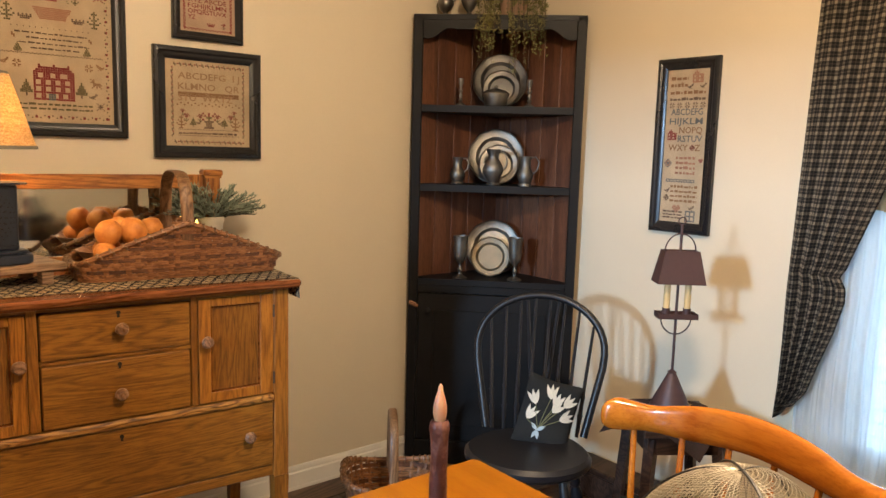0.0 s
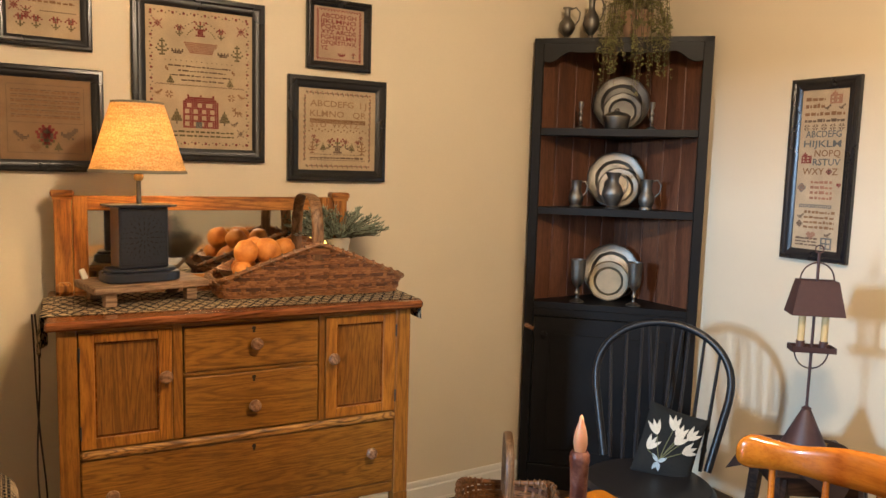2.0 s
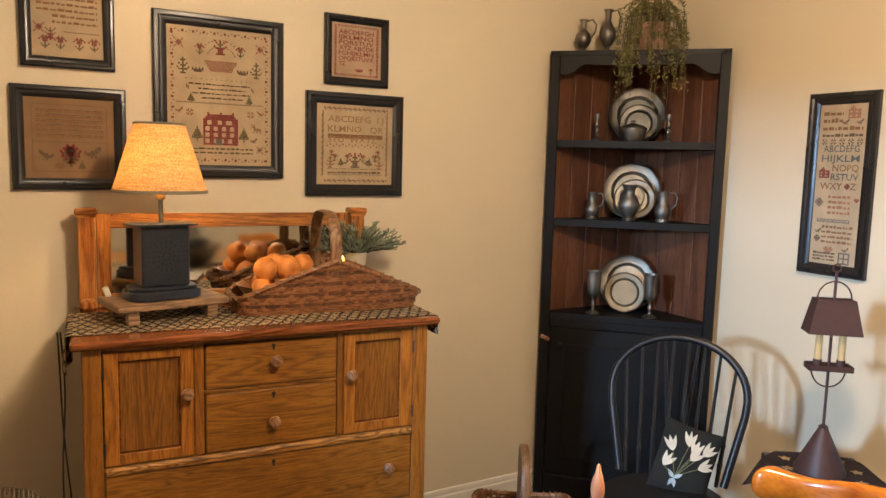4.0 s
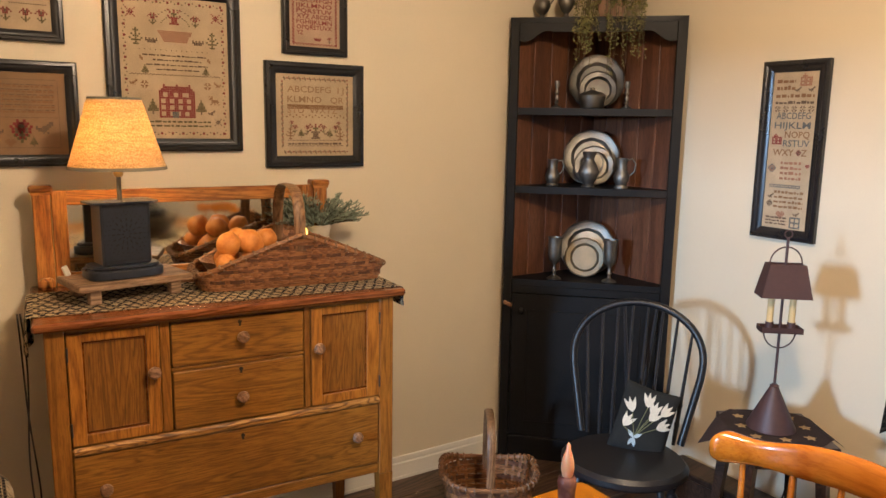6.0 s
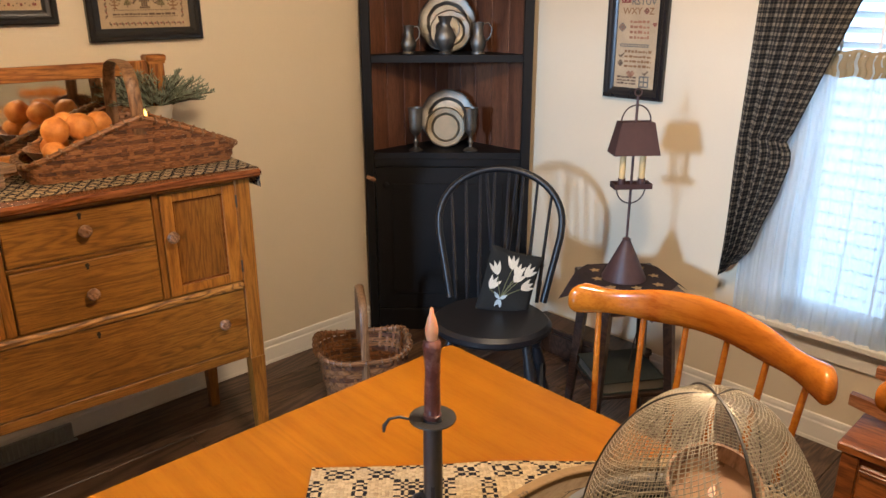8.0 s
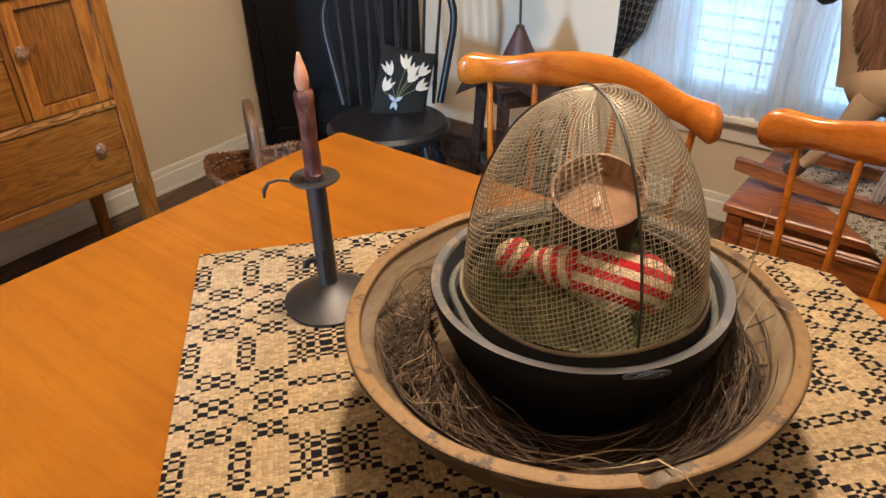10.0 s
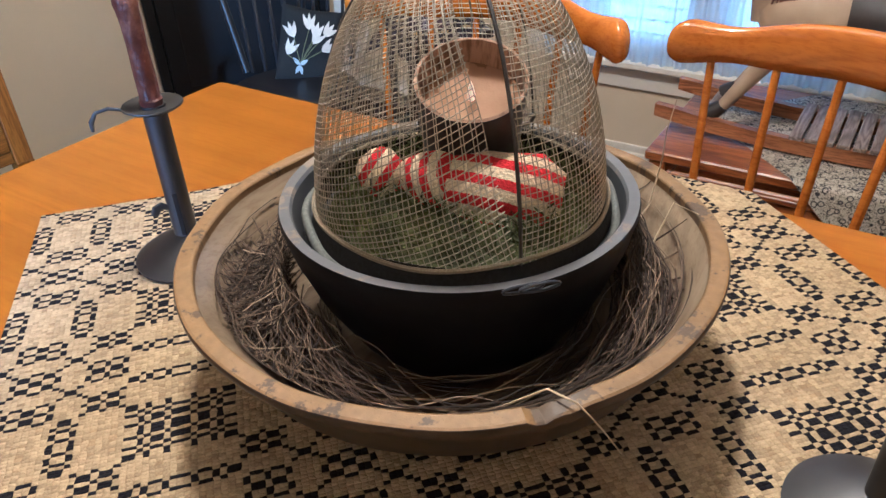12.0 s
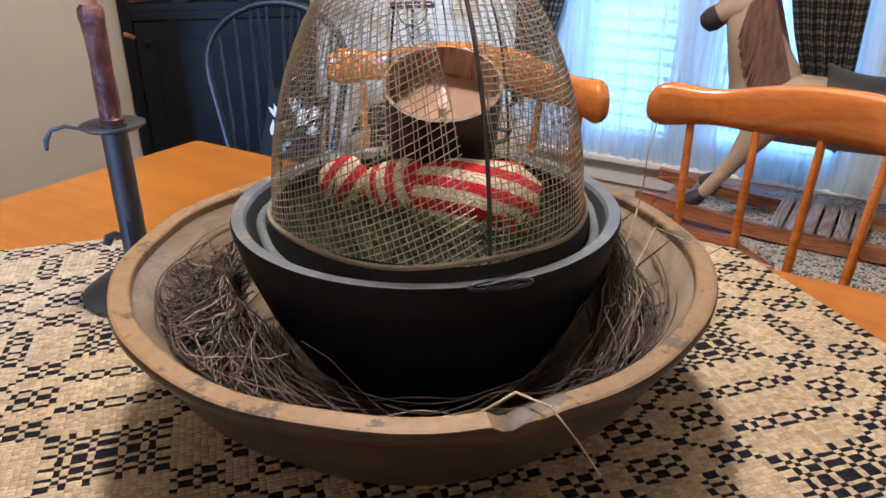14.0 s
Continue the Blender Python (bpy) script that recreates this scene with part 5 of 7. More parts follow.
def weave(owner, loop, top, rows, pitch, stakes, mats, flare=0.0, sub=4):
    """Splints woven round upright stakes. loop(u, k): the outline at height share k; top(u): the rim's height there."""
    n = stakes * sub
    for r in range(rows):
        z = pitch * (r + 0.5)
        run = []
        for i in range(n + 1):
            u = i / n
            if z < top(u % 1.0) - 0.3 * pitch:
                x, y = loop(u % 1.0, z)
                run.append((i, x, y))
            if z >= top(u % 1.0) - 0.3 * pitch or i == n:
                if len(run) > 2:
                    g, vs, fs = Geo(), [], []
                    for i2, x, y in run:
                        x2, y2 = loop(((i2 + 0.5) / n) % 1.0, z)
                        tx, ty = x2 - x, y2 - y
                        d = math.hypot(tx, ty) or 1
                        o = 0.0028 * math.cos(math.pi * (i2 / sub + r))
                        nx, ny = ty / d, -tx / d
                        for e in (-0.0008, 0.0008):
                            for s in (-1, 1):
                                vs.append((x + nx * (o + e), y + ny * (o + e), z + s * pitch * 0.46))
                    for k in range(len(run) - 1):
                        a = 4 * k
                        fs += [(a, a + 1, a + 5, a + 4), (a + 2, a + 6, a + 7, a + 3), (a, a + 4, a + 6, a + 2), (a + 1, a + 3, a + 7, a + 5)]
                    part("splint", g.add(vs, fs), mats[r % len(mats)], owner)
                run = []
    for k in range(stakes):
        u = (k + 0.0) / stakes
        pts = []
        h = top(u)
        for q in range(6):
            z = h * q / 5
            pts.append((*loop(u, z), z))
        t2 = loop((u + 0.01) % 1.0, 0)
        t1 = loop(u, 0)
        side = (t2[0] - t1[0], t2[1] - t1[1], 0)
        part("stake", Geo().tube(pts, 0.006, 6, None, 0.18, False, side), mats[0], owner)


def superellipse(u, a, b2, p):
    t = 2 * math.pi * u
    c, s = math.cos(t), math.sin(t)
    return (a * math.copysign(abs(c) ** p, c), b2 * math.copysign(abs(s) ** p, s))


def gathering_basket():
    k = thing("gathering_basket", pose(-1.598, -0.318, 0.9345, 0, 0, -6) @ Matrix.Diagonal((1.13, 1.0, 0.92, 1.0)), "long brown woven splint basket with sloping sides and bent handle", "basket")

    # even steps along the outline
    ring = [superellipse(i / 2000, 0.26, 0.12, 0.36) for i in range(2001)]
    run = [0.0]
    for p, q in zip(ring, ring[1:]):
        run.append(run[-1] + math.dist(p, q))

    def even(u):
        lo, hi, goal = 0, 2000, (u % 1.0) * run[-1]
        while hi - lo > 1:
            mid = (lo + hi) // 2
            lo, hi = (mid, hi) if run[mid] <= goal else (lo, mid)
        return (lo + (goal - run[lo]) / max(run[hi] - run[lo], 1e-9)) / 2000

    def loop(u, z):
        return superellipse(even(u), 0.245 + 0.22 * z, 0.105 + 0.20 * z, 0.36)

    def top(u):
        x = abs(superellipse(even(u), 1, 1, 0.36)[0])
        return 0.048 + 0.126 * max(0.0, 1 - x) ** 0.95

    weave(k, loop, top, 15, 0.0115, 54, [M_SPLINT, M_SPLINT, M_SPLINT_DARK], sub=4)
    part("bottom", Geo().prism([superellipse(i / 40, 0.243, 0.103, 0.36) for i in range(40)], 0.0, 0.005), M_SPLINT_DARK, k)
    pts = [(*loop(i / 96, top(i / 96)), top(i / 96)) for i in range(96)]
    part("rim", Geo().tube(pts, 0.0075, 8, None, 0.7, True), M_SPLINT, k)
    g = Geo()
    for i in range(0, 96, 2):
        p, q = Vector(pts[i]), Vector(pts[(i + 1) % 96])
        d = (q - p).normalized()
        side = d.cross(Vector((0, 0, 1))).normalized()
        up = side.cross(d)
        c = [tuple(p + d * (0.006 * a / 6.28) + 0.0095 * (math.cos(a) * side + math.sin(a) * up)) for a in [x * 6.283 / 8 for x in range(9)]]
        g.tube(c, 0.0028, 5)
    tagged(part("lashing", g, M_HOOP, k, "splint lashing wound round the rim"), "", "", "", "stuff")
    arch = []
    for i in range(25):
        a = math.pi * i / 24
        c, s = math.cos(a), math.sin(a)
        arch.append((0.0, 0.130 * math.copysign(abs(c) ** 0.62, c), 0.12 + 0.205 * s ** 0.62))
    part("handle", Geo().tube(arch, 0.0155, 10, None, 0.28, False, (1, 0, 0)), M_HOOP, k, "flat bent wood handle")


gathering_basket()

M_GOURD = Mat("dried_orange_rind", 0.55)
_p = M_GOURD.coords(shift=True)
_n = M_GOURD.noise(_p, 26.0, 5.0)
M_GOURD.colour(M_GOURD.ramp(_n, [(0.3, (0.40, 0.12, 0.018)), (0.55, (0.62, 0.235, 0.04)), (0.8, (0.70, 0.36, 0.11))]))
M_GOURD.bump(M_GOURD.noise(_p, 60.0, 4.0), 0.5, 0.003)
M_GOURD = M_GOURD.m
fb = thing("wooden_fruit_bowl", pose(-1.765, -0.290, 0.9555, 0, 0, 0), "light brown wooden bowl in the gathering basket", "bowl")
part("bowl_body", Geo().lathe([(0, 0), (0.05, 0), (0.075, 0.02), (0.098, 0.052), (0.101, 0.056), (0.096, 0.056), (0.07, 0.026), (0.045, 0.010), (0, 0.008)], 40), wood("maple_bowl", (0.28, 0.13, 0.06), (0.38, 0.19, 0.09), (0.45, 0.24, 0.12), "x", 0.45), fb)
for k, (x, y, z, r, sq) in enumerate(((-1.80, -0.33, 0.992, 0.034, 0.85), (-1.735, -0.335, 0.990, 0.033, 0.9), (-1.685, -0.25, 0.992, 0.036, 0.9), (-1.765, -0.21, 0.990, 0.036, 0.95), (-1.785, -0.305, 1.046, 0.036, 1.05),
                                   (-1.715, -0.295, 1.046, 0.038, 1.1), (-1.655, -0.262, 1.048, 0.034, 1.0), (-1.735, -0.225, 1.050, 0.035, 0.95), (-1.675, -0.325, 0.995, 0.032, 0.9))):
    prof = [(0, -r * sq)] + [(r * math.cos(a) * (1 - 0.10 * math.exp(-((math.degrees(a) - 62) / 16) ** 2)), r * sq * math.sin(a)) for a in [radians(-75 + 15 * i) for i in range(11)]] + [(0.008, r * sq * 1.0), (0.006, r * sq * 1.03), (0, r * sq * 1.03)]
    ph = k * 1.3

    def lumpy(a, z, ph=ph):
        return 1 + 0.06 * math.sin(4 * a + ph + 35 * z) + 0.04 * math.sin(9 * a + 2 * ph - 80 * z), 0.0
    single("dried_gourd", Geo().lathe(prof, 28, None, lumpy), M_GOURD, pose(x - 0.008, y - 0.03, z + 0.016, 25 * math.sin(ph * 3), 30 * math.cos(ph * 2), k * 40), "lumpy dried orange gourd heaped in the basket's bowl", "gourd", "gourds in the bowl", smooth=70)

M_LEAF = Mat("grey_green_leaf", 0.6)
M_LEAF.colour(M_LEAF.ramp(M_LEAF.noise(M_LEAF.coords(), 25.0, 3.0), [(0.3, (0.12, 0.155, 0.105)), (0.7, (0.32, 0.37, 0.27))]))
M_LEAF = M_LEAF.m
M_VINE = Mat("yellow_green_leaf", 0.6)
M_VINE.colour(M_VINE.ramp(M_VINE.noise(M_VINE.coords(), 30.0, 3.0), [(0.3, (0.07, 0.075, 0.022)), (0.7, (0.27, 0.25, 0.08))]))
M_VINE = M_VINE.m
M_TWIG = paint("twig_bark", (0.07, 0.045, 0.028), 0.8, spread=0.3)


def blade(g, at, along, length, width, rnd):
    d = Vector(along).normalized()
    s = d.cross(Vector((rnd.uniform(-1, 1), rnd.uniform(-1, 1), rnd.uniform(-1, 1)))).normalized() * width
    p = Vector(at)
    up = s.cross(d).normalized() * width * 0.4
    g.add([p, p + d * length * 0.5 + s + up, p + d * length, p + d * length * 0.5 - s + up], [(0, 1, 2), (0, 2, 3)])


def herb_pot():
    rnd = random.Random(11)
    t = thing("potted_herb", pose(-1.435, -0.165, 0.9345), "bushy grey-green sprigs in a small white pot", "plant")
    part("pot", Geo().lathe([(0, 0), (0.032, 0), (0.042, 0.125), (0.045, 0.130), (0.045, 0.148), (0.040, 0.148), (0.038, 0.125), (0, 0.12)], 32), paint("white_glaze", (0.62, 0.55, 0.44), 0.4, spread=0.06), t, "small off-white pot")
    g, st2 = Geo(), Geo()
    for k in range(150):
        a, el = rnd.uniform(0, 6.28), rnd.uniform(0.3, 1.45)
        ln = rnd.uniform(0.08, 0.165)
        d = Vector((math.cos(a) * math.cos(el) * 1.25, math.sin(a) * math.cos(el) * 0.6, 0.9 * math.sin(el) + 0.05))
        p0 = Vector((0.02 * math.cos(a), 0.02 * math.sin(a), 0.135))
        pts = [p0 + d * ln * q + Vector((0, 0, -0.035 * q * q * ln / 0.15)) for q in (0, 0.35, 0.7, 1)]
        st2.tube([tuple(p) for p in pts], 0.0011, 4)
        for j in range(15):
            q = 0.2 + 0.8 * j / 14
            i = min(int(q * 3), 2)
            p = pts[i].lerp(pts[i + 1], q * 3 - i)
            for s in (-1, 1):
                out = d + Vector((rnd.uniform(-1, 1), rnd.uniform(-1, 1), rnd.uniform(-0.5, 1))) * 0.8
                blade(g, p, out, rnd.uniform(0.011, 0.02), 0.0024, rnd)
    tagged(part("stem", st2, M_TWIG, t), "", "", "", "stuff")
    tagged(part("leaves", g, M_LEAF, t, normals=False, smooth=None), "", "", "", "stuff")


herb_pot()
cs = thing("flickering_taper", pose(-1.497, -0.215, 0.9345), "small dark taper with a lit yellow flame tip", "candle")
part("taper", Geo().lathe([(0, 0), (0.012, 0), (0.011, 0.11), (0.008, 0.118), (0, 0.118)], 16), paint("dark_wax", (0.05, 0.02, 0.012), 0.5), cs)
M_FLAME = Mat("small_flame", 0.4)
M_FLAME.b.inputs["Emission Color"].default_value = (1.0, 0.62, 0.10, 1)
M_FLAME.b.inputs["Emission Strength"].default_value = 4.0
part("flame", Geo().lathe([(0, 0.118), (0.004, 0.122), (0.0055, 0.128), (0.0035, 0.138), (0, 0.146)], 12), M_FLAME.m, cs, "glowing yellow flame tip")
LAMP = bpy.data.objects["punched_tin_lamp"]
for dx in (0.0, 0.012):
    run = [(-2.345 - dx * math.cos(7 * q) + 0.006 * math.sin(11 * q + 90 * dx), -0.36 - 0.07 * math.sin(2.2 * q), 0.925 - 0.92 * q) for q in [i / 24 for i in range(25)]]
    cord = part("cord", Geo().tube(run, 0.0022, 6), M_GAP, LAMP, "thin black cord hanging beside the dresser", smooth=60)
    cord.matrix_parent_inverse = LAMP.matrix_world.inverted()
single("plug_switch", Geo().box(-0.008, -0.006, 0, 0.008, 0.006, 0.03, 0.003), M_TRIM, pose(-2.215, -0.245, 0.9915, 0, -20, 0), "small white lamp switch lying on the riser", "switch")

# ---- pewter in the corner cabinet; local frame of the cabinet ----
CAB = pose(0, 0, 0, 0, 0, -45)


def plate(x, y, z, r, material, label, lean=14, scallop=True, tilt=0):
    prof = [(0, 0.004), (r * 0.62, 0.004), (r * 0.68, 0.010), (r * 0.72, 0.014), (r * 0.93, 0.017), (r * 0.965, 0.020), (r, 0.017), (r * 0.97, 0.012), (r * 0.74, 0.009), (r * 0.66, 0.0), (0, 0)]

    def wave(a, h):
        return (1 + (0.028 * abs(math.sin(5 * a)) ** 0.6 if h > 0.0085 else 0), 0.0)
    m2 = CAB @ Matrix.Translation((x, y, z)) @ pose(0, 0, 0, -lean, 0, tilt) @ Matrix.Translation((0, 0, r * 0.995)) @ pose(0, 0, 0, 90)
    return single("plate", Geo().lathe(prof, 96, None, wave if scallop else None), material, m2, label, "plate", "pewter plates", smooth=30)


def turned(name, x, y, z, prof, material, label, category, group="", handle=None, seg=28):
    t = thing(name, CAB @ Matrix.Translation((x, y, z)), label, category, group)
    part("body", Geo().lathe(prof, seg), material, t, smooth=45)
    if handle:
        part("handle", Geo().tube(handle, 0.0032, 8), material, t)
    return t


GOBLET = [(0, 0), (0.030, 0), (0.031, 0.004), (0.022, 0.010), (0.008, 0.018), (0.007, 0.03), (0.012, 0.038), (0.007, 0.046), (0.007, 0.062), (0.013, 0.070), (0.022, 0.080), (0.027, 0.10), (0.029, 0.15), (0.031, 0.178), (0.032, 0.181), (0.029, 0.181), (0.026, 0.11), (0.012, 0.085), (0, 0.083)]
PITCHER = [(0, 0), (0.028, 0), (0.029, 0.004), (0.020, 0.012), (0.030, 0.03), (0.042, 0.055), (0.043, 0.068), (0.034, 0.090), (0.022, 0.108), (0.021, 0.122), (0.028, 0.138), (0.031, 0.148), (0.027, 0.148), (0.018, 0.12), (0, 0.11)]
MUG = [(0, 0), (0.026, 0), (0.027, 0.004), (0.022, 0.012), (0.029, 0.028), (0.031, 0.044), (0.024, 0.060), (0.019, 0.072), (0.020, 0.10), (0.024, 0.112), (0.021, 0.112), (0.016, 0.08), (0, 0.07)]
STICK = [(0, 0), (0.020, 0), (0.021, 0.004), (0.010, 0.010), (0.005, 0.016), (0.010, 0.024), (0.005, 0.032), (0.009, 0.042), (0.005, 0.052), (0.010, 0.062), (0.005, 0.072), (0.008, 0.084), (0.011, 0.092), (0.011, 0.109), (0.007, 0.110), (0.006, 0.096), (0, 0.096)]
plate(0.004, -0.225, 1.502, 0.115, M_PEWTER_DARK, "large scalloped pewter plate standing against the backboards")
plate(0.012, -0.262, 1.502, 0.078, M_PEWTER_DARK, "smaller scalloped pewter plate standing before a large one")
turned("candlestick", -0.152, -0.345, 1.5012, STICK, M_PEWTER, "short turned pewter candlestick on the cabinet shelf", "candlestick", "small candlesticks")
turned("candlestick", 0.130, -0.345, 1.5012, STICK, M_PEWTER, "short turned pewter candlestick on the cabinet shelf", "candlestick", "small candlesticks")
pot = turned("lidded_pot", -0.008, -0.345, 1.5012, [(0, 0), (0.043, 0), (0.047, 0.006), (0.049, 0.03), (0.055, 0.046), (0.055, 0.049), (0, 0.049)], M_PEWTER, "low lidded pewter porringer pot", "pot")
part("lid", Geo().lathe([(0.056, 0.0495), (0.055, 0.053), (0.04, 0.064), (0.012, 0.071), (0.006, 0.074), (0.010, 0.082), (0, 0.086)], 28), M_PEWTER, pot, "domed pewter lid", smooth=45)
plate(-0.002, -0.225, 1.179, 0.118, M_PEWTER, "large scalloped pewter plate on the middle shelf")
plate(0.012, -0.262, 1.179, 0.084, M_PEWTER, "smaller scalloped pewter plate before the large one")
turned("pitcher", -0.008, -0.345, 1.1782, PITCHER, M_PEWTER_DARK, "round-bellied dark pewter pitcher with a lid thumbpiece", "pitcher", "", [(0.028, 0, 0.14), (0.045, 0, 0.135), (0.058, 0, 0.11), (0.056, 0, 0.085), (0.042, 0, 0.06)])
turned("mug", -0.156, -0.345, 1.1782, MUG, M_PEWTER, "small pewter measure with a curved handle", "mug", "small measures", [(0.02, 0, 0.105), (0.036, 0, 0.108), (0.046, 0, 0.09), (0.042, 0, 0.065), (0.028, 0, 0.05)])
turned("mug", 0.126, -0.355, 1.1782, [(r * 1.05, h * 1.1) for r, h in MUG], M_PEWTER_DARK, "pewter measure with a wide curved handle", "mug", "small measures", [(0.02, 0, 0.115), (0.04, 0, 0.122), (0.055, 0, 0.10), (0.05, 0, 0.07), (0.03, 0, 0.05)])
plate(0.0, -0.225, 0.783, 0.118, M_PEWTER, "large scalloped pewter plate on the cabinet counter")
plate(-0.008, -0.285, 0.783, 0.084, metal("pale_pewter", (0.27, 0.225, 0.16), 0.58), "pale scalloped pewter plate standing before a large one")
turned("goblet", -0.132, -0.362, 0.7822, GOBLET, M_PEWTER, "tall pewter goblet on the cabinet counter", "goblet", "goblets")
turned("goblet", 0.098, -0.362, 0.7822, GOBLET, M_PEWTER, "tall pewter goblet on the cabinet counter", "goblet", "goblets")
FLAGON = [(0, 0), (0.02, 0), (0.021, 0.004), (0.010, 0.012), (0.009, 0.018), (0.022, 0.03), (0.034, 0.052), (0.030, 0.075), (0.016, 0.092), (0.012, 0.10), (0.013, 0.125), (0.019, 0.135), (0.015, 0.135), (0.009, 0.10), (0, 0.10)]
turned("flagon", -0.228, -0.315, 1.8582, FLAGON, M_PEWTER, "small round pewter flagon with a spur handle", "flagon", "flagons", [(0.014, 0, 0.128), (0.036, 0, 0.135), (0.052, 0, 0.115), (0.048, 0, 0.085), (0.032, 0, 0.062)])
turned("flagon", -0.130, -0.315, 1.8582, [(r * 1.0, h * 1.28) for r, h in FLAGON], M_PEWTER_DARK, "taller slender pewter flagon with a thin handle", "flagon", "flagons", [(0.014, 0, 0.165), (0.036, 0, 0.17), (0.05, 0, 0.14), (0.045, 0, 0.10), (0.032, 0, 0.08)])


def trailing_vine():
    rnd = random.Random(21)
    t = thing("trailing_greenery", CAB @ Matrix.Translation((0.05, -0.27, 1.858)), "yellow-green vine trailing over the cabinet's top from a clay pot", "plant")
    part("pot", Geo().lathe([(0, 0), (0.045, 0), (0.062, 0.10), (0.066, 0.102), (0.066, 0.12), (0.06, 0.12), (0.056, 0.10), (0, 0.095)], 32), paint("clay", (0.42, 0.26, 0.17), 0.7), t, "brownish clay pot")
    g, st2 = Geo(), Geo()
    for k in range(74):
        a = rnd.uniform(-math.pi, math.pi)
        front = k < 46
        if front:
            a = rnd.uniform(-2.75, -0.4)
        r = rnd.uniform(0.07, 0.125)
        rise, fall = rnd.uniform(0.02, 0.13), (rnd.choice((rnd.uniform(0.02, 0.12), rnd.uniform(0.08, 0.25))) if front else rnd.uniform(-0.05, 0.05))
        dx, dy = math.cos(a), math.sin(a)
        pts = [Vector((0.03 * dx, 0.03 * dy, 0.11)), Vector((r * 0.6 * dx, r * 0.6 * dy, 0.12 + rise)), Vector((r * dx * 1.15, (-0.155 if front else r * dy), 0.09 + rise * 0.6)),
               Vector((r * 1.25 * dx, -0.165 if front else r * 1.1 * dy, 0.02 - fall * 0.3)), Vector((r * 1.3 * dx + rnd.uniform(-0.02, 0.02), -0.168 if front else r * 1.2 * dy, 0.0 - fall))]
        if not front:
            pts[3].z, pts[4].z = max(pts[3].z, 0.06), max(pts[4].z, 0.02) + 0.04
        st2.tube([tuple(p) for p in pts], 0.0009, 4)
        for j in range(52):
            q = 0.15 + 0.85 * rnd.random()
            i = min(int(q * 4), 3)
            p = pts[i].lerp(pts[i + 1], q * 4 - i)
            d = Vector((rnd.uniform(-1, 1), rnd.uniform(-1, 0.6), rnd.uniform(-1, 0.7)))
            blade(g, p, d, rnd.uniform(0.008, 0.015), 0.0033, rnd)
    tagged(part("stem", st2, M_TWIG, t), "", "", "", "stuff")
    tagged(part("leaves", g, M_VINE, t, normals=False, smooth=None), "", "", "", "stuff")


trailing_vine()

# ---- pillow on the windsor chair ----
WCH = pose(-0.747, -0.973, 0, 0, 0, -53)


def pillow():
    t = thing("tulip_pillow", WCH @ pose(0.045, 0.108, 0.477, -17, 14, 4), "dark charcoal pillow with white tulips leaning in the black chair", "pillow")
    a, b2 = 0.090, 0.116

    def face(side):
        def place(u, v):
            x, z = (u - 0.5) * 2, (v - 0.5) * 2
            k = max(0.0, (1 - x * x) * (1 - z * z)) ** 0.45
            pinch = 1 - 0.06 * (1 - abs(x)) * abs(z) ** 4
            return (a * x * (1 - 0.05 * (1 - z * z)), side * (0.004 + 0.038 * k), b2 * z * pinch)
        return place
    g = Geo().sheet(24, 24, face(-1)).sheet(24, 24, face(1))
    body = part("cover", g, cloth("charcoal_wool", (0.020, 0.021, 0.021), 0.95, 500.0), t, smooth=80)

    def surface(x, z):
        u, v = x / a, z / b2
        k = max(0.0, (1 - u * u) * (1 - v * v)) ** 0.45
        return -(0.004 + 0.038 * k) - 0.0015

    white, green, blue = cloth("ivory_felt", (0.66, 0.62, 0.52)), cloth("sage_thread", (0.16, 0.17, 0.09)), cloth("pale_blue_ribbon", (0.42, 0.52, 0.58))

    def petal(cx, cz, ang, ln, wd):
        g2 = Geo()
        ca, sa = math.cos(ang), math.sin(ang)

        def at(p, q):
            x, z = cx + ca * p - sa * q, cz + sa * p + ca * q
            return (x, surface(x, z), z)
        out = [at(ln * k / 6, s * wd * math.sin(math.pi * (k / 6) ** 0.8)) for s in (1,) for k in range(7)] + [at(ln * k / 6, -wd * math.sin(math.pi * (k / 6) ** 0.8)) for k in range(5, 0, -1)]
        top_v = [(x, y - 0.0016, z) for x, y, z in out]
        n = len(out)
        return g2.add(out + top_v, [tuple(range(n)), tuple(range(n, 2 * n))] + [(i, (i + 1) % n, n + (i + 1) % n, n + i) for i in range(n)])

    for cx, cz, ang in ((-0.004, 0.050, 95), (0.042, 0.038, 55), (-0.045, 0.022, 118), (0.012, 0.012, 62), (0.040, -0.006, 38), (-0.060, -0.030, 70), (0.014, 0.03, 80)):
        for d in (-22, 0, 22):
            part("petal", petal(cx, cz, radians(ang + d), 0.049, 0.0068), white, body)
        x0, z0 = cx, cz
        pts = [(x0, surface(x0, z0), z0), ((x0 - 0.01) / 2 - 0.006, surface((x0 - 0.02) / 2, (z0 - 0.05) / 2) - 0.001, (z0 - 0.05) / 2), (-0.018, surface(-0.018, -0.052), -0.052)]
        part("stem", Geo().tube(pts, 0.0014, 5), green, body)
    for ang in (40, 140, 250, 290):
        part("ribbon", petal(-0.020, -0.055, radians(ang), 0.030, 0.006), blue, body, "pale blue ribbon bow")


pillow()


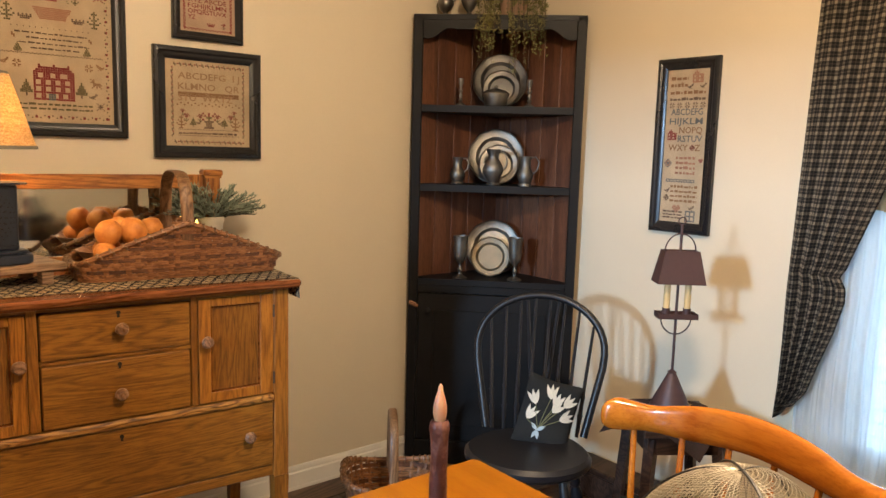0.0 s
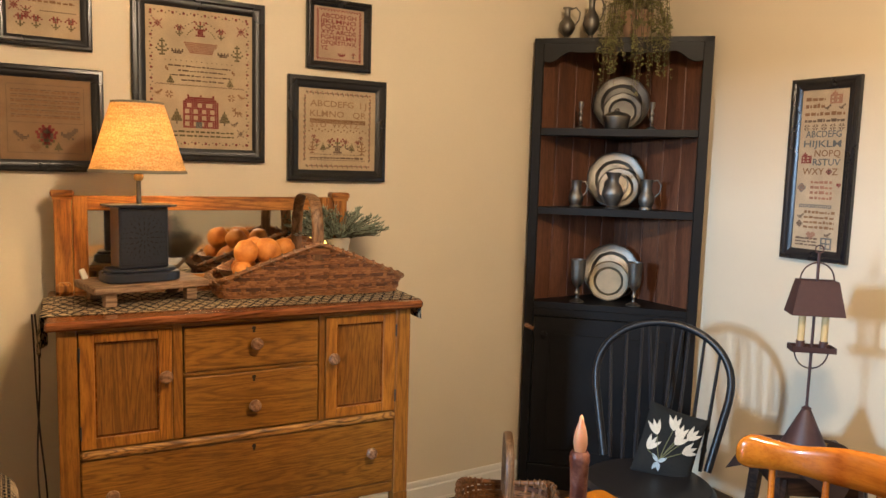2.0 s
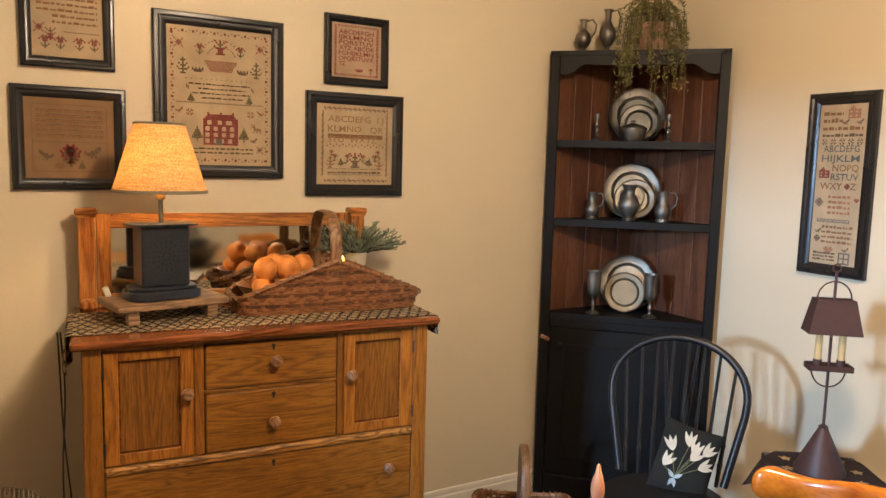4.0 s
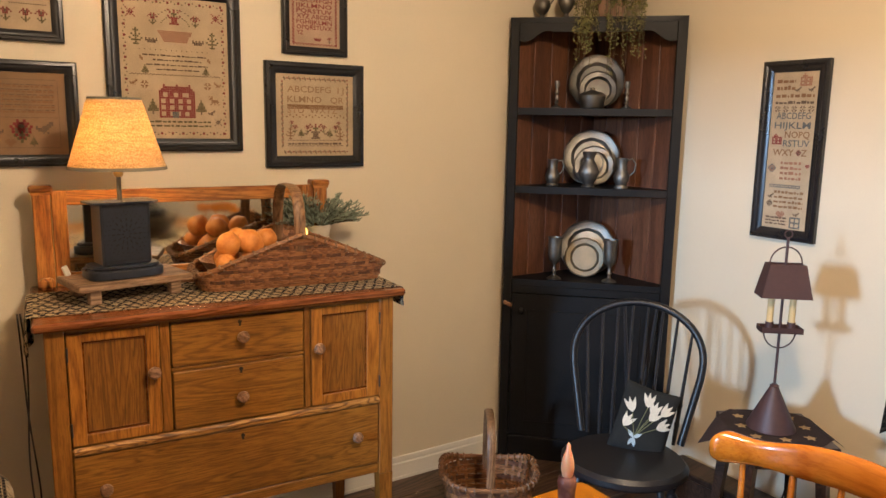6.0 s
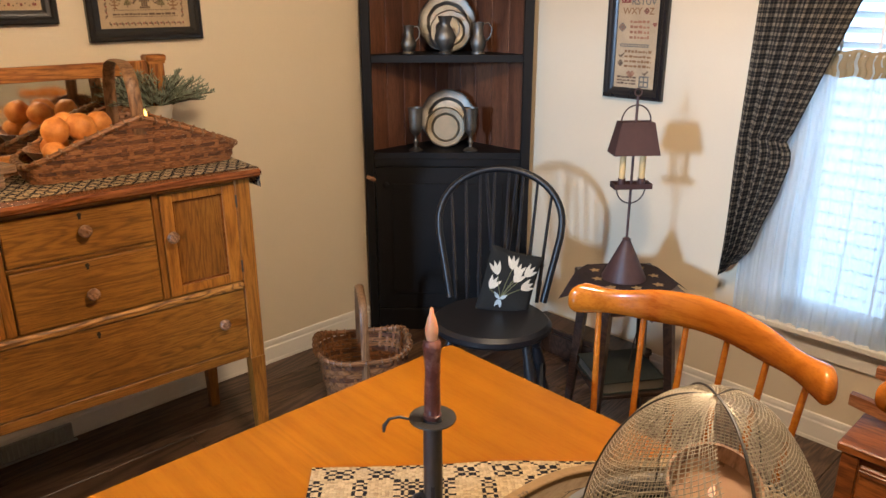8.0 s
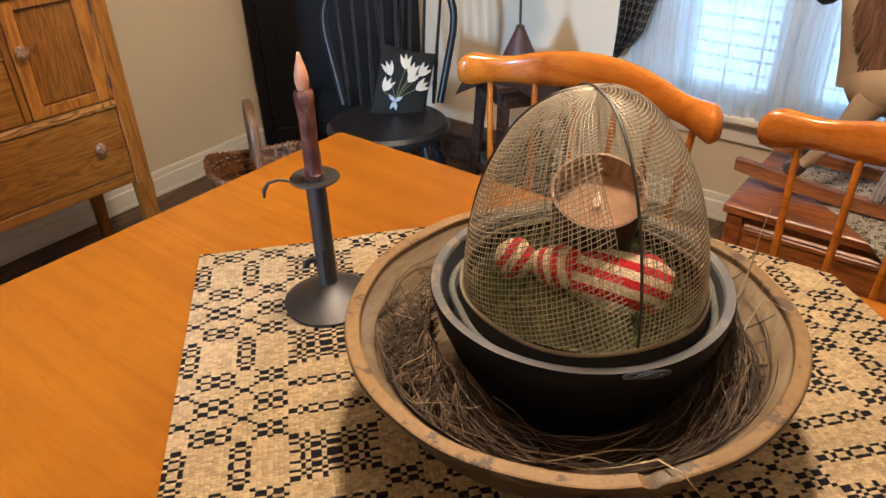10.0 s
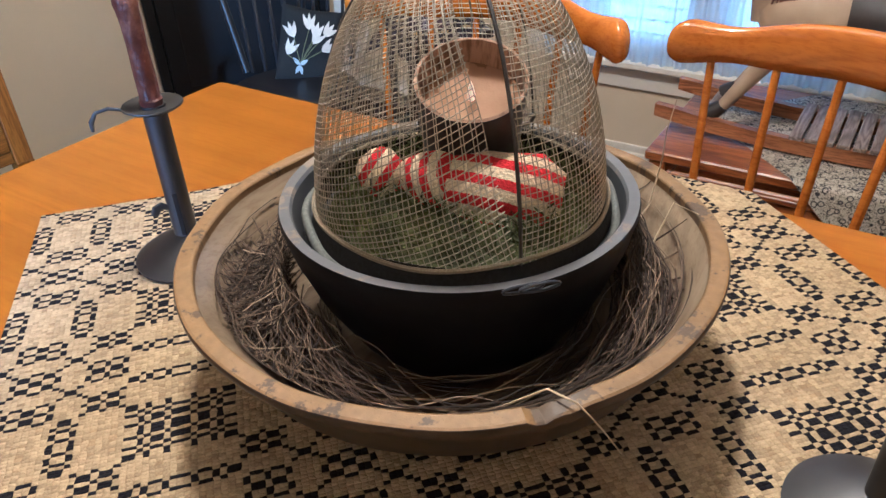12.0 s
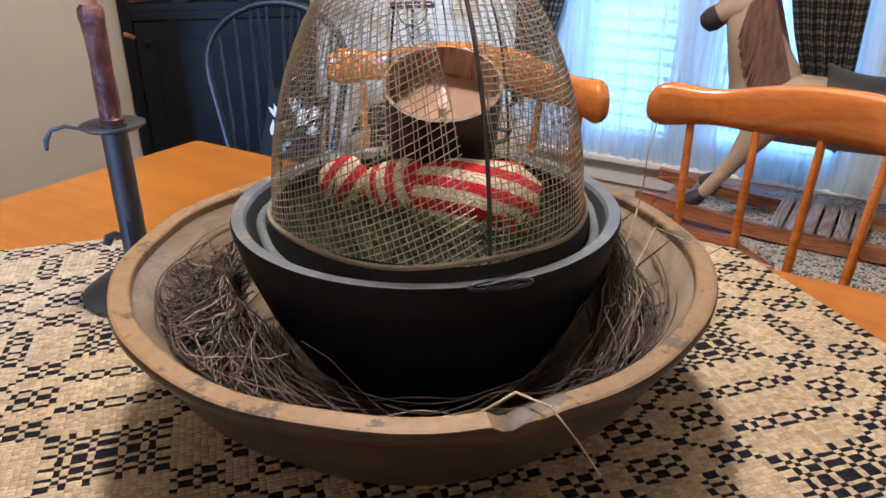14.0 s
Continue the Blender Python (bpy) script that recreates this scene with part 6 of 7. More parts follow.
# ---- lamp stand by the window ----
M_DARKWOOD = wood("dark_walnut", (0.020, 0.011, 0.008), (0.04, 0.022, 0.015), (0.06, 0.034, 0.023), "x", 0.35, figure=3.0)
stand = thing("lamp_stand", pose(-0.438, -1.281, 0, 0, 0, -36), "small square dark wooden stand with splayed legs", "side table")
part("tabletop", Geo().box(-0.135, -0.135, 0.513, 0.135, 0.135, 0.535, 0.003), M_DARKWOOD, stand)
part("apron", Geo().box(-0.115, -0.115, 0.455, 0.115, 0.115, 0.5125, 0.002), M_DARKWOOD, stand)
for sx in (-1, 1):
    for sy in (-1, 1):
        a, b2 = Vector((sx * 0.10, sy * 0.10, 0.50)), Vector((sx * 0.135, sy * 0.135, FL))
        part("leg", Geo().tube([tuple(a), tuple((a + b2) / 2), tuple(b2)], [0.022, 0.019, 0.014], 4), M_DARKWOOD, stand, smooth=20)
part("lower_shelf", Geo().box(-0.118, -0.118, 0.165, 0.118, 0.118, 0.18, 0.002), M_DARKWOOD, stand)
M_GREENBLACK = cloth("black_green_cloth", (0.022, 0.026, 0.022), 0.8)
bk = thing("cloth_bound_book", pose(-0.438, -1.281, 0.1815, 0, 0, -33), "large dark green cloth-bound book lying on the stand's shelf", "book")
part("cover", Geo().box(-0.11, -0.11, 0.038, 0.11, 0.11, 0.042, 0.001), M_GREENBLACK, bk)
part("cover", Geo().box(-0.11, -0.11, 0.0, 0.11, 0.11, 0.004, 0.001), M_GREENBLACK, bk)
part("page_block", Geo().box(-0.104, -0.104, 0.0042, 0.104, 0.104, 0.0378), paint("page_edge", (0.10, 0.085, 0.06), 0.8), bk)
lb = thing("low_wooden_box", pose(-0.085, -0.90, FL), "low dark brown wooden box against the wall", "box")
part("box_body", Geo().box(-0.055, -0.26, 0.0, 0.055, 0.26, 0.095, 0.003), M_DARKWOOD, lb)
part("lid", Geo().box(-0.06, -0.265, 0.098, 0.06, 0.265, 0.125, 0.004), M_DARKWOOD, lb)


def star_mat():
    t = thing("penny_rug", pose(-0.438, -1.274, 0.5362, 0, 0, 9), "dark wool mat with tan stars under the tin lamp", "mat")
    h = 0.158

    def place(u, v):
        x, y = (u - 0.5) * 2 * h, (v - 0.5) * 2 * h
        # corners that reach past the stand hang down
        c, s = math.cos(radians(45)), math.sin(radians(45))
        px, py = c * x - s * y, s * x + c * y
        over = max(abs(px), abs(py)) - 0.142
        return (x * (1 - 0.2 * max(0, over)), y, 0.001 - max(0.0, over) * 0.75 + 0.001 * math.sin(20 * u) * math.sin(17 * v))
    body = part("wool", Geo().sheet(40, 40, place), cloth("brown_black_wool", (0.03, 0.02, 0.02), 0.95, 400.0), t, smooth=80)
    tan = cloth("tan_wool_star", (0.36, 0.24, 0.11))
    for k in range(8):
        a = radians(45 * k)
        r = 0.095 if k % 2 else 0.11
        cx, cy = r * math.cos(a), r * math.sin(a)
        pts = [(cx + (0.018 if j % 2 else 0.009) * math.cos(j * math.pi / 5), cy + (0.018 if j % 2 else 0.009) * math.sin(j * math.pi / 5)) for j in range(10)]
        part("star", Geo().prism(pts, 0.0022, 0.0036), tan, body)


star_mat()


def tin_candle_lamp():
    l = thing("tin_candle_lamp", pose(-0.444, -1.269, 0.5385, 0, 0, -40), "tall rust-brown tin lamp with cone base, two candles and shade", "lamp")
    part("cone_base", Geo().lathe([(0, 0), (0.070, 0), (0.070, 0.004), (0.012, 0.128), (0.014, 0.131), (0.006, 0.137), (0, 0.137)], 40), M_RUSTTIN, l, smooth=40)
    part("rod", Geo().tube([(0, 0, 0.13), (0, 0, 0.35), (0, 0, 0.58)], 0.0042, 10), M_RUSTTIN, l)
    part("ring", Geo().tube([(0.011 * math.cos(2 * math.pi * i / 16), 0, 0.59 + 0.011 * math.sin(2 * math.pi * i / 16)) for i in range(16)], 0.002, 6, None, 1, True), M_RUSTTIN, l)
    tray = part("tray", Geo().box(-0.059, -0.026, 0.298, 0.059, 0.026, 0.301).box(-0.059, -0.026, 0.298, -0.057, 0.026, 0.314).box(0.057, -0.026, 0.298, 0.059, 0.026, 0.314).box(-0.059, -0.026, 0.298, 0.059, -0.024, 0.314).box(-0.059, 0.024, 0.298, 0.059, 0.026, 0.314), M_RUSTTIN, l)
    M_WAX = paint("cream_candle", (0.62, 0.44, 0.20), 0.5, spread=0.1)
    for s in (-1, 1):
        part("socket", Geo().lathe([(0, 0.301), (0.0115, 0.301), (0.0115, 0.328), (0, 0.328)], 16, Matrix.Translation((s * 0.031, 0, 0))), M_RUSTTIN, l)
        part("candle_sleeve", Geo().lathe([(0, 0.328), (0.0095, 0.328), (0.0095, 0.405), (0, 0.407)], 16, Matrix.Translation((s * 0.031, 0, 0))), M_WAX, l, "cream wax candle sleeve")
    for z0, up in ((0.298, -1), (0.502, 1)):
        pts = []
        for i in range(17):
            a = math.pi * i / 16
            pts.append((0.045 * math.cos(a), 0, z0 + up * 0.05 * math.sin(a)))
        part("bow", Geo().tube(pts, 0.0022, 6), M_RUSTTIN, l)
    b0, b1, d0, d1, z0, z1 = 0.071, 0.051, 0.040, 0.026, 0.405, 0.502
    vs = []
    for k in (0.0, 0.0015):
        vs += [(-b0 + k, -d0 + k, z0), (b0 - k, -d0 + k, z0), (b0 - k, d0 - k, z0), (-b0 + k, d0 - k, z0), (-b1 + k, -d1 + k, z1), (b1 - k, -d1 + k, z1), (b1 - k, d1 - k, z1), (-b1 + k, d1 - k, z1)]
    fs = []
    for i in range(4):
        j = (i + 1) % 4
        fs += [(i, j, 4 + j, 4 + i), (8 + i, 12 + i, 12 + j, 8 + j), (i, 8 + i, 8 + j, j), (4 + i, 4 + j, 12 + j, 12 + i)]
    part("shade", Geo().add(vs, fs), M_RUSTTIN, l, "sloping rectangular tin shade", smooth=20)
    part("spider", Geo().tube([(-b1, 0, z1 - 0.004), (0, 0, z1 - 0.004), (b1, 0, z1 - 0.004)], 0.002, 6), M_RUSTTIN, l)


tin_candle_lamp()
single("lamp_switch_cord", Geo().tube([(-0.43, -1.30, 0.53), (-0.49, -1.385, 0.50), (-0.50, -1.36, 0.36), (-0.495, -1.345, 0.25)], 0.0022, 6), M_GAP, Matrix(), "thin black cord with a switch below the stand", "cord", smooth=60)


# ---- floor basket ----
def floor_basket():
    k = thing("floor_basket", pose(-0.920, -0.492, FL + 0.002, 0, 0, -33) @ Matrix.Diagonal((0.92, 0.92, 1.06, 1.0)), "brown woven splint market basket with an upright handle on the floor", "basket")

    def loop(u, z):
        return superellipse(u, 0.142 + 0.20 * z, 0.105 + 0.22 * z, 0.62)

    def top(u):
        return 0.205 + 0.012 * math.cos(4 * math.pi * u)
    weave(k, loop, top, 12, 0.0168, 30, [M_SPLINT, M_SPLINT_DARK, M_SPLINT], sub=4)
    part("bottom", Geo().prism([superellipse(i / 40, 0.14, 0.103, 0.62) for i in range(40)], 0.0, 0.006), M_SPLINT_DARK, k)
    pts = [(*loop(i / 72, top(i / 72)), top(i / 72)) for i in range(72)]
    part("rim", Geo().tube(pts, 0.009, 8, None, 0.8, True), M_SPLINT, k)
    g = Geo()
    for i in range(0, 72, 2):
        p, q = Vector(pts[i]), Vector(pts[(i + 1) % 72])
        d = (q - p).normalized()
        side = d.cross(Vector((0, 0, 1))).normalized()
        up = side.cross(d)
        g.tube([tuple(p + d * 0.004 * a / 6.28 + 0.0115 * (math.cos(a) * side + math.sin(a) * up)) for a in [x * 6.283 / 8 for x in range(9)]], 0.003, 5)
    tagged(part("lashing", g, M_HOOP, k), "", "", "", "stuff")
    arch = []
    for i in range(25):
        a = math.pi * i / 24
        c, s = math.cos(a), math.sin(a)
        arch.append((0.0, 0.142 * math.copysign(abs(c) ** 0.55, c), 0.13 + 0.275 * s ** 0.55))
    part("handle", Geo().tube(arch, 0.016, 10, None, 0.28, False, (1, 0, 0)), M_HOOP, k, "flat bent wood handle")


floor_basket()

# ---- wall register under the dresser ----
vent = thing("floor_register", pose(-2.03, -0.0145, FL), "grey metal wall register at the floor under the dresser", "vent")
M_VENT = metal("painted_steel", (0.34, 0.34, 0.33), 0.45, metallic=0.3)
part("housing", Geo().box(-0.22, -0.012, 0.002, 0.22, 0, 0.062, 0.003), M_VENT, vent)
for k in range(26):
    part("slat", Geo().box(-0.2 + 0.0155 * k, -0.022, 0.010, -0.2 + 0.0155 * k + 0.004, -0.0125, 0.054), M_VENT, vent)
part("flange", Geo().box(-0.225, -0.032, 0.002, 0.225, -0.0225, 0.010, 0.002), M_VENT, vent)

# ---- candlesticks on the table ----
M_CANDLE = Mat("burgundy_wax", 0.42)
_p = M_CANDLE.coords(shift=True)
M_CANDLE.colour(M_CANDLE.ramp(M_CANDLE.noise(_p, 45.0, 5.0), [(0.3, (0.055, 0.014, 0.010)), (0.55, (0.11, 0.030, 0.021)), (0.72, (0.26, 0.12, 0.085))]))
M_CANDLE.bump(M_CANDLE.noise(_p, 130.0, 4.0), 0.7, 0.003)
M_CANDLE = M_CANDLE.m
M_TIP = Mat("flame_shaped_tip", 0.3, colour=(0.62, 0.34, 0.2))
M_TIP.b.inputs["Subsurface Weight"].default_value = 0.4
M_TIP.b.inputs["Emission Color"].default_value = (1.0, 0.5, 0.2, 1)
M_TIP.b.inputs["Emission Strength"].default_value = 0.03


def hogscraper(x, y, turn, label):
    t = thing("candlestick", pose(x, y, 0.7562, 0, 0, turn), label, "candlestick", "iron candlesticks")
    part("base", Geo().lathe([(0, 0), (0.056, 0), (0.0565, 0.003), (0.045, 0.011), (0.026, 0.021), (0.0125, 0.028), (0, 0.028)], 48), M_IRON, t, smooth=40)
    part("shaft", Geo().lathe([(0.0, 0.026), (0.0118, 0.026), (0.0115, 0.1685), (0.0, 0.1685)], 28), M_IRON, t)
    # dark strip on the solid shaft, for the shade in its slot
    part("slot", Geo().box(-0.0022, -0.0122, 0.030, 0.0022, -0.0100, 0.078), M_GAP, t)
    part("thumb_lever", Geo().tube([(0, -0.011, 0.060), (-0.002, -0.017, 0.064), (-0.003, -0.022, 0.062), (-0.004, -0.025, 0.055)], [0.003, 0.004, 0.005, 0.004], 8, pose(0, 0, 0, 0, 0, -62), 0.6), M_IRON, t)
    dish = part("drip_pan", Geo().lathe([(0.0122, 0.164), (0.024, 0.165), (0.0285, 0.168), (0.028, 0.1695), (0.0122, 0.1670), (0.0122, 0.164)], 36), M_IRON, t, smooth=40)
    part("hook", Geo().tube([(-0.024, 0, 0.165), (-0.04, 0, 0.169), (-0.052, 0, 0.166), (-0.058, 0, 0.157), (-0.059, 0, 0.148)], [0.0016, 0.0018, 0.0018, 0.0026, 0.0016], 8, None, 0.7), M_IRON, t)

    def drip(a, z):
        return 1 + 0.025 * math.sin(3 * a + 60 * z) + 0.03 * math.sin(7 * a - 130 * z), 0.0
    candle = part("candle", Geo().lathe([(0, 0.168), (0.0100, 0.168), (0.0110, 0.174)] + [(0.0094 + 0.0004 * math.sin(k), 0.175 + 0.01 * k) for k in range(8)] + [(0.0102, 0.257), (0.0109, 0.262), (0.0103, 0.269), (0.008, 0.272), (0.0072, 0.2705), (0, 0.269)], 28, None, drip), M_CANDLE, t, "grubby burgundy wax candle", smooth=60)
    part("flame_tip", Geo().lathe([(0, 0.268), (0.0055, 0.269), (0.0076, 0.279), (0.0074, 0.287), (0.0052, 0.297), (0.003, 0.303), (0.0022, 0.309), (0, 0.312)], 20), M_TIP.m, candle, "waxy flame-shaped tip", smooth=60)


hogscraper(-1.887, -1.915, -45, "black iron hogscraper candlestick with a burgundy candle on the table topper")
hogscraper(-1.894, -2.568, 60, "black iron hogscraper candlestick beside the wooden bowl")

# ---- in the bowls ----
M_NEST = Mat("dry_twig", 0.75)
_g = M_NEST.t.nodes.new("ShaderNodeNewGeometry")
M_NEST.colour(M_NEST.ramp(_g.outputs["Random Per Island"], [(0.0, (0.012, 0.008, 0.006)), (0.5, (0.045, 0.028, 0.018)), (0.85, (0.14, 0.095, 0.06)), (1.0, (0.36, 0.27, 0.18))]))
M_NEST = M_NEST.m


def twig_nest():
    rnd = random.Random(8)
    g = Geo()

    def strand(a, swing, r0, r1, z0, z1, thick):
        """One kinked twig between two rings, kept above the bowl's wall."""
        w1, w2, w3 = rnd.uniform(0.001, 0.006), rnd.uniform(0, 6.3), rnd.uniform(4, 13)
        pts = []
        for q in range(12):
            f = q / 11
            r = r0 + (r1 - r0) * f + w1 * math.sin(w3 * f + w2)
            z = z0 + (z1 - z0) * f + 0.8 * w1 * math.sin(0.8 * w3 * f + 2 * w2)
            r = min(max(r, 0.078 + 0.48 * z), 0.182)
            z = max(z, 0.016 + max(0.0, r - 0.115) * 1.35)
            b2 = a + swing * f + 5 * w1 * math.sin(7 * f + w2) + rnd.uniform(-0.006, 0.006)
            pts.append((r * math.cos(b2), r * math.sin(b2), z))
        g.tube(pts, [thick] * 11 + [0.0003], 4)
    # strands that lie round the bowl against its wall
    for k in range(70):
        r0 = rnd.uniform(0.148, 0.181)
        z0 = 0.016 + (r0 - 0.115) * 1.35 + rnd.uniform(0.0, 0.010)
        strand(rnd.uniform(0, 6.283), rnd.uniform(0.5, 1.7), r0, r0 + rnd.uniform(-0.015, 0.012), z0, z0 + rnd.uniform(-0.006, 0.012), rnd.uniform(0.0003, 0.0007))
    # a loose sheaf fanning outwards and down from the inner bowl
    for k in range(520):
        strand(radians(rnd.gauss(138, 13)), rnd.uniform(0.15, 0.95) * rnd.random() ** 0.5, rnd.uniform(0.126, 0.140), rnd.uniform(0.150, 0.182), rnd.uniform(0.08, 0.124), rnd.uniform(0.06, 0.10), rnd.uniform(0.0003, 0.0006))
    for k in range(260):
        strand(radians(rnd.gauss(142, 13)), rnd.uniform(-0.35, 0.2), rnd.uniform(0.128, 0.138), rnd.uniform(0.155, 0.182), rnd.uniform(0.09, 0.125), rnd.uniform(0.08, 0.11), rnd.uniform(0.0003, 0.0006))
    # low strands added to darken the shaded gap round the inner bowl
    for k in range(95):
        r0 = rnd.uniform(0.085, 0.15)
        strand(radians(rnd.uniform(95, 350)), rnd.uniform(0.4, 1.2), r0, r0 + rnd.uniform(-0.02, 0.025), rnd.uniform(0.03, 0.075), rnd.uniform(0.03, 0.07), rnd.uniform(0.0003, 0.0007))
    # another, running up beside the inner bowl
    for k in range(330):
        strand(radians(rnd.gauss(262, 12)), rnd.uniform(0.5, 1.3), rnd.uniform(0.150, 0.176), rnd.uniform(0.128, 0.146), rnd.uniform(0.06, 0.10), rnd.uniform(0.07, 0.135), rnd.uniform(0.0004, 0.0007))
    # a few that stick out over the rim
    for k in range(16):
        a = radians(-60 + 95 * rnd.random())
        r, z = 0.15, 0.08
        pts = []
        d = Vector((math.cos(a + rnd.uniform(-0.8, 0.8)), math.sin(a + rnd.uniform(-0.8, 0.8)), rnd.uniform(0.1, 1.0))).normalized()
        p = Vector((r * math.cos(a), r * math.sin(a), z))
        for q in range(5):
            pts.append(tuple(p))
            p = p + d * rnd.uniform(0.012, 0.022) + Vector((rnd.uniform(-1, 1), rnd.uniform(-1, 1), rnd.uniform(-1, 1))) * 0.004
        g.tube(pts, [0.0009, 0.0008, 0.0007, 0.0006, 0.0003], 4)
    ob = single("twig_nest", g, M_NEST, Matrix.Translation((-1.880, -2.241, 0.7565)), "ring of thin dry brown twigs packed between the bowls", "twigs", "", "stuff", smooth=60)
    pale = paint("pale_twig", (0.46, 0.36, 0.24), 0.7, spread=0.3)
    # long pale twigs: turn round the bowl in degrees, distance from its middle, height
    runs = [[(186, 0.130, 0.056), (198, 0.128, 0.063), (212, 0.126, 0.062), (228, 0.128, 0.070), (243, 0.136, 0.066), (254, 0.143, 0.070), (263, 0.146, 0.070), (271, 0.149, 0.080)],
            [(214, 0.150, 0.072), (222, 0.165, 0.092), (228, 0.192, 0.127), (231, 0.209, 0.128), (235, 0.213, 0.106), (239, 0.215, 0.080)],
            [(318, 0.150, 0.078), (321, 0.178, 0.104), (323, 0.190, 0.140), (321, 0.186, 0.172), (322, 0.194, 0.196)],
            [(296, 0.148, 0.086), (302, 0.160, 0.108), (307, 0.176, 0.130), (303, 0.192, 0.126)],
            [(196, 0.132, 0.060), (206, 0.140, 0.068), (214, 0.152, 0.076), (226, 0.150, 0.074), (238, 0.146, 0.078)]]
    for run in runs:
        pts = [(r * math.cos(radians(a)), r * math.sin(radians(a)), z) for a, r, z in run]
        single("pale_twig", Geo().tube(pts, [0.0010 - 0.0006 * q / (len(run) - 1) for q in range(len(run))], 6), pale, Matrix.Translation((-1.880, -2.241, 0.7565)), "long pale dry twig lying in the nest", "twig", "pale twigs", smooth=60)


twig_nest()
DX, DY, DZ = -1.884, -2.252, 0.9015
M_WIRE = metal("aged_wire", (0.36, 0.32, 0.25), 0.42, 0.3, 60.0, 0.35)


def wire_dome():
    t = thing("wire_food_dome", Matrix.Translation((DX, DY, DZ)), "domed wire mesh food cover standing in the black bowl", "food cover")
    R, Hh = 0.1055, 0.179

    def prof(q):
        """q from 0 at the rim to 1 at the crown."""
        a = q * math.pi / 2
        return R * math.cos(a) ** 0.90, 0.012 + Hh * math.sin(a) ** 1.05

    # the sheet is sewn up at the seam; towards its end it was pulled askew
    seam, nm, nh, g = radians(232), 152, 58, Geo()

    def skew(w):
        return max(0.0, (w - 0.55) / 0.45)

    def on_sheet(w, q):
        r, z = prof(q)
        a = seam + 2 * math.pi * w - 0.55 * skew(w) * q
        return r * math.cos(a), r * math.sin(a), z + 0.0012 * math.sin(4 * math.pi * w + 5 * q)
    for k in range(nm):
        w = (k + 0.5) / nm
        end = 0.99 if k % 8 == 0 else (0.93 if k % 4 == 0 else (0.85 if k % 2 == 0 else 0.72))
        g.tube([on_sheet(w + 0.004 * math.sin(9 * j / 26 + 3 * w), end * j / 26) for j in range(27)], 0.00038, 4)
    for j in range(-26, nh):
        run = []
        for i in range(121):
            w = i / 120
            q = 0.985 * (j + 0.3) / nh + 0.34 * skew(w) ** 1.4 + 0.004 * math.sin(7 * w + 0.4 * j)
            if 0 <= q <= 0.985:
                run.append(on_sheet(w, q))
        if len(run) > 2:
            g.tube(run, 0.00038, 4)
    mesh_ob = part("wire_mesh", g, M_WIRE, t, "fine wire screen", smooth=60, normals=False)
    tagged(mesh_ob, "", "", "", "stuff")
    for a in (seam, radians(-4), radians(50), radians(112)):
        pts = []
        for j in range(25):
            r, z = prof(j / 24)
            pts.append(((r + 0.001) * math.cos(a), (r + 0.001) * math.sin(a), z + 0.0005))
        part("rib", Geo().tube(pts, 0.0013 if a == seam else 0.0009, 6), M_IRON, t)
    part("band", Geo().lathe([(R + 0.003, 0.000), (R + 0.0065, 0.002), (R + 0.004, 0.012), (R + 0.001, 0.018), (R - 0.001, 0.017), (R - 0.001, 0.000), (R + 0.003, 0.000)], 80, None, lambda a, z: (1 + 0.008 * math.sin(5 * a), 0.0015 * math.sin(4 * a + 1))), cloth("dark_binding", (0.016, 0.016, 0.017), 0.8, 300.0), t, "dark stitched binding round the foot", smooth=60)
    fold = [((R + 0.0095 + 0.002 * math.sin(7 * q)) * math.cos(q), (R + 0.0095 + 0.002 * math.sin(7 * q)) * math.sin(q), 0.005 + 0.0015 * math.sin(5 * q + 1)) for q in [2 * math.pi * i / 90 for i in range(90)]]
    part("binding_fold", Geo().tube(fold, 0.0042, 8, None, 0.8, True), cloth("grey_binding", (0.12, 0.125, 0.115), 0.8, 300.0), t, "grey folded edge of the binding", smooth=60)
    part("binding_cord", Geo().tube([((R + 0.002) * math.cos(2 * math.pi * i / 80), (R + 0.002) * math.sin(2 * math.pi * i / 80), 0.0185 + 0.0016 * math.sin(2 * math.pi * i * 5 / 80)) for i in range(80)], 0.0018, 6, None, 1, True), cloth("tan_cord", (0.24, 0.20, 0.14)), t)
    a = radians(228)
    for d in (0.0, 0.012):
        part("wire_loop", Geo().tube([((R + 0.024 + d * 0.3) * math.cos(a) + 0.013 * math.cos(2 * math.pi * i / 20) * math.sin(a) - d * math.sin(a), (R + 0.024) * math.sin(a) - 0.013 * math.cos(2 * math.pi * i / 20) * math.cos(a) + d * math.cos(a), 0.0155 + 0.0025 * math.sin(2 * math.pi * i / 20)) for i in range(20)], 0.0011, 6, None, 1, True), M_TINBLACK, t)


wire_dome()


